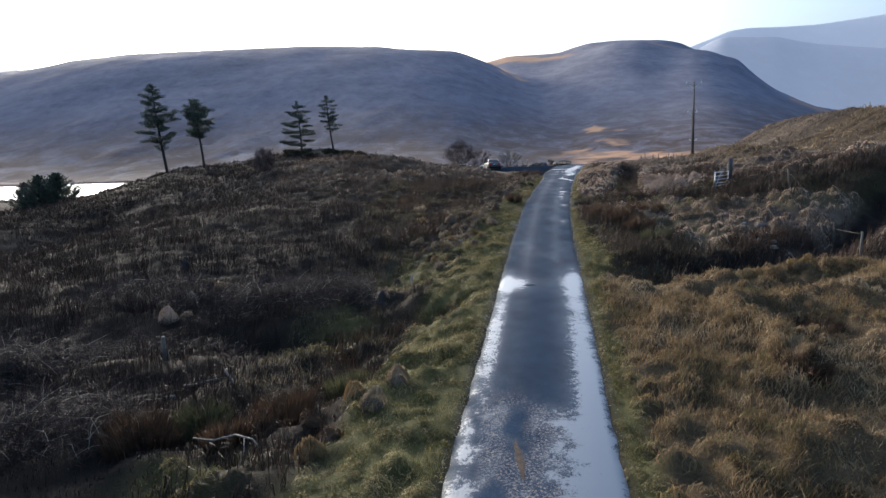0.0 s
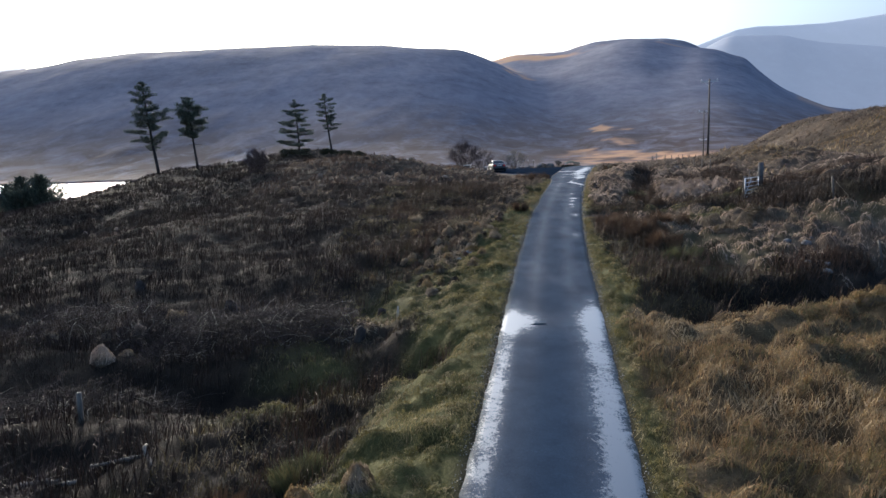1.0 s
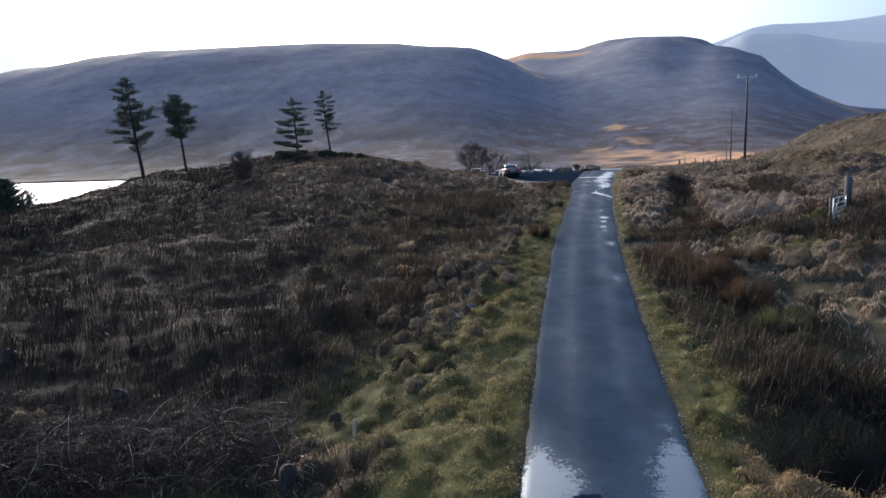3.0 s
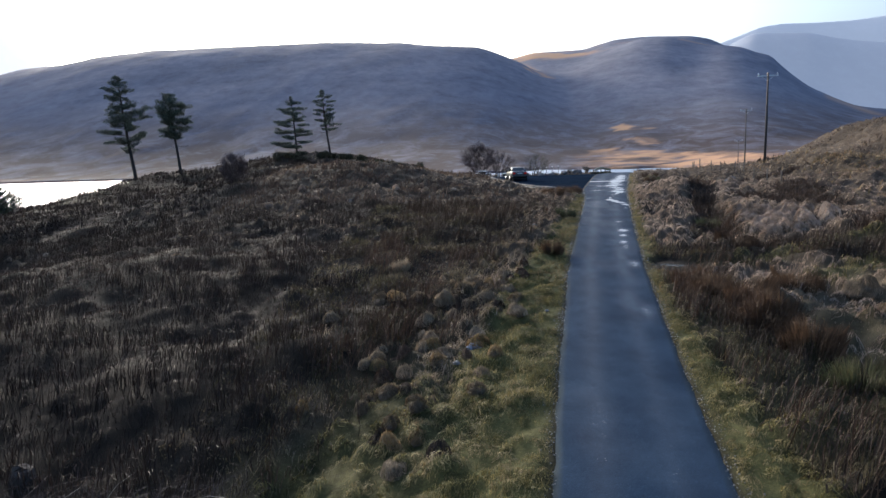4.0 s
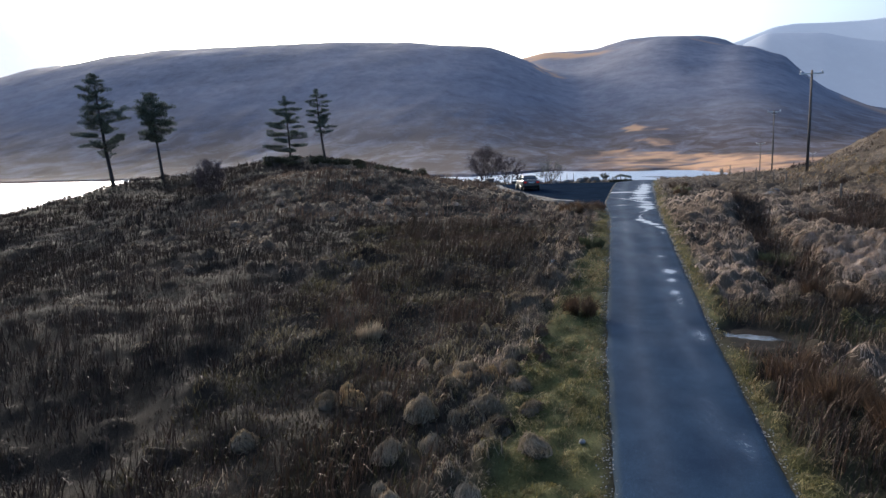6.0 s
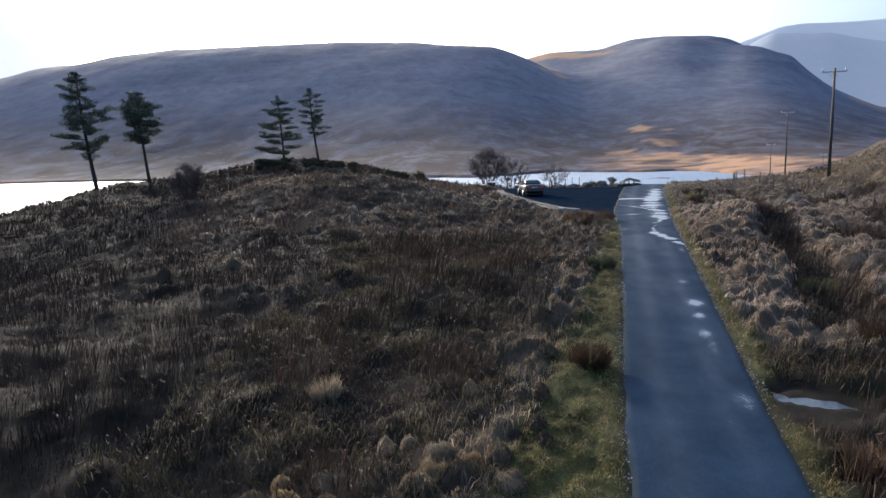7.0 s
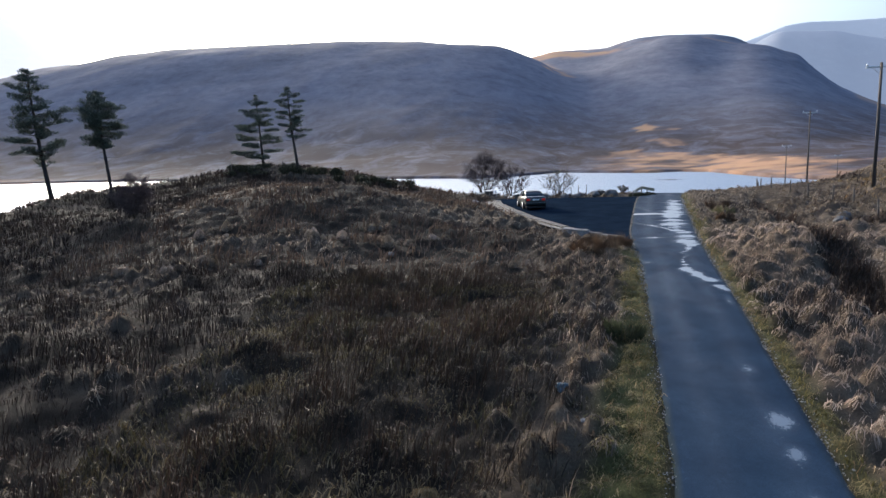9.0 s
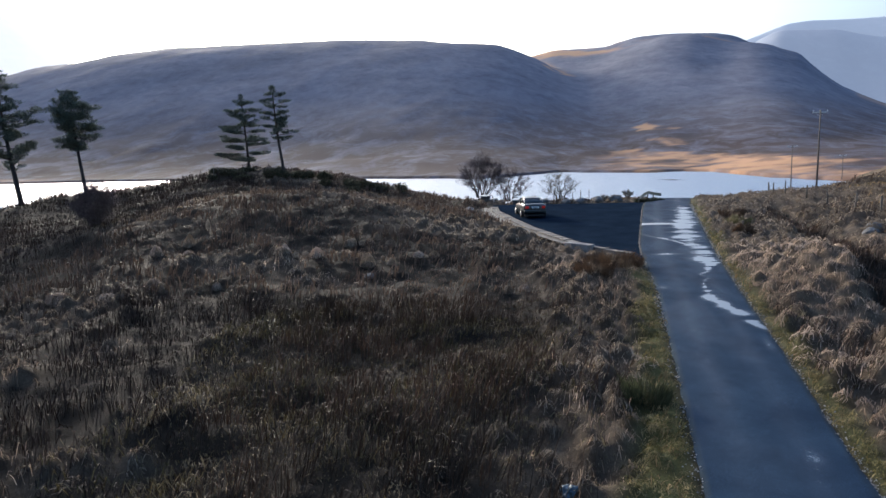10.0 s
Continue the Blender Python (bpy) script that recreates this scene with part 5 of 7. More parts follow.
def twig_bush(x, y, height, width, seed, mat, limbs, twigs, label, low=0.25, lean=0.0, fine=0.012):
    """A leafless bush with a dense rounded crown: limbs fan from the ground, and twigs fill the crown out to its edge."""
    g = np.random.default_rng(seed)
    bush = base("bare_bush", x, y, gz(x, y) - 0.1)
    half = width / 2
    ways = []
    for k in range(limbs):
        a, s = g.uniform(0, 2 * np.pi), math.sqrt(g.uniform(0.02, 1.0))
        top = np.array([math.cos(a) * s * half * 0.8 + lean, math.sin(a) * s * half * 0.8, height * (0.92 - 0.5 * s * s) * g.uniform(0.75, 1.0)])
        foot = np.array([math.cos(a), math.sin(a), 0]) * 0.12 * half
        t = np.linspace(0, 1, 6)[:, None]
        way = foot + (top - foot) * np.concatenate([t ** 1.5, t ** 1.5, t ** 0.85], 1) + np.concatenate([np.zeros((1, 3)), g.normal(size=(5, 3)) * 0.05 * half])
        ways.append(way)
        bm = bmesh.new()
        w = 0.016 * height * g.uniform(0.6, 1.0)
        tube(bm, [Vector(p) for p in way], [w * (1 - 0.16 * q) for q in range(6)], 5, False)
        part("stem", bm, BARK, bush, "", True)
    ways = np.array(ways)
    # side branches grow from the limbs towards points spread through the crown
    n = twigs // 6
    v = g.normal(size=(n, 3))
    v /= np.linalg.norm(v, axis=1)[:, None]
    lumpy = 1 + 0.16 * np.sin(v[:, 0] * 6 + seed) * np.cos(v[:, 1] * 5 + 1.7 * seed) + 0.10 * np.sin(v[:, 2] * 9 + seed)
    aim = v * (g.uniform(0.15, 1, n) ** 0.45 * lumpy)[:, None] * np.array([half, half, height * (1 - low) / 2]) + np.array([lean, 0, height * (1 + low) / 2])
    flat = ways[:, 2:].reshape(-1, 3)
    near = np.array([flat[np.argmin(((flat - p) ** 2).sum(1) + 0.6 * np.clip(flat[:, 2] - p[2] + 0.2, 0, None) ** 2)] for p in aim])
    mid = near * 0.45 + aim * 0.55 + g.normal(size=(n, 3)) * 0.05 * half + np.array([0, 0, 0.03 * height])
    # fine twigs stand off the branches, mostly outwards and up
    m = twigs
    pick = g.integers(0, n, m)
    f = g.uniform(0.1, 1.0, m)[:, None]
    root = mid[pick] * (1 - f) + aim[pick] * f
    out = (aim - np.array([lean, 0, height * 0.3]))[pick]
    out /= np.linalg.norm(out, axis=1)[:, None]
    d = out * 0.8 + g.normal(size=(m, 3)) * 0.5 + np.array([0, 0, 0.35])
    tip = root + d * (g.uniform(0.06, 0.15, m) * half)[:, None]
    a = np.concatenate([near, mid, root])
    b = np.concatenate([mid, aim, tip])
    b[:, 2] = np.maximum(b[:, 2], 0.02)
    wa = np.concatenate([np.full(n, fine * 1.5), np.full(n, fine * 1.1), np.full(m, fine * 0.75)])
    tw = sticks("twig", a, b, wa, wa * 0.6, mat)
    tw.parent = bush
    tw["kind"] = "stuff"
    return tagged(bush, label, "bush")


twig_bush(0.7, 111.5, 5.6, 5.4, 61, TWIG, 15, 6500, "tall dense leafless bush, purplish brown, on the lake shore", 0.22, 0.0, 0.008)
twig_bush(3.7, 112.3, 4.4, 4.4, 62, TWIG, 14, 2200, "spreading leafless bush with open twigs on the shore", 0.15, 0.3, 0.010)
twig_bush(8.8, 106.0, 3.0, 4.0, 63, PALE_TWIG, 16, 1800, "pale leafless bush with fine fanned twigs behind the lay-by", 0.1, 0.0, 0.008)
twig_bush(-23.1, 77.5, 3.0, 2.9, 64, TWIG, 14, 7000, "upright fine-twigged leafless bush, dark purple, on the moor", 0.0, 0.0, 0.007)
twig_bush(-52.5, 81.0, 3.2, 4.0, 65, PALE_TWIG, 12, 1800, "pale leafless bush above the lake", 0.1, 0.0, 0.012)
twig_bush(-49.4, 81.5, 2.8, 3.4, 66, PALE_TWIG, 12, 1500, "pale leafless bush above the lake", 0.1, 0.0, 0.012)
for k, (bx, by, bh) in enumerate(((12.6, 102.0, 1.1), (13.6, 101.8, 1.0), (15.0, 102.4, 1.3), (10.9, 102.6, 0.9), (5.8, 104.0, 1.2))):
    bare_bush("low_shrub", bx, by, bh, 0.9, 70 + k, TWIG if k % 2 else PALE_TWIG, 10, "low scrubby shrub along the lay-by's far edge", "shrub", 0.015, levels=4, group="shrubs behind the lay-by")


def thicket(x, y, length, width, height, seed, count, turn):
    """Arching bramble canes tangled over a bank."""
    g = np.random.default_rng(seed)
    ob = base("bramble_thicket", x, y, gz(x, y), turn)
    for nm, mat, n, w in (("cane", BRAMBLE, int(count * 0.62), 0.007), ("pale_cane", PALE_TWIG, count // 40, 0.008)):
        a, b, wa = [], [], []
        px, py = g.uniform(-0.5, 0.5, n) * length, g.uniform(-0.5, 0.5, n) * width
        dome = np.clip(1 - (2 * px / length) ** 2, 0, 1) ** 0.5 * np.clip(1 - (2 * py / width) ** 2, 0, 1) ** 0.5
        c, s = math.cos(radians(turn)), math.sin(radians(turn))
        zz = ground_z(x + px * c - py * s, y + px * s + py * c) - gz(x, y)
        p = np.stack([px, py, zz + dome * height * g.uniform(0.0, 0.8, n)], 1)
        d = g.normal(size=(n, 3)) * np.array([1, 1, 0.5]) + np.array([0, 0, 0.55])
        for k in range(3):
            q = p + d * g.uniform(0.09, 0.2, n)[:, None]
            a.append(p)
            b.append(q)
            p = q
            d = d + g.normal(size=(n, 3)) * 0.45 + np.array([0, 0, -0.5])
        ww = np.full(3 * n, w) * np.repeat((1.0, 0.8, 0.55), n)
        tw = sticks(nm, np.concatenate(a), np.concatenate(b), ww, ww * 0.85, mat)
        tw.parent = ob
        tw["kind"] = "stuff"
    return tagged(ob, "dark tangled leafless bramble thicket on the stream bank", "brambles", "brambles by the stream")


thicket(-6.6, 24.6, 6.4, 3.4, 1.0, 81, 5200, 8)
thicket(-12.5, 25.5, 6.0, 3.4, 0.8, 82, 2600, -6)
thicket(-9.5, 20.0, 4.2, 1.8, 0.6, 83, 1400, 10)
thicket(-9.6, 13.6, 4.4, 3.4, 0.8, 84, 3000, 20)
thicket(-13.0, 18.5, 4.4, 3.4, 0.8, 85, 2200, 0)


def rush_clump(x, y, r, h, mat, seed, label, n=420):
    g = np.random.default_rng(seed)
    a, q = g.uniform(0, 2 * np.pi, n), np.sqrt(g.uniform(0, 1, n))
    px, py = q * r * np.cos(a), q * r * np.sin(a)
    z0 = gz(x, y)
    zz = ground_z(x + px, y + py) - z0 - 0.05
    lean = np.stack([np.cos(a), np.sin(a)], 1) * (q * 0.42)[:, None] + g.normal(size=(n, 2)) * 0.1
    ob = blades("rush_clump", np.stack([px, py, zz], 1), h * g.uniform(0.55, 1.1, n) * (1.1 - 0.4 * q), g.uniform(0.010, 0.022, n), lean, g.uniform(0, 0.3, n), mat, seed)
    ob.location = (x, y, z0)
    return tagged(ob, label, "rushes", "rush clumps")


for k, (cx, cy, r, h, mat) in enumerate(((3.75, 42.3, 0.42, 0.85, RUSH), (5.75, 53.0, 0.5, 0.8, GREEN_RUSH), (7.7, 68.6, 1.3, 0.9, RUSH), (6.6, 66.5, 0.9, 0.8, RUSH), (-2.4, 41.0, 0.3, 0.6, OLD_STRAW),
                                          (8.1, 36.4, 0.6, 0.8, RUSH), (8.9, 35.2, 0.7, 0.85, RUSH), (7.9, 37.8, 0.5, 0.7, RUSH), (9.0, 33.8, 0.7, 0.85, RUSH), (8.9, 31.6, 0.7, 0.85, RUSH), (9.0, 29.6, 0.7, 0.8, GREEN_RUSH),
                                          (8.4, 33.2, 0.7, 0.85, RUSH), (10.9, 36.5, 0.7, 0.8, RUSH), (11.8, 43.9, 0.8, 0.9, RUSH), (12.9, 50.4, 0.6, 0.8, GREEN_RUSH), (18.3, 82.5, 0.8, 0.7, GREEN_RUSH), (19.0, 86.0, 0.8, 0.7, RUSH), (17.0, 78.0, 0.6, 0.6, RUSH),
                                          (-5.0, 12.8, 0.5, 0.7, RUSH), (-4.1, 13.9, 0.6, 0.8, RUSH), (-6.1, 14.2, 0.6, 0.8, GREEN_RUSH), (-2.9, 15.6, 0.5, 0.7, GREEN_RUSH), (-7.0, 13.0, 0.7, 0.9, RUSH), (7.2, 13.2, 0.5, 0.6, RUSH), (9.3, 16.4, 0.5, 0.6, RUSH))):
    rush_clump(cx, cy, r, h, mat, 900 + k, "rusty brown upright rush clump" if mat is RUSH else ("dark green upright rush clump" if mat is GREEN_RUSH else "pale bleached grass clump standing upright"), int(700 * r / 0.5))


HEART = surface("matted_dead_grass", [(0.3, (0.07, 0.052, 0.036)), (0.7, (0.17, 0.13, 0.09))], 5, 40, 0.95, 0.8, 0.03)


def tussock(x, y, r, h, mat, seed, label):
    """A mop-headed grass tussock: a domed heart under long combed blades."""
    g = np.random.default_rng(seed)
    rng = random.Random(seed)
    r, h = r * 0.78, h * 0.8
    z0 = float(soil(np.array([x]), np.array([y]))[0])
    ob = base("grass_tussock", x, y, z0, seed * 37 % 360)
    ob.scale = (rng.uniform(0.9, 1.35), rng.uniform(0.8, 1.05), 1)
    bm = bmesh.new()
    rock(bm, rng, r * 0.9, r * 0.9, h * 0.62, 0.3, 2)
    part("heart", bm, HEART, ob, "", True)
    n = int(760 * r / 0.5)
    one, none = np.ones(1), np.zeros(1)
    hair = draped("grass", none, none, none, (none, none), one * r * 1.12, one * h, n, 0.014, mat, seed, 0.03, 0.35, seed * 1.37)
    hair.parent = ob
    hair["kind"] = "stuff"
    return tagged(ob, label, "grass tussock", "tussocks on the moor")


for k, (cx, cy, r, h) in enumerate(((13.9, 45.2, 0.5, 0.6), (14.6, 45.7, 0.58, 0.75), (15.3, 45.4, 0.5, 0.65), (15.9, 46.1, 0.6, 0.8), (16.7, 46.0, 0.5, 0.65), (14.2, 46.5, 0.5, 0.62), (15.0, 46.8, 0.58, 0.75), (16.2, 47.1, 0.5, 0.7), (13.6, 46.0, 0.4, 0.5), (15.5, 47.8, 0.5, 0.6), (17.2, 46.8, 0.5, 0.7), (15.4, 52.9, 0.6, 0.6), (12.3, 33.6, 0.7, 0.6), (13.4, 34.4, 0.8, 0.7), (12.6, 36.0, 0.7, 0.6), (14.6, 35.6, 0.8, 0.7),
                                    (-0.4, 35.9, 0.4, 0.36), (-0.9, 34.8, 0.36, 0.34), (-1.3, 36.6, 0.34, 0.3), (-0.4, 35.9, 0.4, 0.36), (0.2, 36.9, 0.36, 0.34), (-0.1, 34.9, 0.3, 0.3), (0.9, 36.2, 0.36, 0.34), (1.0, 35.2, 0.3, 0.28), (1.7, 37.4, 0.34, 0.3), (-2.6, 36.8, 0.34, 0.3), (-0.6, 28.6, 0.3, 0.26), (-1.4, 30.1, 0.34, 0.3), (-3.9, 35.2, 0.34, 0.3), (-9.8, 25.9, 0.55, 0.5))):
    tussock(cx, cy, r, h, PALE_STRAW if k < 12 else OLD_STRAW, 300 + k, "mop-headed tussock of bleached straw-coloured grass")
rng_m = random.Random(31)
for k in range(64):
    cy = rng_m.choice((rng_m.gauss(36.5, 1.6), rng_m.uniform(27, 45), rng_m.gauss(31, 1.8)))
    cx = float(road_x(cy)) - 1.45 - rng_m.uniform(1.0, 3.4) - (rng_m.random() ** 2) * 3.0
    r = rng_m.uniform(0.17, 0.32)
    tussock(cx, cy, r, r * rng_m.uniform(0.85, 1.1), rng_m.choice((OLD_STRAW, OLD_STRAW, GOLD, HEATH)), 420 + k, "small rounded tussock of greyed grass above the verge")
for k in range(58):
    f, side = rng_m.random(), rng_m.uniform(-1.3, 1.3)
    cx, cy = 14.2 + 3.2 * f + side * 0.85, 47.6 + 4.4 * f - side * 0.7
    r = rng_m.uniform(0.28, 0.58)
    tussock(cx, cy, r, r * rng_m.uniform(1.05, 1.3), PALE_STRAW, 380 + k, "mop-headed tussock of bleached straw-coloured grass")
for k, (cx, cy, r, h) in enumerate(((-2.2, 12.6, 0.42, 0.42), (-3.0, 12.0, 0.38, 0.4), (-2.7, 13.6, 0.45, 0.42), (-1.8, 13.7, 0.4, 0.4), (-3.6, 12.9, 0.4, 0.36), (-3.2, 11.2, 0.4, 0.35), (12.0, 22.4, 0.55, 0.5), (10.6, 21.6, 0.5, 0.45), (9.6, 21.2, 0.45, 0.4), (13.8, 23.0, 0.6, 0.55))):
    if k < 6:
        cx, r = cx + 0.35, r * 0.8
    tussock(cx, cy, r, h, (OLD_STRAW, RUSH, GOLD)[k % 3] if k < 6 else GOLD, 340 + k, "rounded golden-brown grass tussock on the stream bank")


for k, (cx, cy) in enumerate(((-13.7, 67.5), (-13.1, 69.6), (-7.6, 67.5), (-6.0, 67.7), (-5.2, 71.1), (-3.1, 71.2), (-1.4, 68.9), (-3.5, 67.2), (-13.8, 58.2), (-14.7, 61.9), (-12.8, 62.0), (-10.8, 62.6), (-9.0, 63.5), (1.6, 68.3), (2.8, 63.9), (-32.9, 59.3), (-31.0, 58.0), (-11.6, 24.4), (-10.6, 22.5))):
    for q in range(3):
        r = rng_m.uniform(0.24, 0.46) * (1 - 0.15 * q)
        tussock(cx + q * rng_m.uniform(-1.1, 1.1), cy + q * rng_m.uniform(-0.7, 0.7), r, r * rng_m.uniform(0.9, 1.15), GREY_STRAW if (k + q) % 3 else PALE_STRAW, 700 + 3 * k + q, "pale-headed grass tussock standing out of dark heath")


def gorse(x, y, r, h, seed):
    """A low rounded evergreen bush."""
    g = np.random.default_rng(seed)
    n = int(1500 * r)
    v = g.normal(size=(n, 3))
    v /= np.linalg.norm(v, axis=1)[:, None]
    k = g.uniform(0.45, 1, n)[:, None] * (1 + 0.25 * np.sin(v[:, :1] * 5 + seed) * np.cos(v[:, 1:2] * 6))
    root = v * k * np.array([r, r, h * 0.6]) + np.array([0, 0, h * 0.4])
    root[:, 2] = np.maximum(root[:, 2], 0.0)
    z0 = gz(x, y)
    ob = base("gorse_bush", x, y, z0 - 0.05)
    leaf = blades("foliage", root, g.uniform(0.10, 0.24, n), np.full(n, 0.04), v[:, :2] * 0.8, g.uniform(0, 0.9, n), DARK_LEAF, seed)
    leaf.parent = ob
    leaf["kind"] = "stuff"
    bm = bmesh.new()
    for q in range(5):
        a = q * 1.3 + seed
        tube(bm, [(0, 0, 0), (math.cos(a) * r * 0.4, math.sin(a) * r * 0.4, h * 0.55)], [0.03, 0.012], 5)
    part("stem", bm, BARK, ob)
    return tagged(ob, "low dark evergreen gorse bush on the knoll", "gorse bush", "gorse on the knoll")


DARK_LEAF = blade_material("gorse_leaf", [(0.2, (0.02, 0.024, 0.014)), (0.5, (0.042, 0.046, 0.026)), (0.8, (0.085, 0.08, 0.045))], island=0.7, see_through=0.1)
rng_g = random.Random(44)
for k in range(22):
    gorse(-27 + 19 * k / 21 + rng_g.uniform(-1, 1), 104 + rng_g.uniform(-1.5, 3.0) - 0.12 * k, rng_g.uniform(0.5, 1.0), rng_g.uniform(0.55, 1.0), 600 + k)


# ---- poles, fences and the gate ----
def power_pole(x, y, top, turn, label):
    z = gz(x, y) - 0.3
    h = top - z
    pole = base("power_pole", x, y, z, turn)
    bm = bmesh.new()
    tube(bm, [(0, 0, 0), (0.015, 0, h * 0.5), (0, 0, h)], [0.16, 0.14, 0.105], 12)
    part("pole", bm, POLE_WOOD, pole, "", True)
    bm = bmesh.new()
    box(bm, -1.05, 1.05, 0.09, 0.20, h - 0.38, h - 0.25)
    soft(bm, 0.015)
    part("crossarm", bm, STEEL, pole)
    for s in (-1, 1):
        bm = bmesh.new()
        tube(bm, [(s * 0.08, 0.14, h - 0.85), (s * 0.62, 0.14, h - 0.36)], [0.022, 0.022], 6)
        part("brace", bm, STEEL, pole)
    for s in (-0.95, 0.95):
        bm = bmesh.new()
        tube(bm, [(s, 0.145, h - 0.26), (s, 0.145, h - 0.18), (s, 0.145, h - 0.17), (s, 0.145, h - 0.09), (s, 0.145, h - 0.08), (s, 0.145, h + 0.02)], [0.03, 0.03, 0.085, 0.075, 0.055, 0.04], 10)
        part("insulator", bm, PORCELAIN, pole, "white porcelain insulator", True)
    return tagged(pole, label, "power pole", "power poles along the moor")


power_pole(32.7, 90.15, 14.6, -14, "weathered wooden power pole with a steel crossarm on the slope")
power_pole(51.7, 143.3, 14.05, -18, "wooden power pole further along the line")
power_pole(73.0, 201.25, 9.25, -22, "distant wooden power pole near the lake")
power_pole(119.5, 270.0, 6.0, -25, "small distant wooden power pole beyond the slope")


def post(name, x, y, h, r, lean, mat, label, category, group):
    rng = random.Random(int(x * 91 + y * 17))
    bm = bmesh.new()
    lx, ly = lean
    tube(bm, [(0, 0, -0.2), (lx * 0.5, ly * 0.5, h * 0.5), (lx, ly, h), (lx, ly, h + 0.02)], [r, r * rng.uniform(0.92, 1), r * 0.9, r * 0.55], 8)
    ob = part(name, bm, mat, None, "", True)
    ob.location = (x, y, float(soil(np.array([x]), np.array([y]))[0]))
    return tagged(ob, label, category, group)


rng_f = random.Random(5)
line = [(28.0, 84.0), (28.9, 88.8), (29.0, 93.1), (29.6, 98.0), (29.8, 102.8), (30.4, 107.0), (31.4, 110.5), (32.6, 113.5), (33.8, 116.5), (35.2, 119.5), (36.8, 122.5), (38.4, 125.5), (27.0, 79.0), (26.0, 74.0), (25.0, 69.0)]
tops = []
for fx, fy in line:
    lean = (rng_f.uniform(-0.08, 0.08), rng_f.uniform(-0.06, 0.06))
    hh = rng_f.uniform(1.15, 1.4)
    post("fence_post", fx, fy, hh, 0.065, lean, TIMBER, "weathered round timber fence post in rough grass", "fence post", "posts along the field fence")
    tops.append((fy, Vector((fx + lean[0], fy + lean[1], float(soil(np.array([fx]), np.array([fy]))[0]) + hh - 0.12))))
tops.sort(key=lambda v: v[0])
for drop in (0.0, 0.32):
    bm = bmesh.new()
    wire_pts = []
    for (_, p), (_, q) in zip(tops, tops[1:]):
        for f in (0, 0.5):
            m = p.lerp(q, f)
            wire_pts.append(m - Vector((0, 0, drop + (0.04 if f else 0))))
    tube(bm, wire_pts, [0.0035] * len(wire_pts), 4)
    tagged(part("fence_wire", bm, POLE_WOOD), "thin rusted strand wire between fence posts", "fence wire", "wires of the field fence")

near_posts = [(15.1, 24.2, 1.0, (0.05, 0.02)), (16.6, 29.2, 1.05, (-0.16, 0.1)), (17.2, 29.6, 0.95, (0.02, 0.0)), (18.0, 35.2, 1.2, (-0.1, 0.05)), (17.4, 42.9, 1.15, (0, 0))]
pt = []
for fx, fy, hh, lean in near_posts:
    post("fence_post", fx, fy, hh, 0.045, lean, TIMBER, "leaning grey timber fence post above the stream", "fence post", "posts by the stream")
    pt.append(Vector((fx + lean[0], fy + lean[1], float(soil(np.array([fx]), np.array([fy]))[0]) + hh - 0.05)))
bm = bmesh.new()
sag = []
for p, q in zip(pt, pt[1:]):
    for f in (0, 0.25, 0.5, 0.75):
        sag.append(p.lerp(q, f) - Vector((0, 0, 0.3 * f * (1 - f))))
sag.append(pt[-1])
tube(bm, sag, [0.005] * len(sag), 5)
tagged(part("fence_wire", bm, TIMBER), "pale slack rope strung between leaning posts", "fence wire", "wires by the stream")


def field_gate(x, y, turn, length=2.6):
    z = gz(x, y)
    gate = base("field_gate", x, y, z, turn)
    bars = [0.18, 0.36, 0.54, 0.74, 0.96, 1.2]
    for s in (0.0, length):
        bm = bmesh.new()
        tube(bm, [(s, 0, 0.12), (s, 0, 1.22)], [0.026, 0.026], 8)
        part("upright", bm, STEEL, gate, "", True)
    for b in bars:
        bm = bmesh.new()
        tube(bm, [(0, 0, b), (length, 0, b)], [0.024, 0.024], 8)
        part("bar", bm, STEEL, gate, "", True)
    bm = bmesh.new()
    tube(bm, [(0.02, 0.03, 0.2), (length * 0.5, 0.03, 1.18)], [0.016, 0.016], 6)
    part("brace", bm, STEEL, gate)
    tagged(gate, "galvanised tubular steel field gate standing in rushes", "gate")


field_gate(15.9, 40.0, 51)
post("gate_post", 16.1, 40.5, 1.3, 0.11, (0, 0), POLE_WOOD, "stout dark timber gate post", "gate post", "posts of the field gate")
post("gate_post", 17.7, 42.2, 1.35, 0.17, (0.03, 0), DARK_STONE, "thick dark stone gate post with a rounded head", "gate post", "posts of the field gate")
post("marker_post", 17.1, 78.6, 0.75, 0.07, (0.03, 0), POLE_WOOD, "short dark marker post at the road's edge", "marker post", "")
post("stake", -27.2, 104.0, 1.3, 0.04, (0.05, 0), PALE_TWIG, "thin pale stake on the knoll", "stake", "stakes")
for k, sx in enumerate((8.1, 8.85, 9.6, 10.35, 11.15)):
    mp = base("marker_stake", sx, 101.6, gz(sx, 101.6))
    bm = bmesh.new()
    tube(bm, [(0, 0, -0.2), (0.01, 0, 0.6), (0.015, 0, 1.15)], [0.035, 0.033, 0.03], 8)
    part("stake", bm, TIMBER, mp, "", True)
    bm = bmesh.new()
    tube(bm, [(0.015, 0, 1.12), (0.015, 0, 1.26), (0.015, 0, 1.30)], [0.05, 0.05, 0.02], 8)
    part("cap", bm, PORCELAIN, mp, "white cap", True)
    tagged(mp, "thin white-capped marker stake at the lay-by's far edge", "marker post", "white-capped stakes")
post("stake", -9.1, 18.8, 0.75, 0.07, (0.0, 0.03), TIMBER, "short squared timber stump of an old fence", "stake", "stakes")
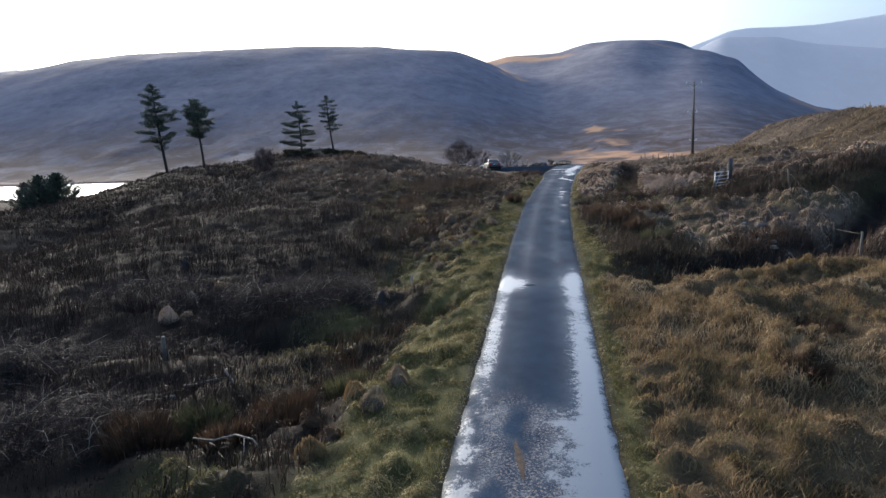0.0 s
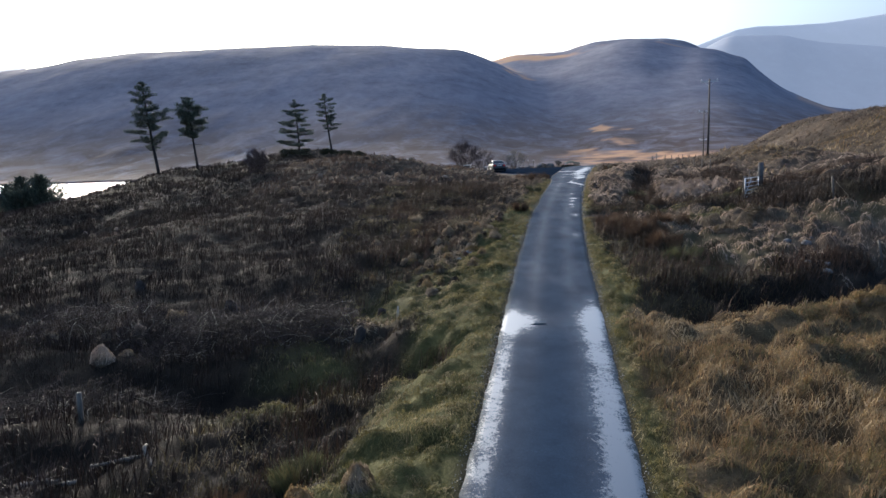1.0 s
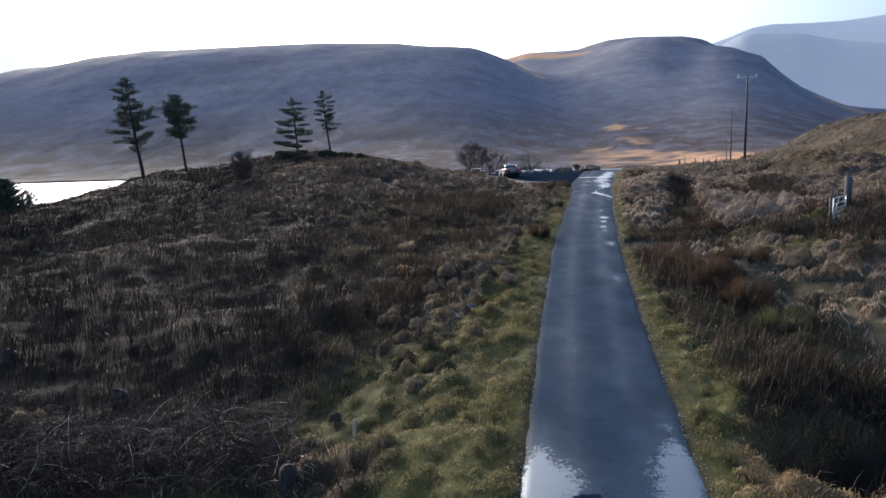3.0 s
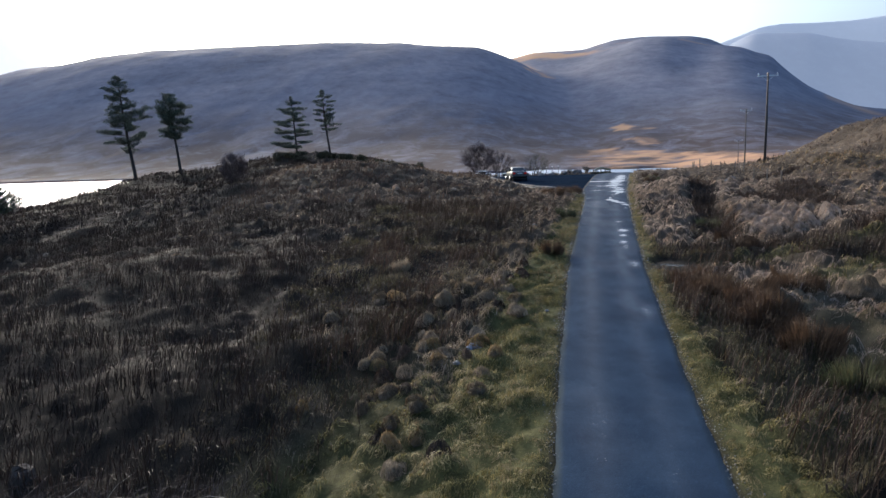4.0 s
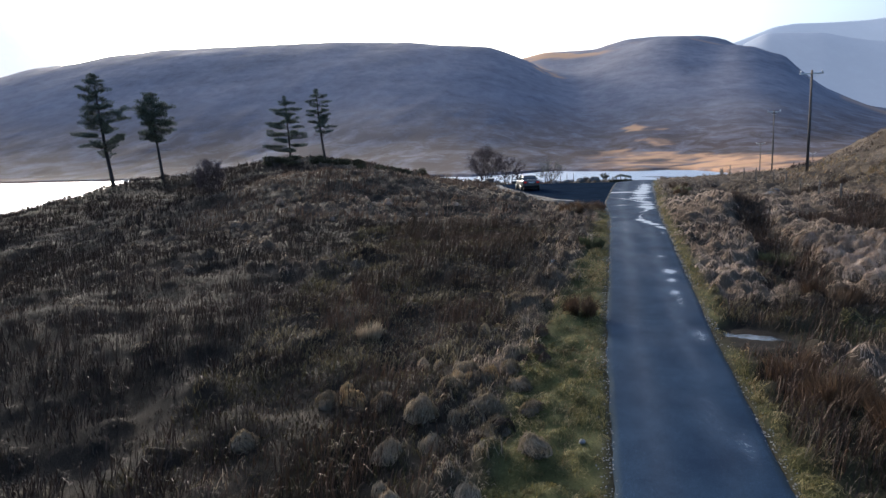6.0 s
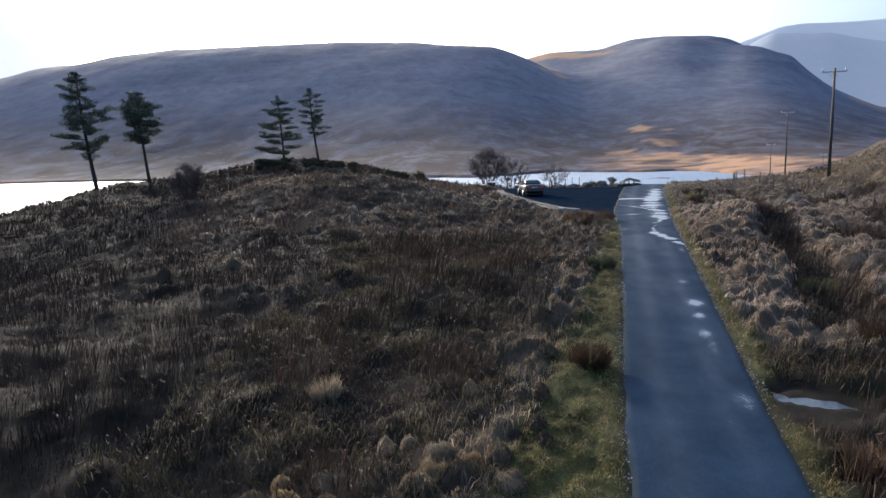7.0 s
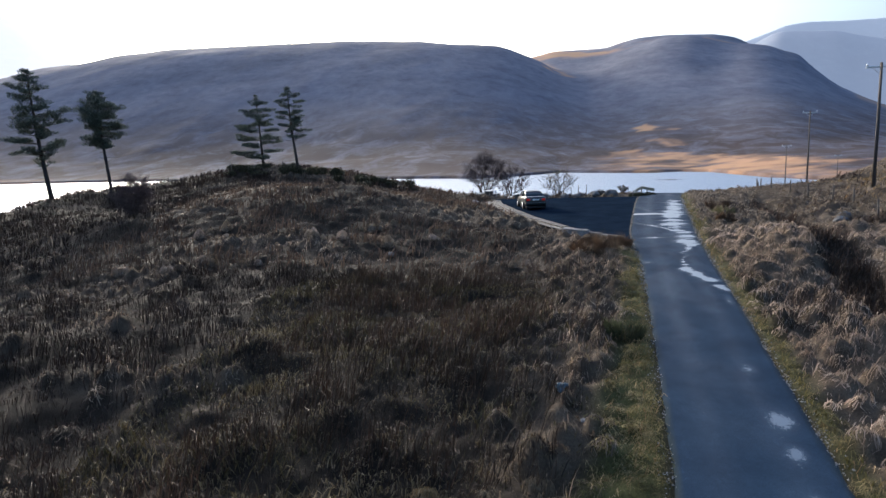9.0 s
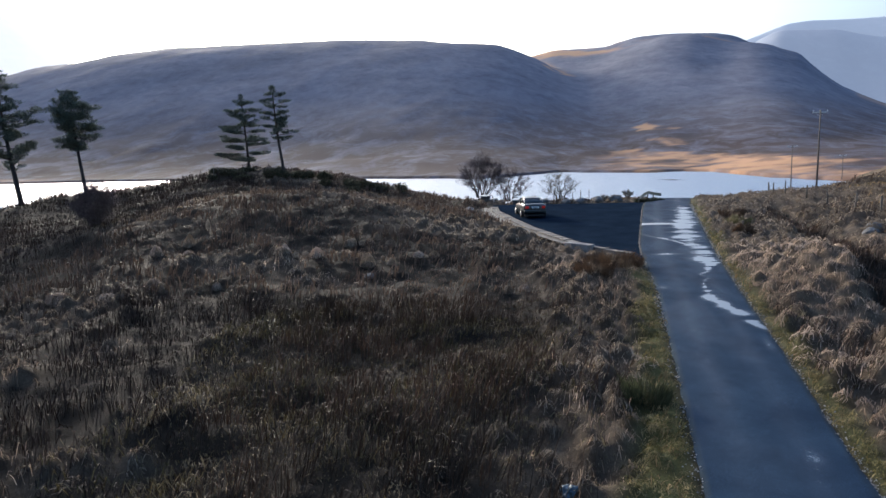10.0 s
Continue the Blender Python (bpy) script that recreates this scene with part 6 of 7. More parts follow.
post("stake", -1.9, 24.7, 0.5, 0.035, (0.03, 0), PALE_TWIG, "thin broken pale stake in the grass", "stake", "stakes")


# ---- the lay-by's edge ----
kerb = base("kerb", 0, 0, 0)
left_line = [(9.15, 71.2), (8.2, 72.4), (7.25, 73.7), (5.8, 77.6), (4.45, 81.8), (3.3, 86.5), (2.25, 91.5), (2.05, 95.5)]
run, rng_k = 0.0, random.Random(12)
lens = [0.0]
for p, q in zip(left_line, left_line[1:]):
    lens.append(lens[-1] + math.dist(p, q))


def along(s):
    return np.interp(s, lens, [p[0] for p in left_line]), np.interp(s, lens, [p[1] for p in left_line])


while run < lens[-1] - 0.9:
    ln = rng_k.uniform(0.8, 1.05)
    (ax, ay), (bx, by) = along(run), along(run + ln)
    bm = bmesh.new()
    wide = 0.18 + 0.15 * min(1, run / 14)
    box(bm, -ln / 2 + 0.012, ln / 2 - 0.012, -wide, wide, -0.2, 0.17 + rng_k.uniform(-0.015, 0.02))
    soft(bm, 0.025)
    k = part("kerb_stone", bm, CONCRETE, kerb)
    k.matrix_basis = pose((ax + bx) / 2, (ay + by) / 2, float(road_z((ay + by) / 2)), 0, 0, math.degrees(math.atan2(by - ay, bx - ax)) + rng_k.uniform(-1, 1))
    run += ln
tagged(kerb, "low pale concrete kerb along the lay-by's inner edge", "kerb")

GS, GW = np.meshgrid(np.arange(3.2, lens[-1] - 0.3, 0.4), np.linspace(0.2, 1.0, 5), indexing="ij")
PXs, PYs = np.interp(GS, lens, [p[0] for p in left_line]), np.interp(GS, lens, [p[1] for p in left_line])
gravel = sheet("gravel_strip", PXs - GW * (0.35 + 0.9 * np.clip(GS / 20, 0, 1)) * 0.92, PYs - GW * 0.38, road_z(PYs) + 0.05 + 0.05 * fbm(GS * 3, GW * 3, 5), CONCRETE)
tagged(gravel, "pale gravel strip behind the kerb", "gravel", kind="structure")


def stone(name, x, y, sx, sy, sz, mat, seed, label, category="stone", group="", sub=3):
    bm = bmesh.new()
    rock(bm, random.Random(seed), sx, sy, sz, 0.35, sub)
    ob = part(name, bm, mat, None, "", True)
    ob.location = (x, y, float(soil(np.array([x]), np.array([y]))[0]) + sz * 0.4)
    ob.rotation_euler = (0, 0, seed)
    return tagged(ob, label, category, group)


bm = bmesh.new()
box(bm, -0.75, 0.75, -0.28, 0.28, -0.15, 0.34)
soft(bm, 0.06)
slab = part("stone_slab", bm, STONE)
slab.matrix_basis = pose(6.75, 73.3, float(road_z(73.3)) + 0.02, 0, 3, -28)
tagged(slab, "long grey stone slab at the kerb's end", "stone")
for k, (sx, sy, s) in enumerate(((0.6, 92.2, 0.45), (0.1, 91.0, 0.5), (-0.3, 92.6, 0.4), (0.9, 93.6, 0.35), (1.2, 91.8, 0.3), (0.3, 90.1, 0.35))):
    stone("loose_stone", sx, sy, s, s * 0.8, s * 0.5, STONE, 500 + k, "loose grey stone heaped at the lay-by's corner", "stone", "stones heaped by the lay-by")
for k, (sx, sy, s) in enumerate(((11.85, 100.8, 0.62), (13.5, 100.7, 0.55), (10.2, 101.0, 0.5), (8.9, 101.3, 0.5), (6.9, 101.2, 0.45))):
    stone("boulder", sx, sy, s * 1.2, s * 0.85, s * 0.85, DARK_STONE, 520 + k, "dark rounded boulder edging the lay-by", "boulder", "boulders along the lay-by")
for k, (sx, sy, s) in enumerate(((0.15, 31.4, 0.1), (2.75, 34.75, 0.07), (3.9, 47.6, 0.12), (13.2, 26.9, 0.16), (13.5, 27.5, 0.14), (12.9, 27.6, 0.12), (14.1, 30.1, 0.2), (13.6, 30.6, 0.17), (14.6, 30.8, 0.16), (12.7, 31.5, 0.12), (24.2, 78.0, 0.5), (25.0, 79.3, 0.45), (-3.2, 66.0, 0.25))):
    stone("field_stone", sx, sy, s, s * 0.8, s * 0.6, DARK_STONE if k > 2 else STONE, 540 + k, "grey field stone half sunk in the grass", "stone", "field stones")

def crumpled(name, x, y, sx, sy, sz, colour, seed, label):
    """Wind-blown plastic lying in the grass."""
    m, nt, bs = material(name + "_film")
    shade = ramp(nt, [(0.35, tuple(v * 0.6 for v in colour)), (0.65, colour)])
    nt.links.new(texture(nt, 14, 4, 0.7), shade.inputs["Fac"])
    nt.links.new(shade.outputs["Color"], bs.inputs["Base Color"])
    bs.inputs["Roughness"].default_value = 0.42
    rng = random.Random(seed)
    bm = bmesh.new()
    rock(bm, rng, sx, sy, sz, 0.5, 3)
    for v in bm.verts:
        v.co *= 1 + 0.22 * abs(noise.noise(v.co * 16 + Vector((seed, 0, 0))))
    ob = part(name, bm, m, None, "", False)
    ob.location = (x, y, float(soil(np.array([x]), np.array([y]))[0]) + sz * 0.45)
    return tagged(ob, label, "plastic bag")


crumpled("plastic_bag", 3.6, 49.0, 0.14, 0.12, 0.13, (0.045, 0.095, 0.13), 9, "crumpled blue plastic bag caught on the verge")
crumpled("plastic_sheet", 0.58, 32.4, 0.2, 0.15, 0.09, (0.22, 0.25, 0.30), 10, "scrap of pale bluish plastic lying on the verge")

# broken pale edge between road and lay-by
edge = base("tarmac_edge", 0, 0, 0)
rng_e = random.Random(77)
ey = 71.6
while ey < 97.5:
    ln = rng_e.uniform(0.12, 0.3)
    ex = float(road_x(ey) - np.interp(ey, YT, ROAD_HALF))
    bm = bmesh.new()
    rock(bm, rng_e, rng_e.uniform(0.035, 0.07), ln * 0.5, 0.035, 0.4, 1)
    c = part("chipping", bm, CONCRETE, edge)
    c.location = (ex + rng_e.uniform(-0.03, 0.03), ey, float(road_z(ey)) + 0.0)
    ey += ln * rng_e.uniform(0.9, 1.7)
tagged(edge, "crumbled pale line of chippings where lay-by meets road", "road edge")


DULL_STEEL = surface("dull_steel", [(0.3, (0.16, 0.18, 0.17)), (0.7, (0.28, 0.3, 0.28))], 3, 40, 0.5, 0.1, 0.003, metal=0.6, contrast=0.2)


def guard_rail():
    rail = base("guard_rail", 15.3, 98.6, gz(15.3, 98.6))
    pts = [(0, 0), (0.7, 1.6), (1.5, 3.2), (2.3, 4.4), (3.1, 5.0)]
    bm = bmesh.new()
    prof = [(0.0, 0.42), (0.05, 0.46), (0.05, 0.53), (0.0, 0.57), (0.05, 0.61), (0.05, 0.68), (0.0, 0.72)]
    rows = []
    for i, (px, py) in enumerate(pts):
        j = min(i, len(pts) - 2)
        d = Vector((pts[j + 1][0] - pts[j][0], pts[j + 1][1] - pts[j][1], 0)).normalized()
        nrm = Vector((-d.y, d.x, 0))
        zz = float(soil(np.array([15.3 + px]), np.array([98.6 + py]))[0]) - gz(15.3, 98.6)
        zz = max(zz, -0.15) + 0.16 * math.sin(i / 4 * math.pi)
        rows.append([bm.verts.new(Vector((px, py, zz + z)) - nrm * o) for o, z in prof])
    for a, b in zip(rows, rows[1:]):
        for k in range(len(prof) - 1):
            bm.faces.new((a[k], a[k + 1], b[k + 1], b[k]))
    bmesh.ops.solidify(bm, geom=bm.faces[:], thickness=0.008)
    part("beam", bm, DULL_STEEL, rail, "corrugated dull steel beam", True)
    for px, py in pts[:4]:
        bm = bmesh.new()
        zz = float(soil(np.array([15.3 + px]), np.array([98.6 + py]))[0]) - gz(15.3, 98.6)
        box(bm, px - 0.12, px - 0.03, py - 0.04, py + 0.04, zz - 0.3, max(zz, -0.15) + 0.74)
        soft(bm, 0.008, 1)
        part("post", bm, TIMBER, rail)
    tagged(rail, "short curved galvanised crash barrier at the bend", "guard rail")


guard_rail()
for gx_, gy_, gr_ in ((16.3, 99.6, 0.7), (17.2, 100.9, 0.8), (15.5, 99.6, 0.5)):
    gorse(gx_, gy_, gr_, 0.38, int(gx_ * 10))


def picnic_table(x, y, turn):
    t = base("picnic_table", x, y, gz(x, y), turn)
    bm = bmesh.new()
    box(bm, -0.85, 0.85, -0.38, 0.38, 0.68, 0.77)
    soft(bm, 0.02)
    part("tabletop", bm, PICNIC, t, "white-painted concrete top")
    for s in (-0.5, 0.5):
        bm = bmesh.new()
        box(bm, s - 0.09, s + 0.09, -0.28, 0.28, -0.1, 0.68)
        soft(bm, 0.02)
        part("leg", bm, DARK_STONE, t)
    for s in (-1, 1):
        bm = bmesh.new()
        box(bm, -0.8, 0.8, s * 0.85 - 0.16, s * 0.85 + 0.16, 0.40, 0.48)
        soft(bm, 0.015)
        b = part("bench", bm, PICNIC, t, "white-painted concrete bench")
        for e in (-0.5, 0.5):
            bm = bmesh.new()
            box(bm, e - 0.08, e + 0.08, s * 0.85 - 0.12, s * 0.85 + 0.12, -0.1, 0.40)
            soft(bm, 0.015)
            part("leg", bm, DARK_STONE, b)
    tagged(t, "concrete picnic table with two benches by the lake", "picnic table", "picnic tables")
    return t


picnic = picnic_table(4.2, 101.4, 84)
copy_thing(picnic, pose(1.2, 102.6, gz(1.2, 102.6), 0, 0, 70))


isle = base("islet", 73.3, 311.6, LAKE_Z - 0.2)
bm = bmesh.new()
rock(bm, random.Random(5), 3.4, 5.0, 0.28, 0.5, 3)
part("rock", bm, DARK_STONE, isle, "", True)
g = np.random.default_rng(7)
a, q = g.uniform(0, 6.28, 700), np.sqrt(g.uniform(0, 1, 700))
reed = blades("reeds", np.stack([5.2 * q * np.cos(a), 8.0 * q * np.sin(a), np.full(700, 0.05)], 1), g.uniform(0.2, 0.5, 700), np.full(700, 0.05), g.normal(size=(700, 2)) * 0.3, g.uniform(0, 0.5, 700), FAR_HEATH, 8)
reed.parent = isle
reed["kind"] = "stuff"
tagged(isle, "low dark rocky islet with reeds in the lake", "islet")


# ---- fallen wood and water on the moor ----
def fallen_branch(x, y, turn):
    z = gz(x, y)
    br = base("fallen_branch", x, y, z, turn)
    bm = bmesh.new()
    tube(bm, [(-1.05, 0.0, 0.22), (-0.6, 0.08, 0.2), (-0.1, 0.2, 0.34), (0.4, 0.1, 0.36), (0.95, -0.12, 0.2)], [0.012, 0.02, 0.022, 0.018, 0.008], 7)
    part("bough", bm, PALE_TWIG, br, "", True)
    bm = bmesh.new()
    tube(bm, [(0.15, 0.16, 0.35), (0.35, -0.1, 0.2), (0.42, -0.3, 0.02)], [0.014, 0.01, 0.006], 6)
    part("side_branch", bm, PALE_TWIG, br, "", True)
    tagged(br, "pale barkless branch fallen among rushes", "branch")


fallen_branch(-4.6, 12.0, -22)


def timber(name, x, y, length, r, turn, tilt, mat, label, lift=0.1):
    bm = bmesh.new()
    way = random.Random(int(length * 100 + turn))
    knots = [(length * (q / 6 - 0.5), way.uniform(-0.03, 0.03), way.uniform(-0.025, 0.025)) for q in range(7)]
    tube(bm, knots, [r * way.uniform(0.45, 0.75) for q in range(7)], 7)
    ob = part(name, bm, mat, None, "", True)
    ob.matrix_basis = pose(x, y, gz(x, y) + lift, 0, tilt, turn)
    return tagged(ob, label, "log", "fallen timber")


timber("log", -7.9, 16.1, 0.55, 0.09, 6, 0, PALE_TWIG, "short bleached log lying in the grass")
timber("log", -8.3, 16.0, 0.9, 0.085, 4, -3, TIMBER, "grey weathered log in dead bracken", 0.14)
timber("log", -7.0, 16.6, 1.1, 0.075, 8, -6, TIMBER, "grey weathered log propped on another", 0.16)
timber("log", -6.2, 16.3, 0.8, 0.06, -58, 14, TIMBER, "split grey log leaning on the pile", 0.16)


def stump(x, y, r, h, seed):
    rng = random.Random(seed)
    bm = bmesh.new()
    tube(bm, [(0, 0, -0.2), (0, 0, 0.05), (0.02, 0, h * 0.5), (0.03, 0.01, h * 0.85), (0.05, 0.0, h), (0.04, 0.03, h * 0.97)], [r * 1.5, r * 1.2, r, r * 0.9, r * 0.5, r * 0.12], 11)
    for v in bm.verts:
        v.co += Vector((rng.uniform(-1, 1), rng.uniform(-1, 1), rng.uniform(-1, 1) * 1.5)) * r * 0.12
    ob = part("tree_stump", bm, BARK)
    ob.location = (x, y, gz(x, y) - 0.05)
    return tagged(ob, "dark rotten tree stump among moss", "tree stump", "tree stumps")


stump(-2.95, 23.4, 0.17, 0.5, 1)
stump(-2.6, 26.0, 0.14, 0.3, 2)
stump(-8.4, 27.3, 0.2, 0.35, 3)
stump(-12.9, 29.5, 0.2, 0.4, 4)


def puddle(x, y, rx, ry, lift, seed, label, turn=0.0):
    rng = random.Random(seed)
    bm = bmesh.new()
    ring = []
    for k in range(28):
        a = 2 * math.pi * k / 28
        w = 1 + 0.22 * math.sin(2 * a + seed) + 0.14 * math.sin(5 * a + 2 * seed)
        ring.append(bm.verts.new((rx * w * math.cos(a), ry * w * math.sin(a), 0)))
    bm.faces.new(ring)
    ob = part("puddle", bm, PUDDLE)
    ob.location = (x, y, lift)
    ob.rotation_euler = (0, 0, radians(turn))
    return tagged(ob, label, "puddle", kind="structure")


def low(x, y, r):
    """Level of standing water in a hollow."""
    a = np.linspace(0, 6.28, 12)
    return float(soil(x + r * np.cos(a), y + r * np.sin(a)).mean()) - 0.005


puddle(7.95, 40.5, 0.75, 0.7, 1.892, 21, "broken sheet of rainwater in the muddy field entrance")
puddle(9.1, 24.0, 0.5, 0.2, low(9.1, 23.9, 0.1) + 0.03, 6, "dark stream water in the gully")
puddle(13.2, 25.3, 0.9, 0.35, low(13.2, 25.3, 0.2), 3, "dark stream water pooled in the gully")
puddle(-2.2, 20.5, 1.45, 0.34, low(-2.3, 20.6, 0.15) + 0.16, 4, "dark stream water under the bank", 14)
puddle(11.2, 15.4, 0.16, 0.3, low(11.2, 15.4, 0.1), 5, "glint of water between moor grass")


def patch(name, x, y, rx, ry, mat, seed, label):
    """A thin irregular mark lying on the road."""
    bm = bmesh.new()
    rng = random.Random(seed)
    mid = bm.verts.new((x, y, float(road_z(y)) + 0.040))
    ring = []
    for k in range(22):
        a = 2 * math.pi * k / 22
        w = rng.uniform(0.7, 1.15)
        px, py = x + rx * w * math.cos(a), y + ry * w * math.sin(a)
        q = (px - float(road_x(py))) / float(np.interp(py, YT, ROAD_HALF))
        ring.append(bm.verts.new((px, py, float(road_z(py)) + 0.035 * (1 - q * q) + 0.005)))
    for k in range(22):
        bm.faces.new((mid, ring[k], ring[(k + 1) % 22]))
    return tagged(part(name, bm, mat), label, "road mark", kind="structure")


LEAF_MUD = surface("leaf_mud", [(0.35, (0.03, 0.021, 0.015)), (0.65, (0.075, 0.05, 0.034))], 9, 60, 0.9, 0.6, 0.02)
patch("pothole", 2.35, 21.3, 0.24, 0.09, NEW_TARMAC, 3, "dark shallow pothole in the tarmac")
patch("mud_mark", 0.9, 10.1, 0.08, 0.6, LEAF_MUD, 4, "narrow rust-brown smear of mud and dead leaves on the tarmac")

# ---- the car in the lay-by ----
def car(x, y, turn):
    paint, nt, bs = material("dark_car_paint")
    bs.inputs["Base Color"].default_value = (0.010, 0.016, 0.018, 1)
    bs.inputs["Roughness"].default_value, bs.inputs["Metallic"].default_value = 0.3, 0.0
    bs.inputs["Coat Weight"].default_value = 0.4
    glass, nt, bs = material("dark_car_glass")
    bs.inputs["Base Color"].default_value = (0.02, 0.03, 0.035, 1)
    bs.inputs["Roughness"].default_value = 0.05
    rubber = surface("tyre_rubber", [(0.3, (0.012, 0.012, 0.012)), (0.7, (0.03, 0.03, 0.03))], 6, 60, 0.8, 0.2, 0.003)
    alloy = surface("alloy_wheel", [(0.3, (0.4, 0.4, 0.41)), (0.7, (0.55, 0.55, 0.56))], 5, 40, 0.35, 0, metal=0.8, contrast=0.1)
    lamp, nt, bs = material("tail_lamp")
    bs.inputs["Base Color"].default_value = (0.28, 0.012, 0.01, 1)
    bs.inputs["Roughness"].default_value = 0.15
    bs.inputs["Emission Color"].default_value = (1, 0.05, 0.03, 1)
    bs.inputs["Emission Strength"].default_value = 0.05
    plate = surface("plate_white", [(0.3, (0.6, 0.6, 0.58)), (0.7, (0.72, 0.72, 0.7))], 4, 40, 0.4, 0, contrast=0.05)
    dark = surface("dark_trim", [(0.3, (0.01, 0.01, 0.01)), (0.7, (0.02, 0.02, 0.02))], 4, 40, 0.6, 0)
    c = base("car", x, y, float(road_z(y)) - 0.025, turn)

    def loft(rows, close=True):
        bm = bmesh.new()
        rings = [[bm.verts.new(v) for v in r] for r in rows]
        n = len(rings[0])
        for a, b in zip(rings, rings[1:]):
            for k in range(n if close else n - 1):
                bm.faces.new((a[k], a[(k + 1) % n], b[(k + 1) % n], b[k]))
        if close:
            bm.faces.new(rings[0][::-1])
            bm.faces.new(rings[-1])
        bmesh.ops.recalc_face_normals(bm, faces=bm.faces[:])
        return bm

    def ring(yy, w, zb, zm, zt, crown):
        half = [(0, zb), (w * 0.88, zb), (w * 0.97, zb + 0.09), (w, zm), (w * 0.985, zt - 0.10), (w * 0.94, zt - 0.02), (w * 0.80, zt + crown * 0.5), (w * 0.4, zt + crown)]
        pts = [(px, yy, pz) for px, pz in half] + [(0, yy, zt + crown)] + [(-px, yy, pz) for px, pz in half[:0:-1]]
        return pts

    bm = loft([ring(-2.26, 0.70, 0.44, 0.60, 0.78, 0.02), ring(-2.22, 0.80, 0.34, 0.62, 0.97, 0.03), ring(-2.05, 0.86, 0.28, 0.62, 1.03, 0.03), ring(-1.5, 0.89, 0.22, 0.60, 1.03, 0.03),
               ring(-0.6, 0.90, 0.2, 0.58, 0.98, 0.02), ring(0.8, 0.90, 0.2, 0.58, 0.96, 0.02), ring(1.5, 0.88, 0.22, 0.56, 0.88, 0.05), ring(1.95, 0.83, 0.25, 0.54, 0.80, 0.05), ring(2.2, 0.74, 0.32, 0.52, 0.68, 0.03), ring(2.28, 0.6, 0.38, 0.5, 0.6, 0.02)])
    part("body", bm, paint, c, "glossy near-black saloon body", True)

    def cabin(yy, wb, wt, top):
        return [(-wb, yy, 0.97), (-wt - (wb - wt) * 0.35, yy, 0.97 + (top - 0.97) * 0.65), (-wt, yy, top - 0.03), (-wt * 0.8, yy, top), (0, yy, top + 0.02), (wt * 0.8, yy, top), (wt, yy, top - 0.03), (wt + (wb - wt) * 0.35, yy, 0.97 + (top - 0.97) * 0.65), (wb, yy, 0.97)]

    shell = [cabin(-1.72, 0.74, 0.66, 1.06), cabin(-1.15, 0.78, 0.62, 1.38), cabin(-0.7, 0.80, 0.61, 1.45), cabin(0.0, 0.80, 0.62, 1.46), cabin(0.45, 0.80, 0.62, 1.40), cabin(1.15, 0.78, 0.68, 1.02)]
    part("windows", loft(shell), glass, c, "dark tinted glass", True)
    roof = [[(px, py, pz + 0.006) for px, py, pz in r[2:7]] for r in (cabin(-1.18, 0.78, 0.635, 1.375), cabin(-0.7, 0.80, 0.625, 1.455), cabin(0.0, 0.80, 0.635, 1.465), cabin(0.42, 0.80, 0.635, 1.41))]
    bm = loft(roof, False)
    bmesh.ops.solidify(bm, geom=bm.faces[:], thickness=0.012)
    part("roof", bm, paint, c, "", True)
    for s in (-1, 1):
        for ya, yb in (((-1.18, 0.64, 1.36), (-1.75, 0.755, 1.02)), ((-0.25, 0.63, 1.45), (-0.3, 0.815, 0.97)), ((0.45, 0.635, 1.39), (1.17, 0.79, 0.98))):
            bm = bmesh.new()
            tube(bm, [(s * ya[1], ya[0], ya[2]), (s * (ya[1] + yb[1]) / 2 + s * 0.015, (ya[0] + yb[0]) / 2, (ya[2] + yb[2]) / 2), (s * yb[1], yb[0], yb[2])], [0.035, 0.035, 0.04], 6)
            part("pillar", bm, paint, c, "", True)
        bm = bmesh.new()
        box(bm, s * 0.62 - 0.14, s * 0.62 + 0.14, -2.275, -2.12, 0.72, 0.90)
        soft(bm, 0.04, 3)
        part("tail_light", bm, lamp, c, "red lit tail light", True)
        bm = bmesh.new()
        box(bm, s * 1.0 - 0.1, s * 1.0 + 0.1, 0.62, 0.74, 0.98, 1.12)
        soft(bm, 0.03, 2)
        part("wing_mirror", bm, paint, c, "", True)
        for yy in (-1.32, 1.36):
            bm = bmesh.new()
            tube(bm, [(s * 0.885 - 0.1, yy, 0.31), (s * 0.885 - 0.08, yy, 0.31), (s * 0.885 + 0.05 * s, yy, 0.31), (s * 0.885 + 0.07 * s, yy, 0.31)] if s > 0 else
                 [(-0.955, yy, 0.31), (-0.935, yy, 0.31), (-0.805, yy, 0.31), (-0.785, yy, 0.31)], [0.28, 0.315, 0.315, 0.28], 24)
            tyre = part("wheel", bm, rubber, c, "", True)
            bm = bmesh.new()
            tube(bm, [(s * 0.94, yy, 0.31), (s * 0.965, yy, 0.31)], [0.2, 0.185], 20)
            part("rim", bm, alloy, tyre, "silver alloy rim", True)
    bm = bmesh.new()
    box(bm, -0.82, 0.82, -2.33, -2.1, 0.40, 0.60)
    soft(bm, 0.05, 3)
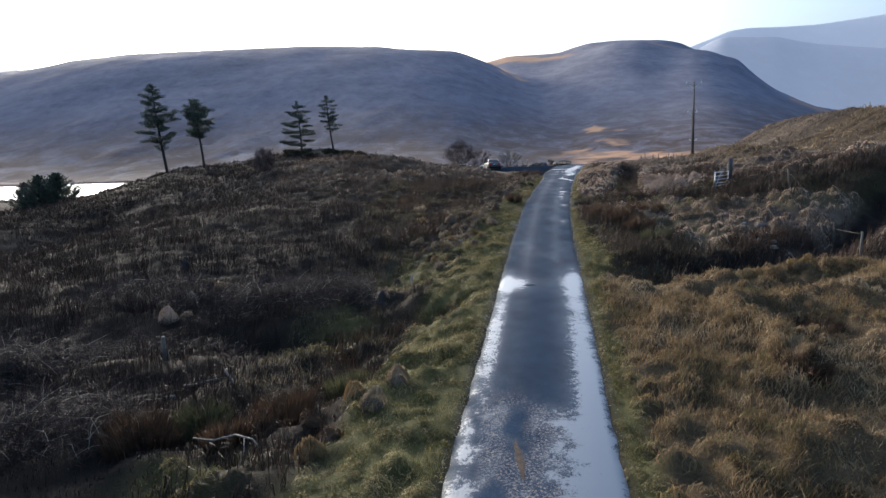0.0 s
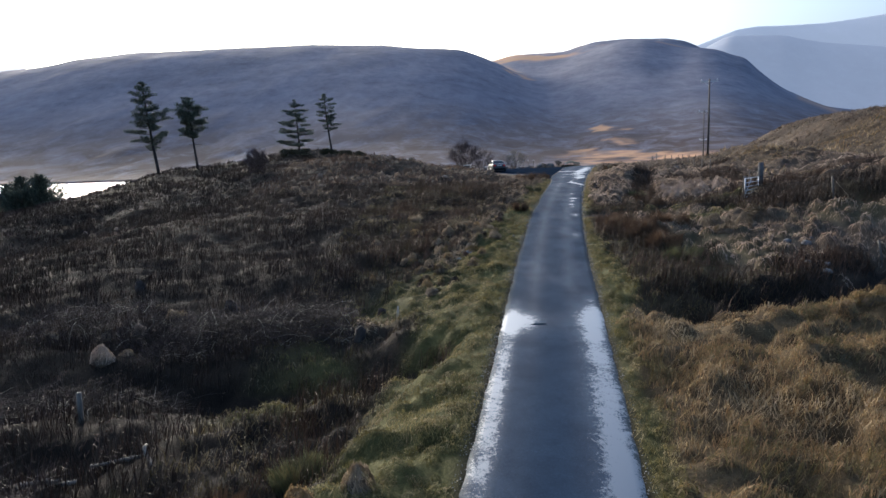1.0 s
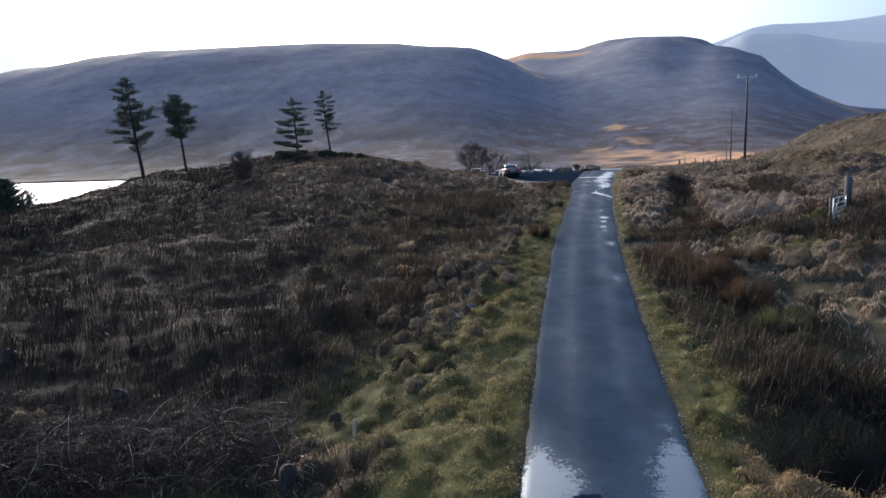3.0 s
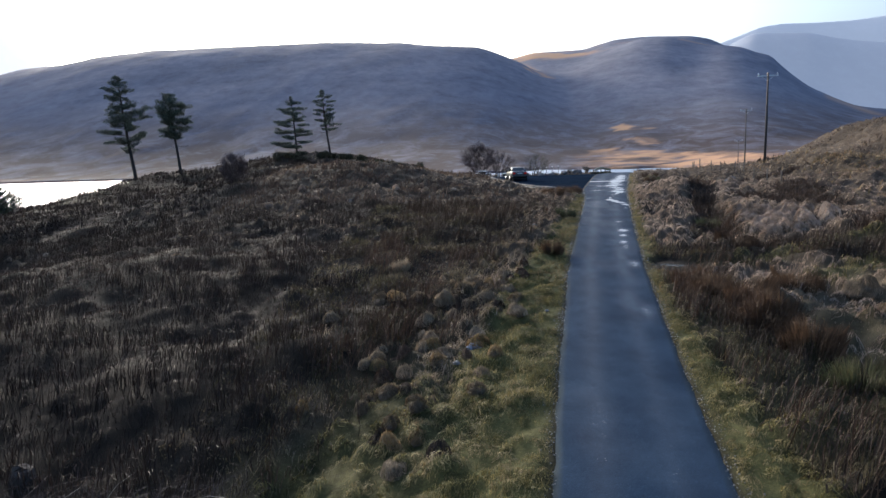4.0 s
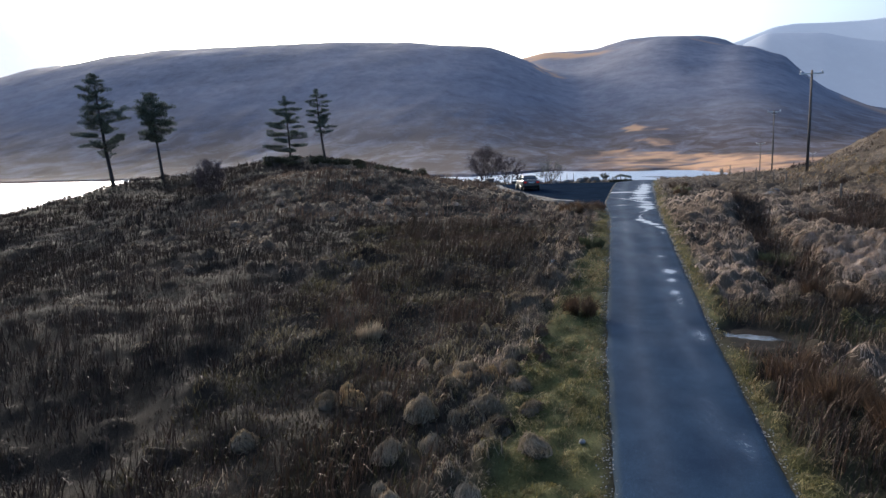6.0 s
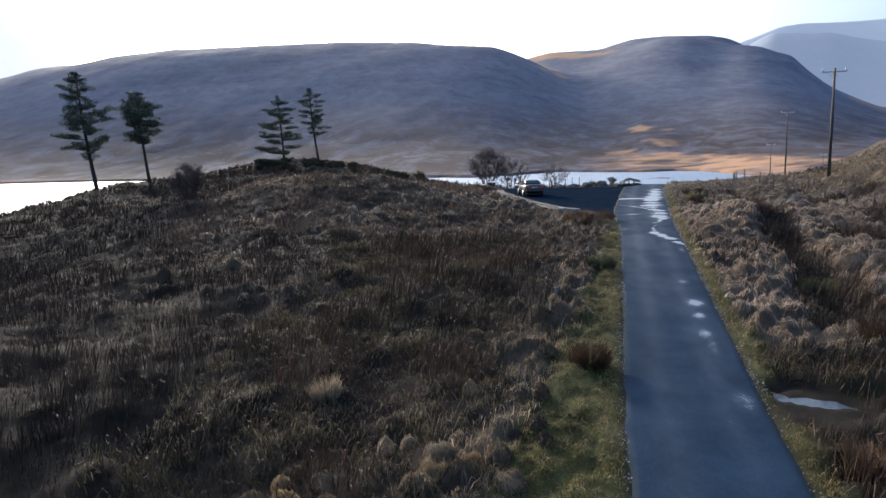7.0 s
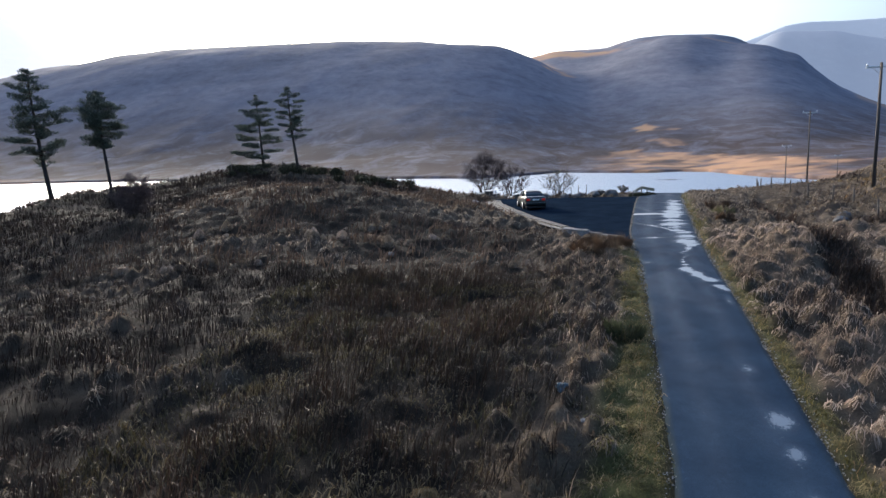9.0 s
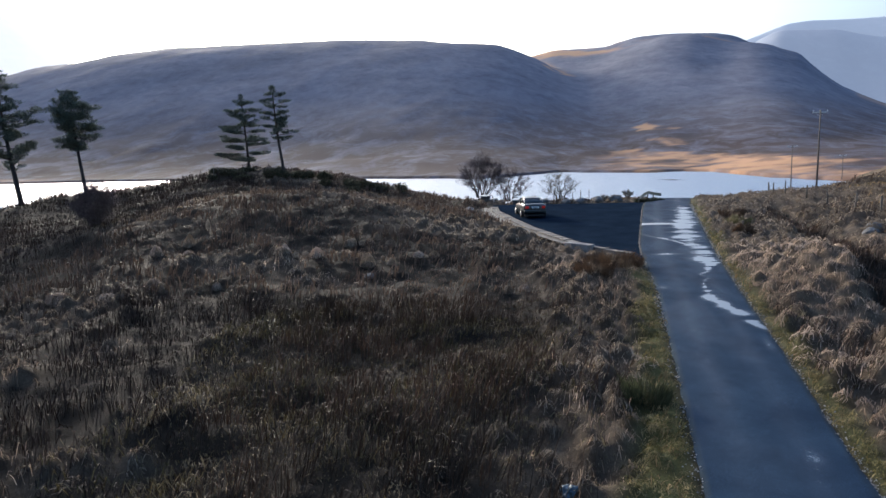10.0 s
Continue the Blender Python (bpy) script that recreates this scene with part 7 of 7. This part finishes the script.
    part("bumper", bm, paint, c, "", True)
    bm = bmesh.new()
    box(bm, -0.26, 0.26, -2.285, -2.22, 0.74, 0.85)
    soft(bm, 0.008, 1)
    p = part("number_plate", bm, plate, c, "white plate with plain dark bars")
    for k in range(5):
        bm = bmesh.new()
        box(bm, -0.19 + k * 0.085, -0.14 + k * 0.085, -2.289, -2.280, 0.765, 0.825)
        part("bar", bm, dark, p)
    bm = bmesh.new()
    box(bm, -0.78, 0.78, -2.2, 2.1, 0.14, 0.26)
    part("underside", bm, dark, c)
    tagged(c, "near-black four-door saloon with tail lights lit on the lay-by", "car")


car(4.95, 89.6, 7)


# ---- crumbled stone and mud along the tarmac's edges ----
g = np.random.default_rng(99)
n = 9000
yy = g.uniform(7, 96, n)
sgn = np.where(g.random(n) < 0.5, -1, 1)
xx = road_x(yy) + sgn * (np.interp(yy, YT, ROAD_HALF) + g.normal(0.04, 0.10, n))
keep = ~((sgn < 0) & (yy > 70)) & (fbm(yy * 0.6, sgn * 9.0, 17) > g.uniform(0.15, 0.65, n))
xx, yy = xx[keep], yy[keep]
n = len(xx)
r = g.uniform(0.005, 0.02, n) * (1 + yy / 60)
zz = np.maximum(ground_z(xx, yy), road_z(yy) - 0.02)
tet = np.array([(1, 0, -0.2), (-0.5, 0.87, -0.2), (-0.5, -0.87, -0.2), (0.1, 0.0, 0.8)])
a = g.uniform(0, 6.28, n)
rot = np.stack([np.stack([np.cos(a), -np.sin(a)], -1), np.stack([np.sin(a), np.cos(a)], -1)], 1)
xy = np.einsum("nij,kj->nki", rot, tet[:, :2]) * r[:, None, None]
v = np.concatenate([xy + np.stack([xx, yy], 1)[:, None, :], (zz[:, None] + tet[None, :, 2] * r[:, None])[..., None]], -1).reshape(-1, 3)
k = np.arange(n)[:, None] * 4
grit = array_mesh("road_grit", v, None, np.concatenate([k + np.array(t) for t in ((0, 1, 3), (1, 2, 3), (2, 0, 3))]), STONE)
tagged(grit, "pale grit and crumbled stone along the road's edges", "gravel", kind="stuff")
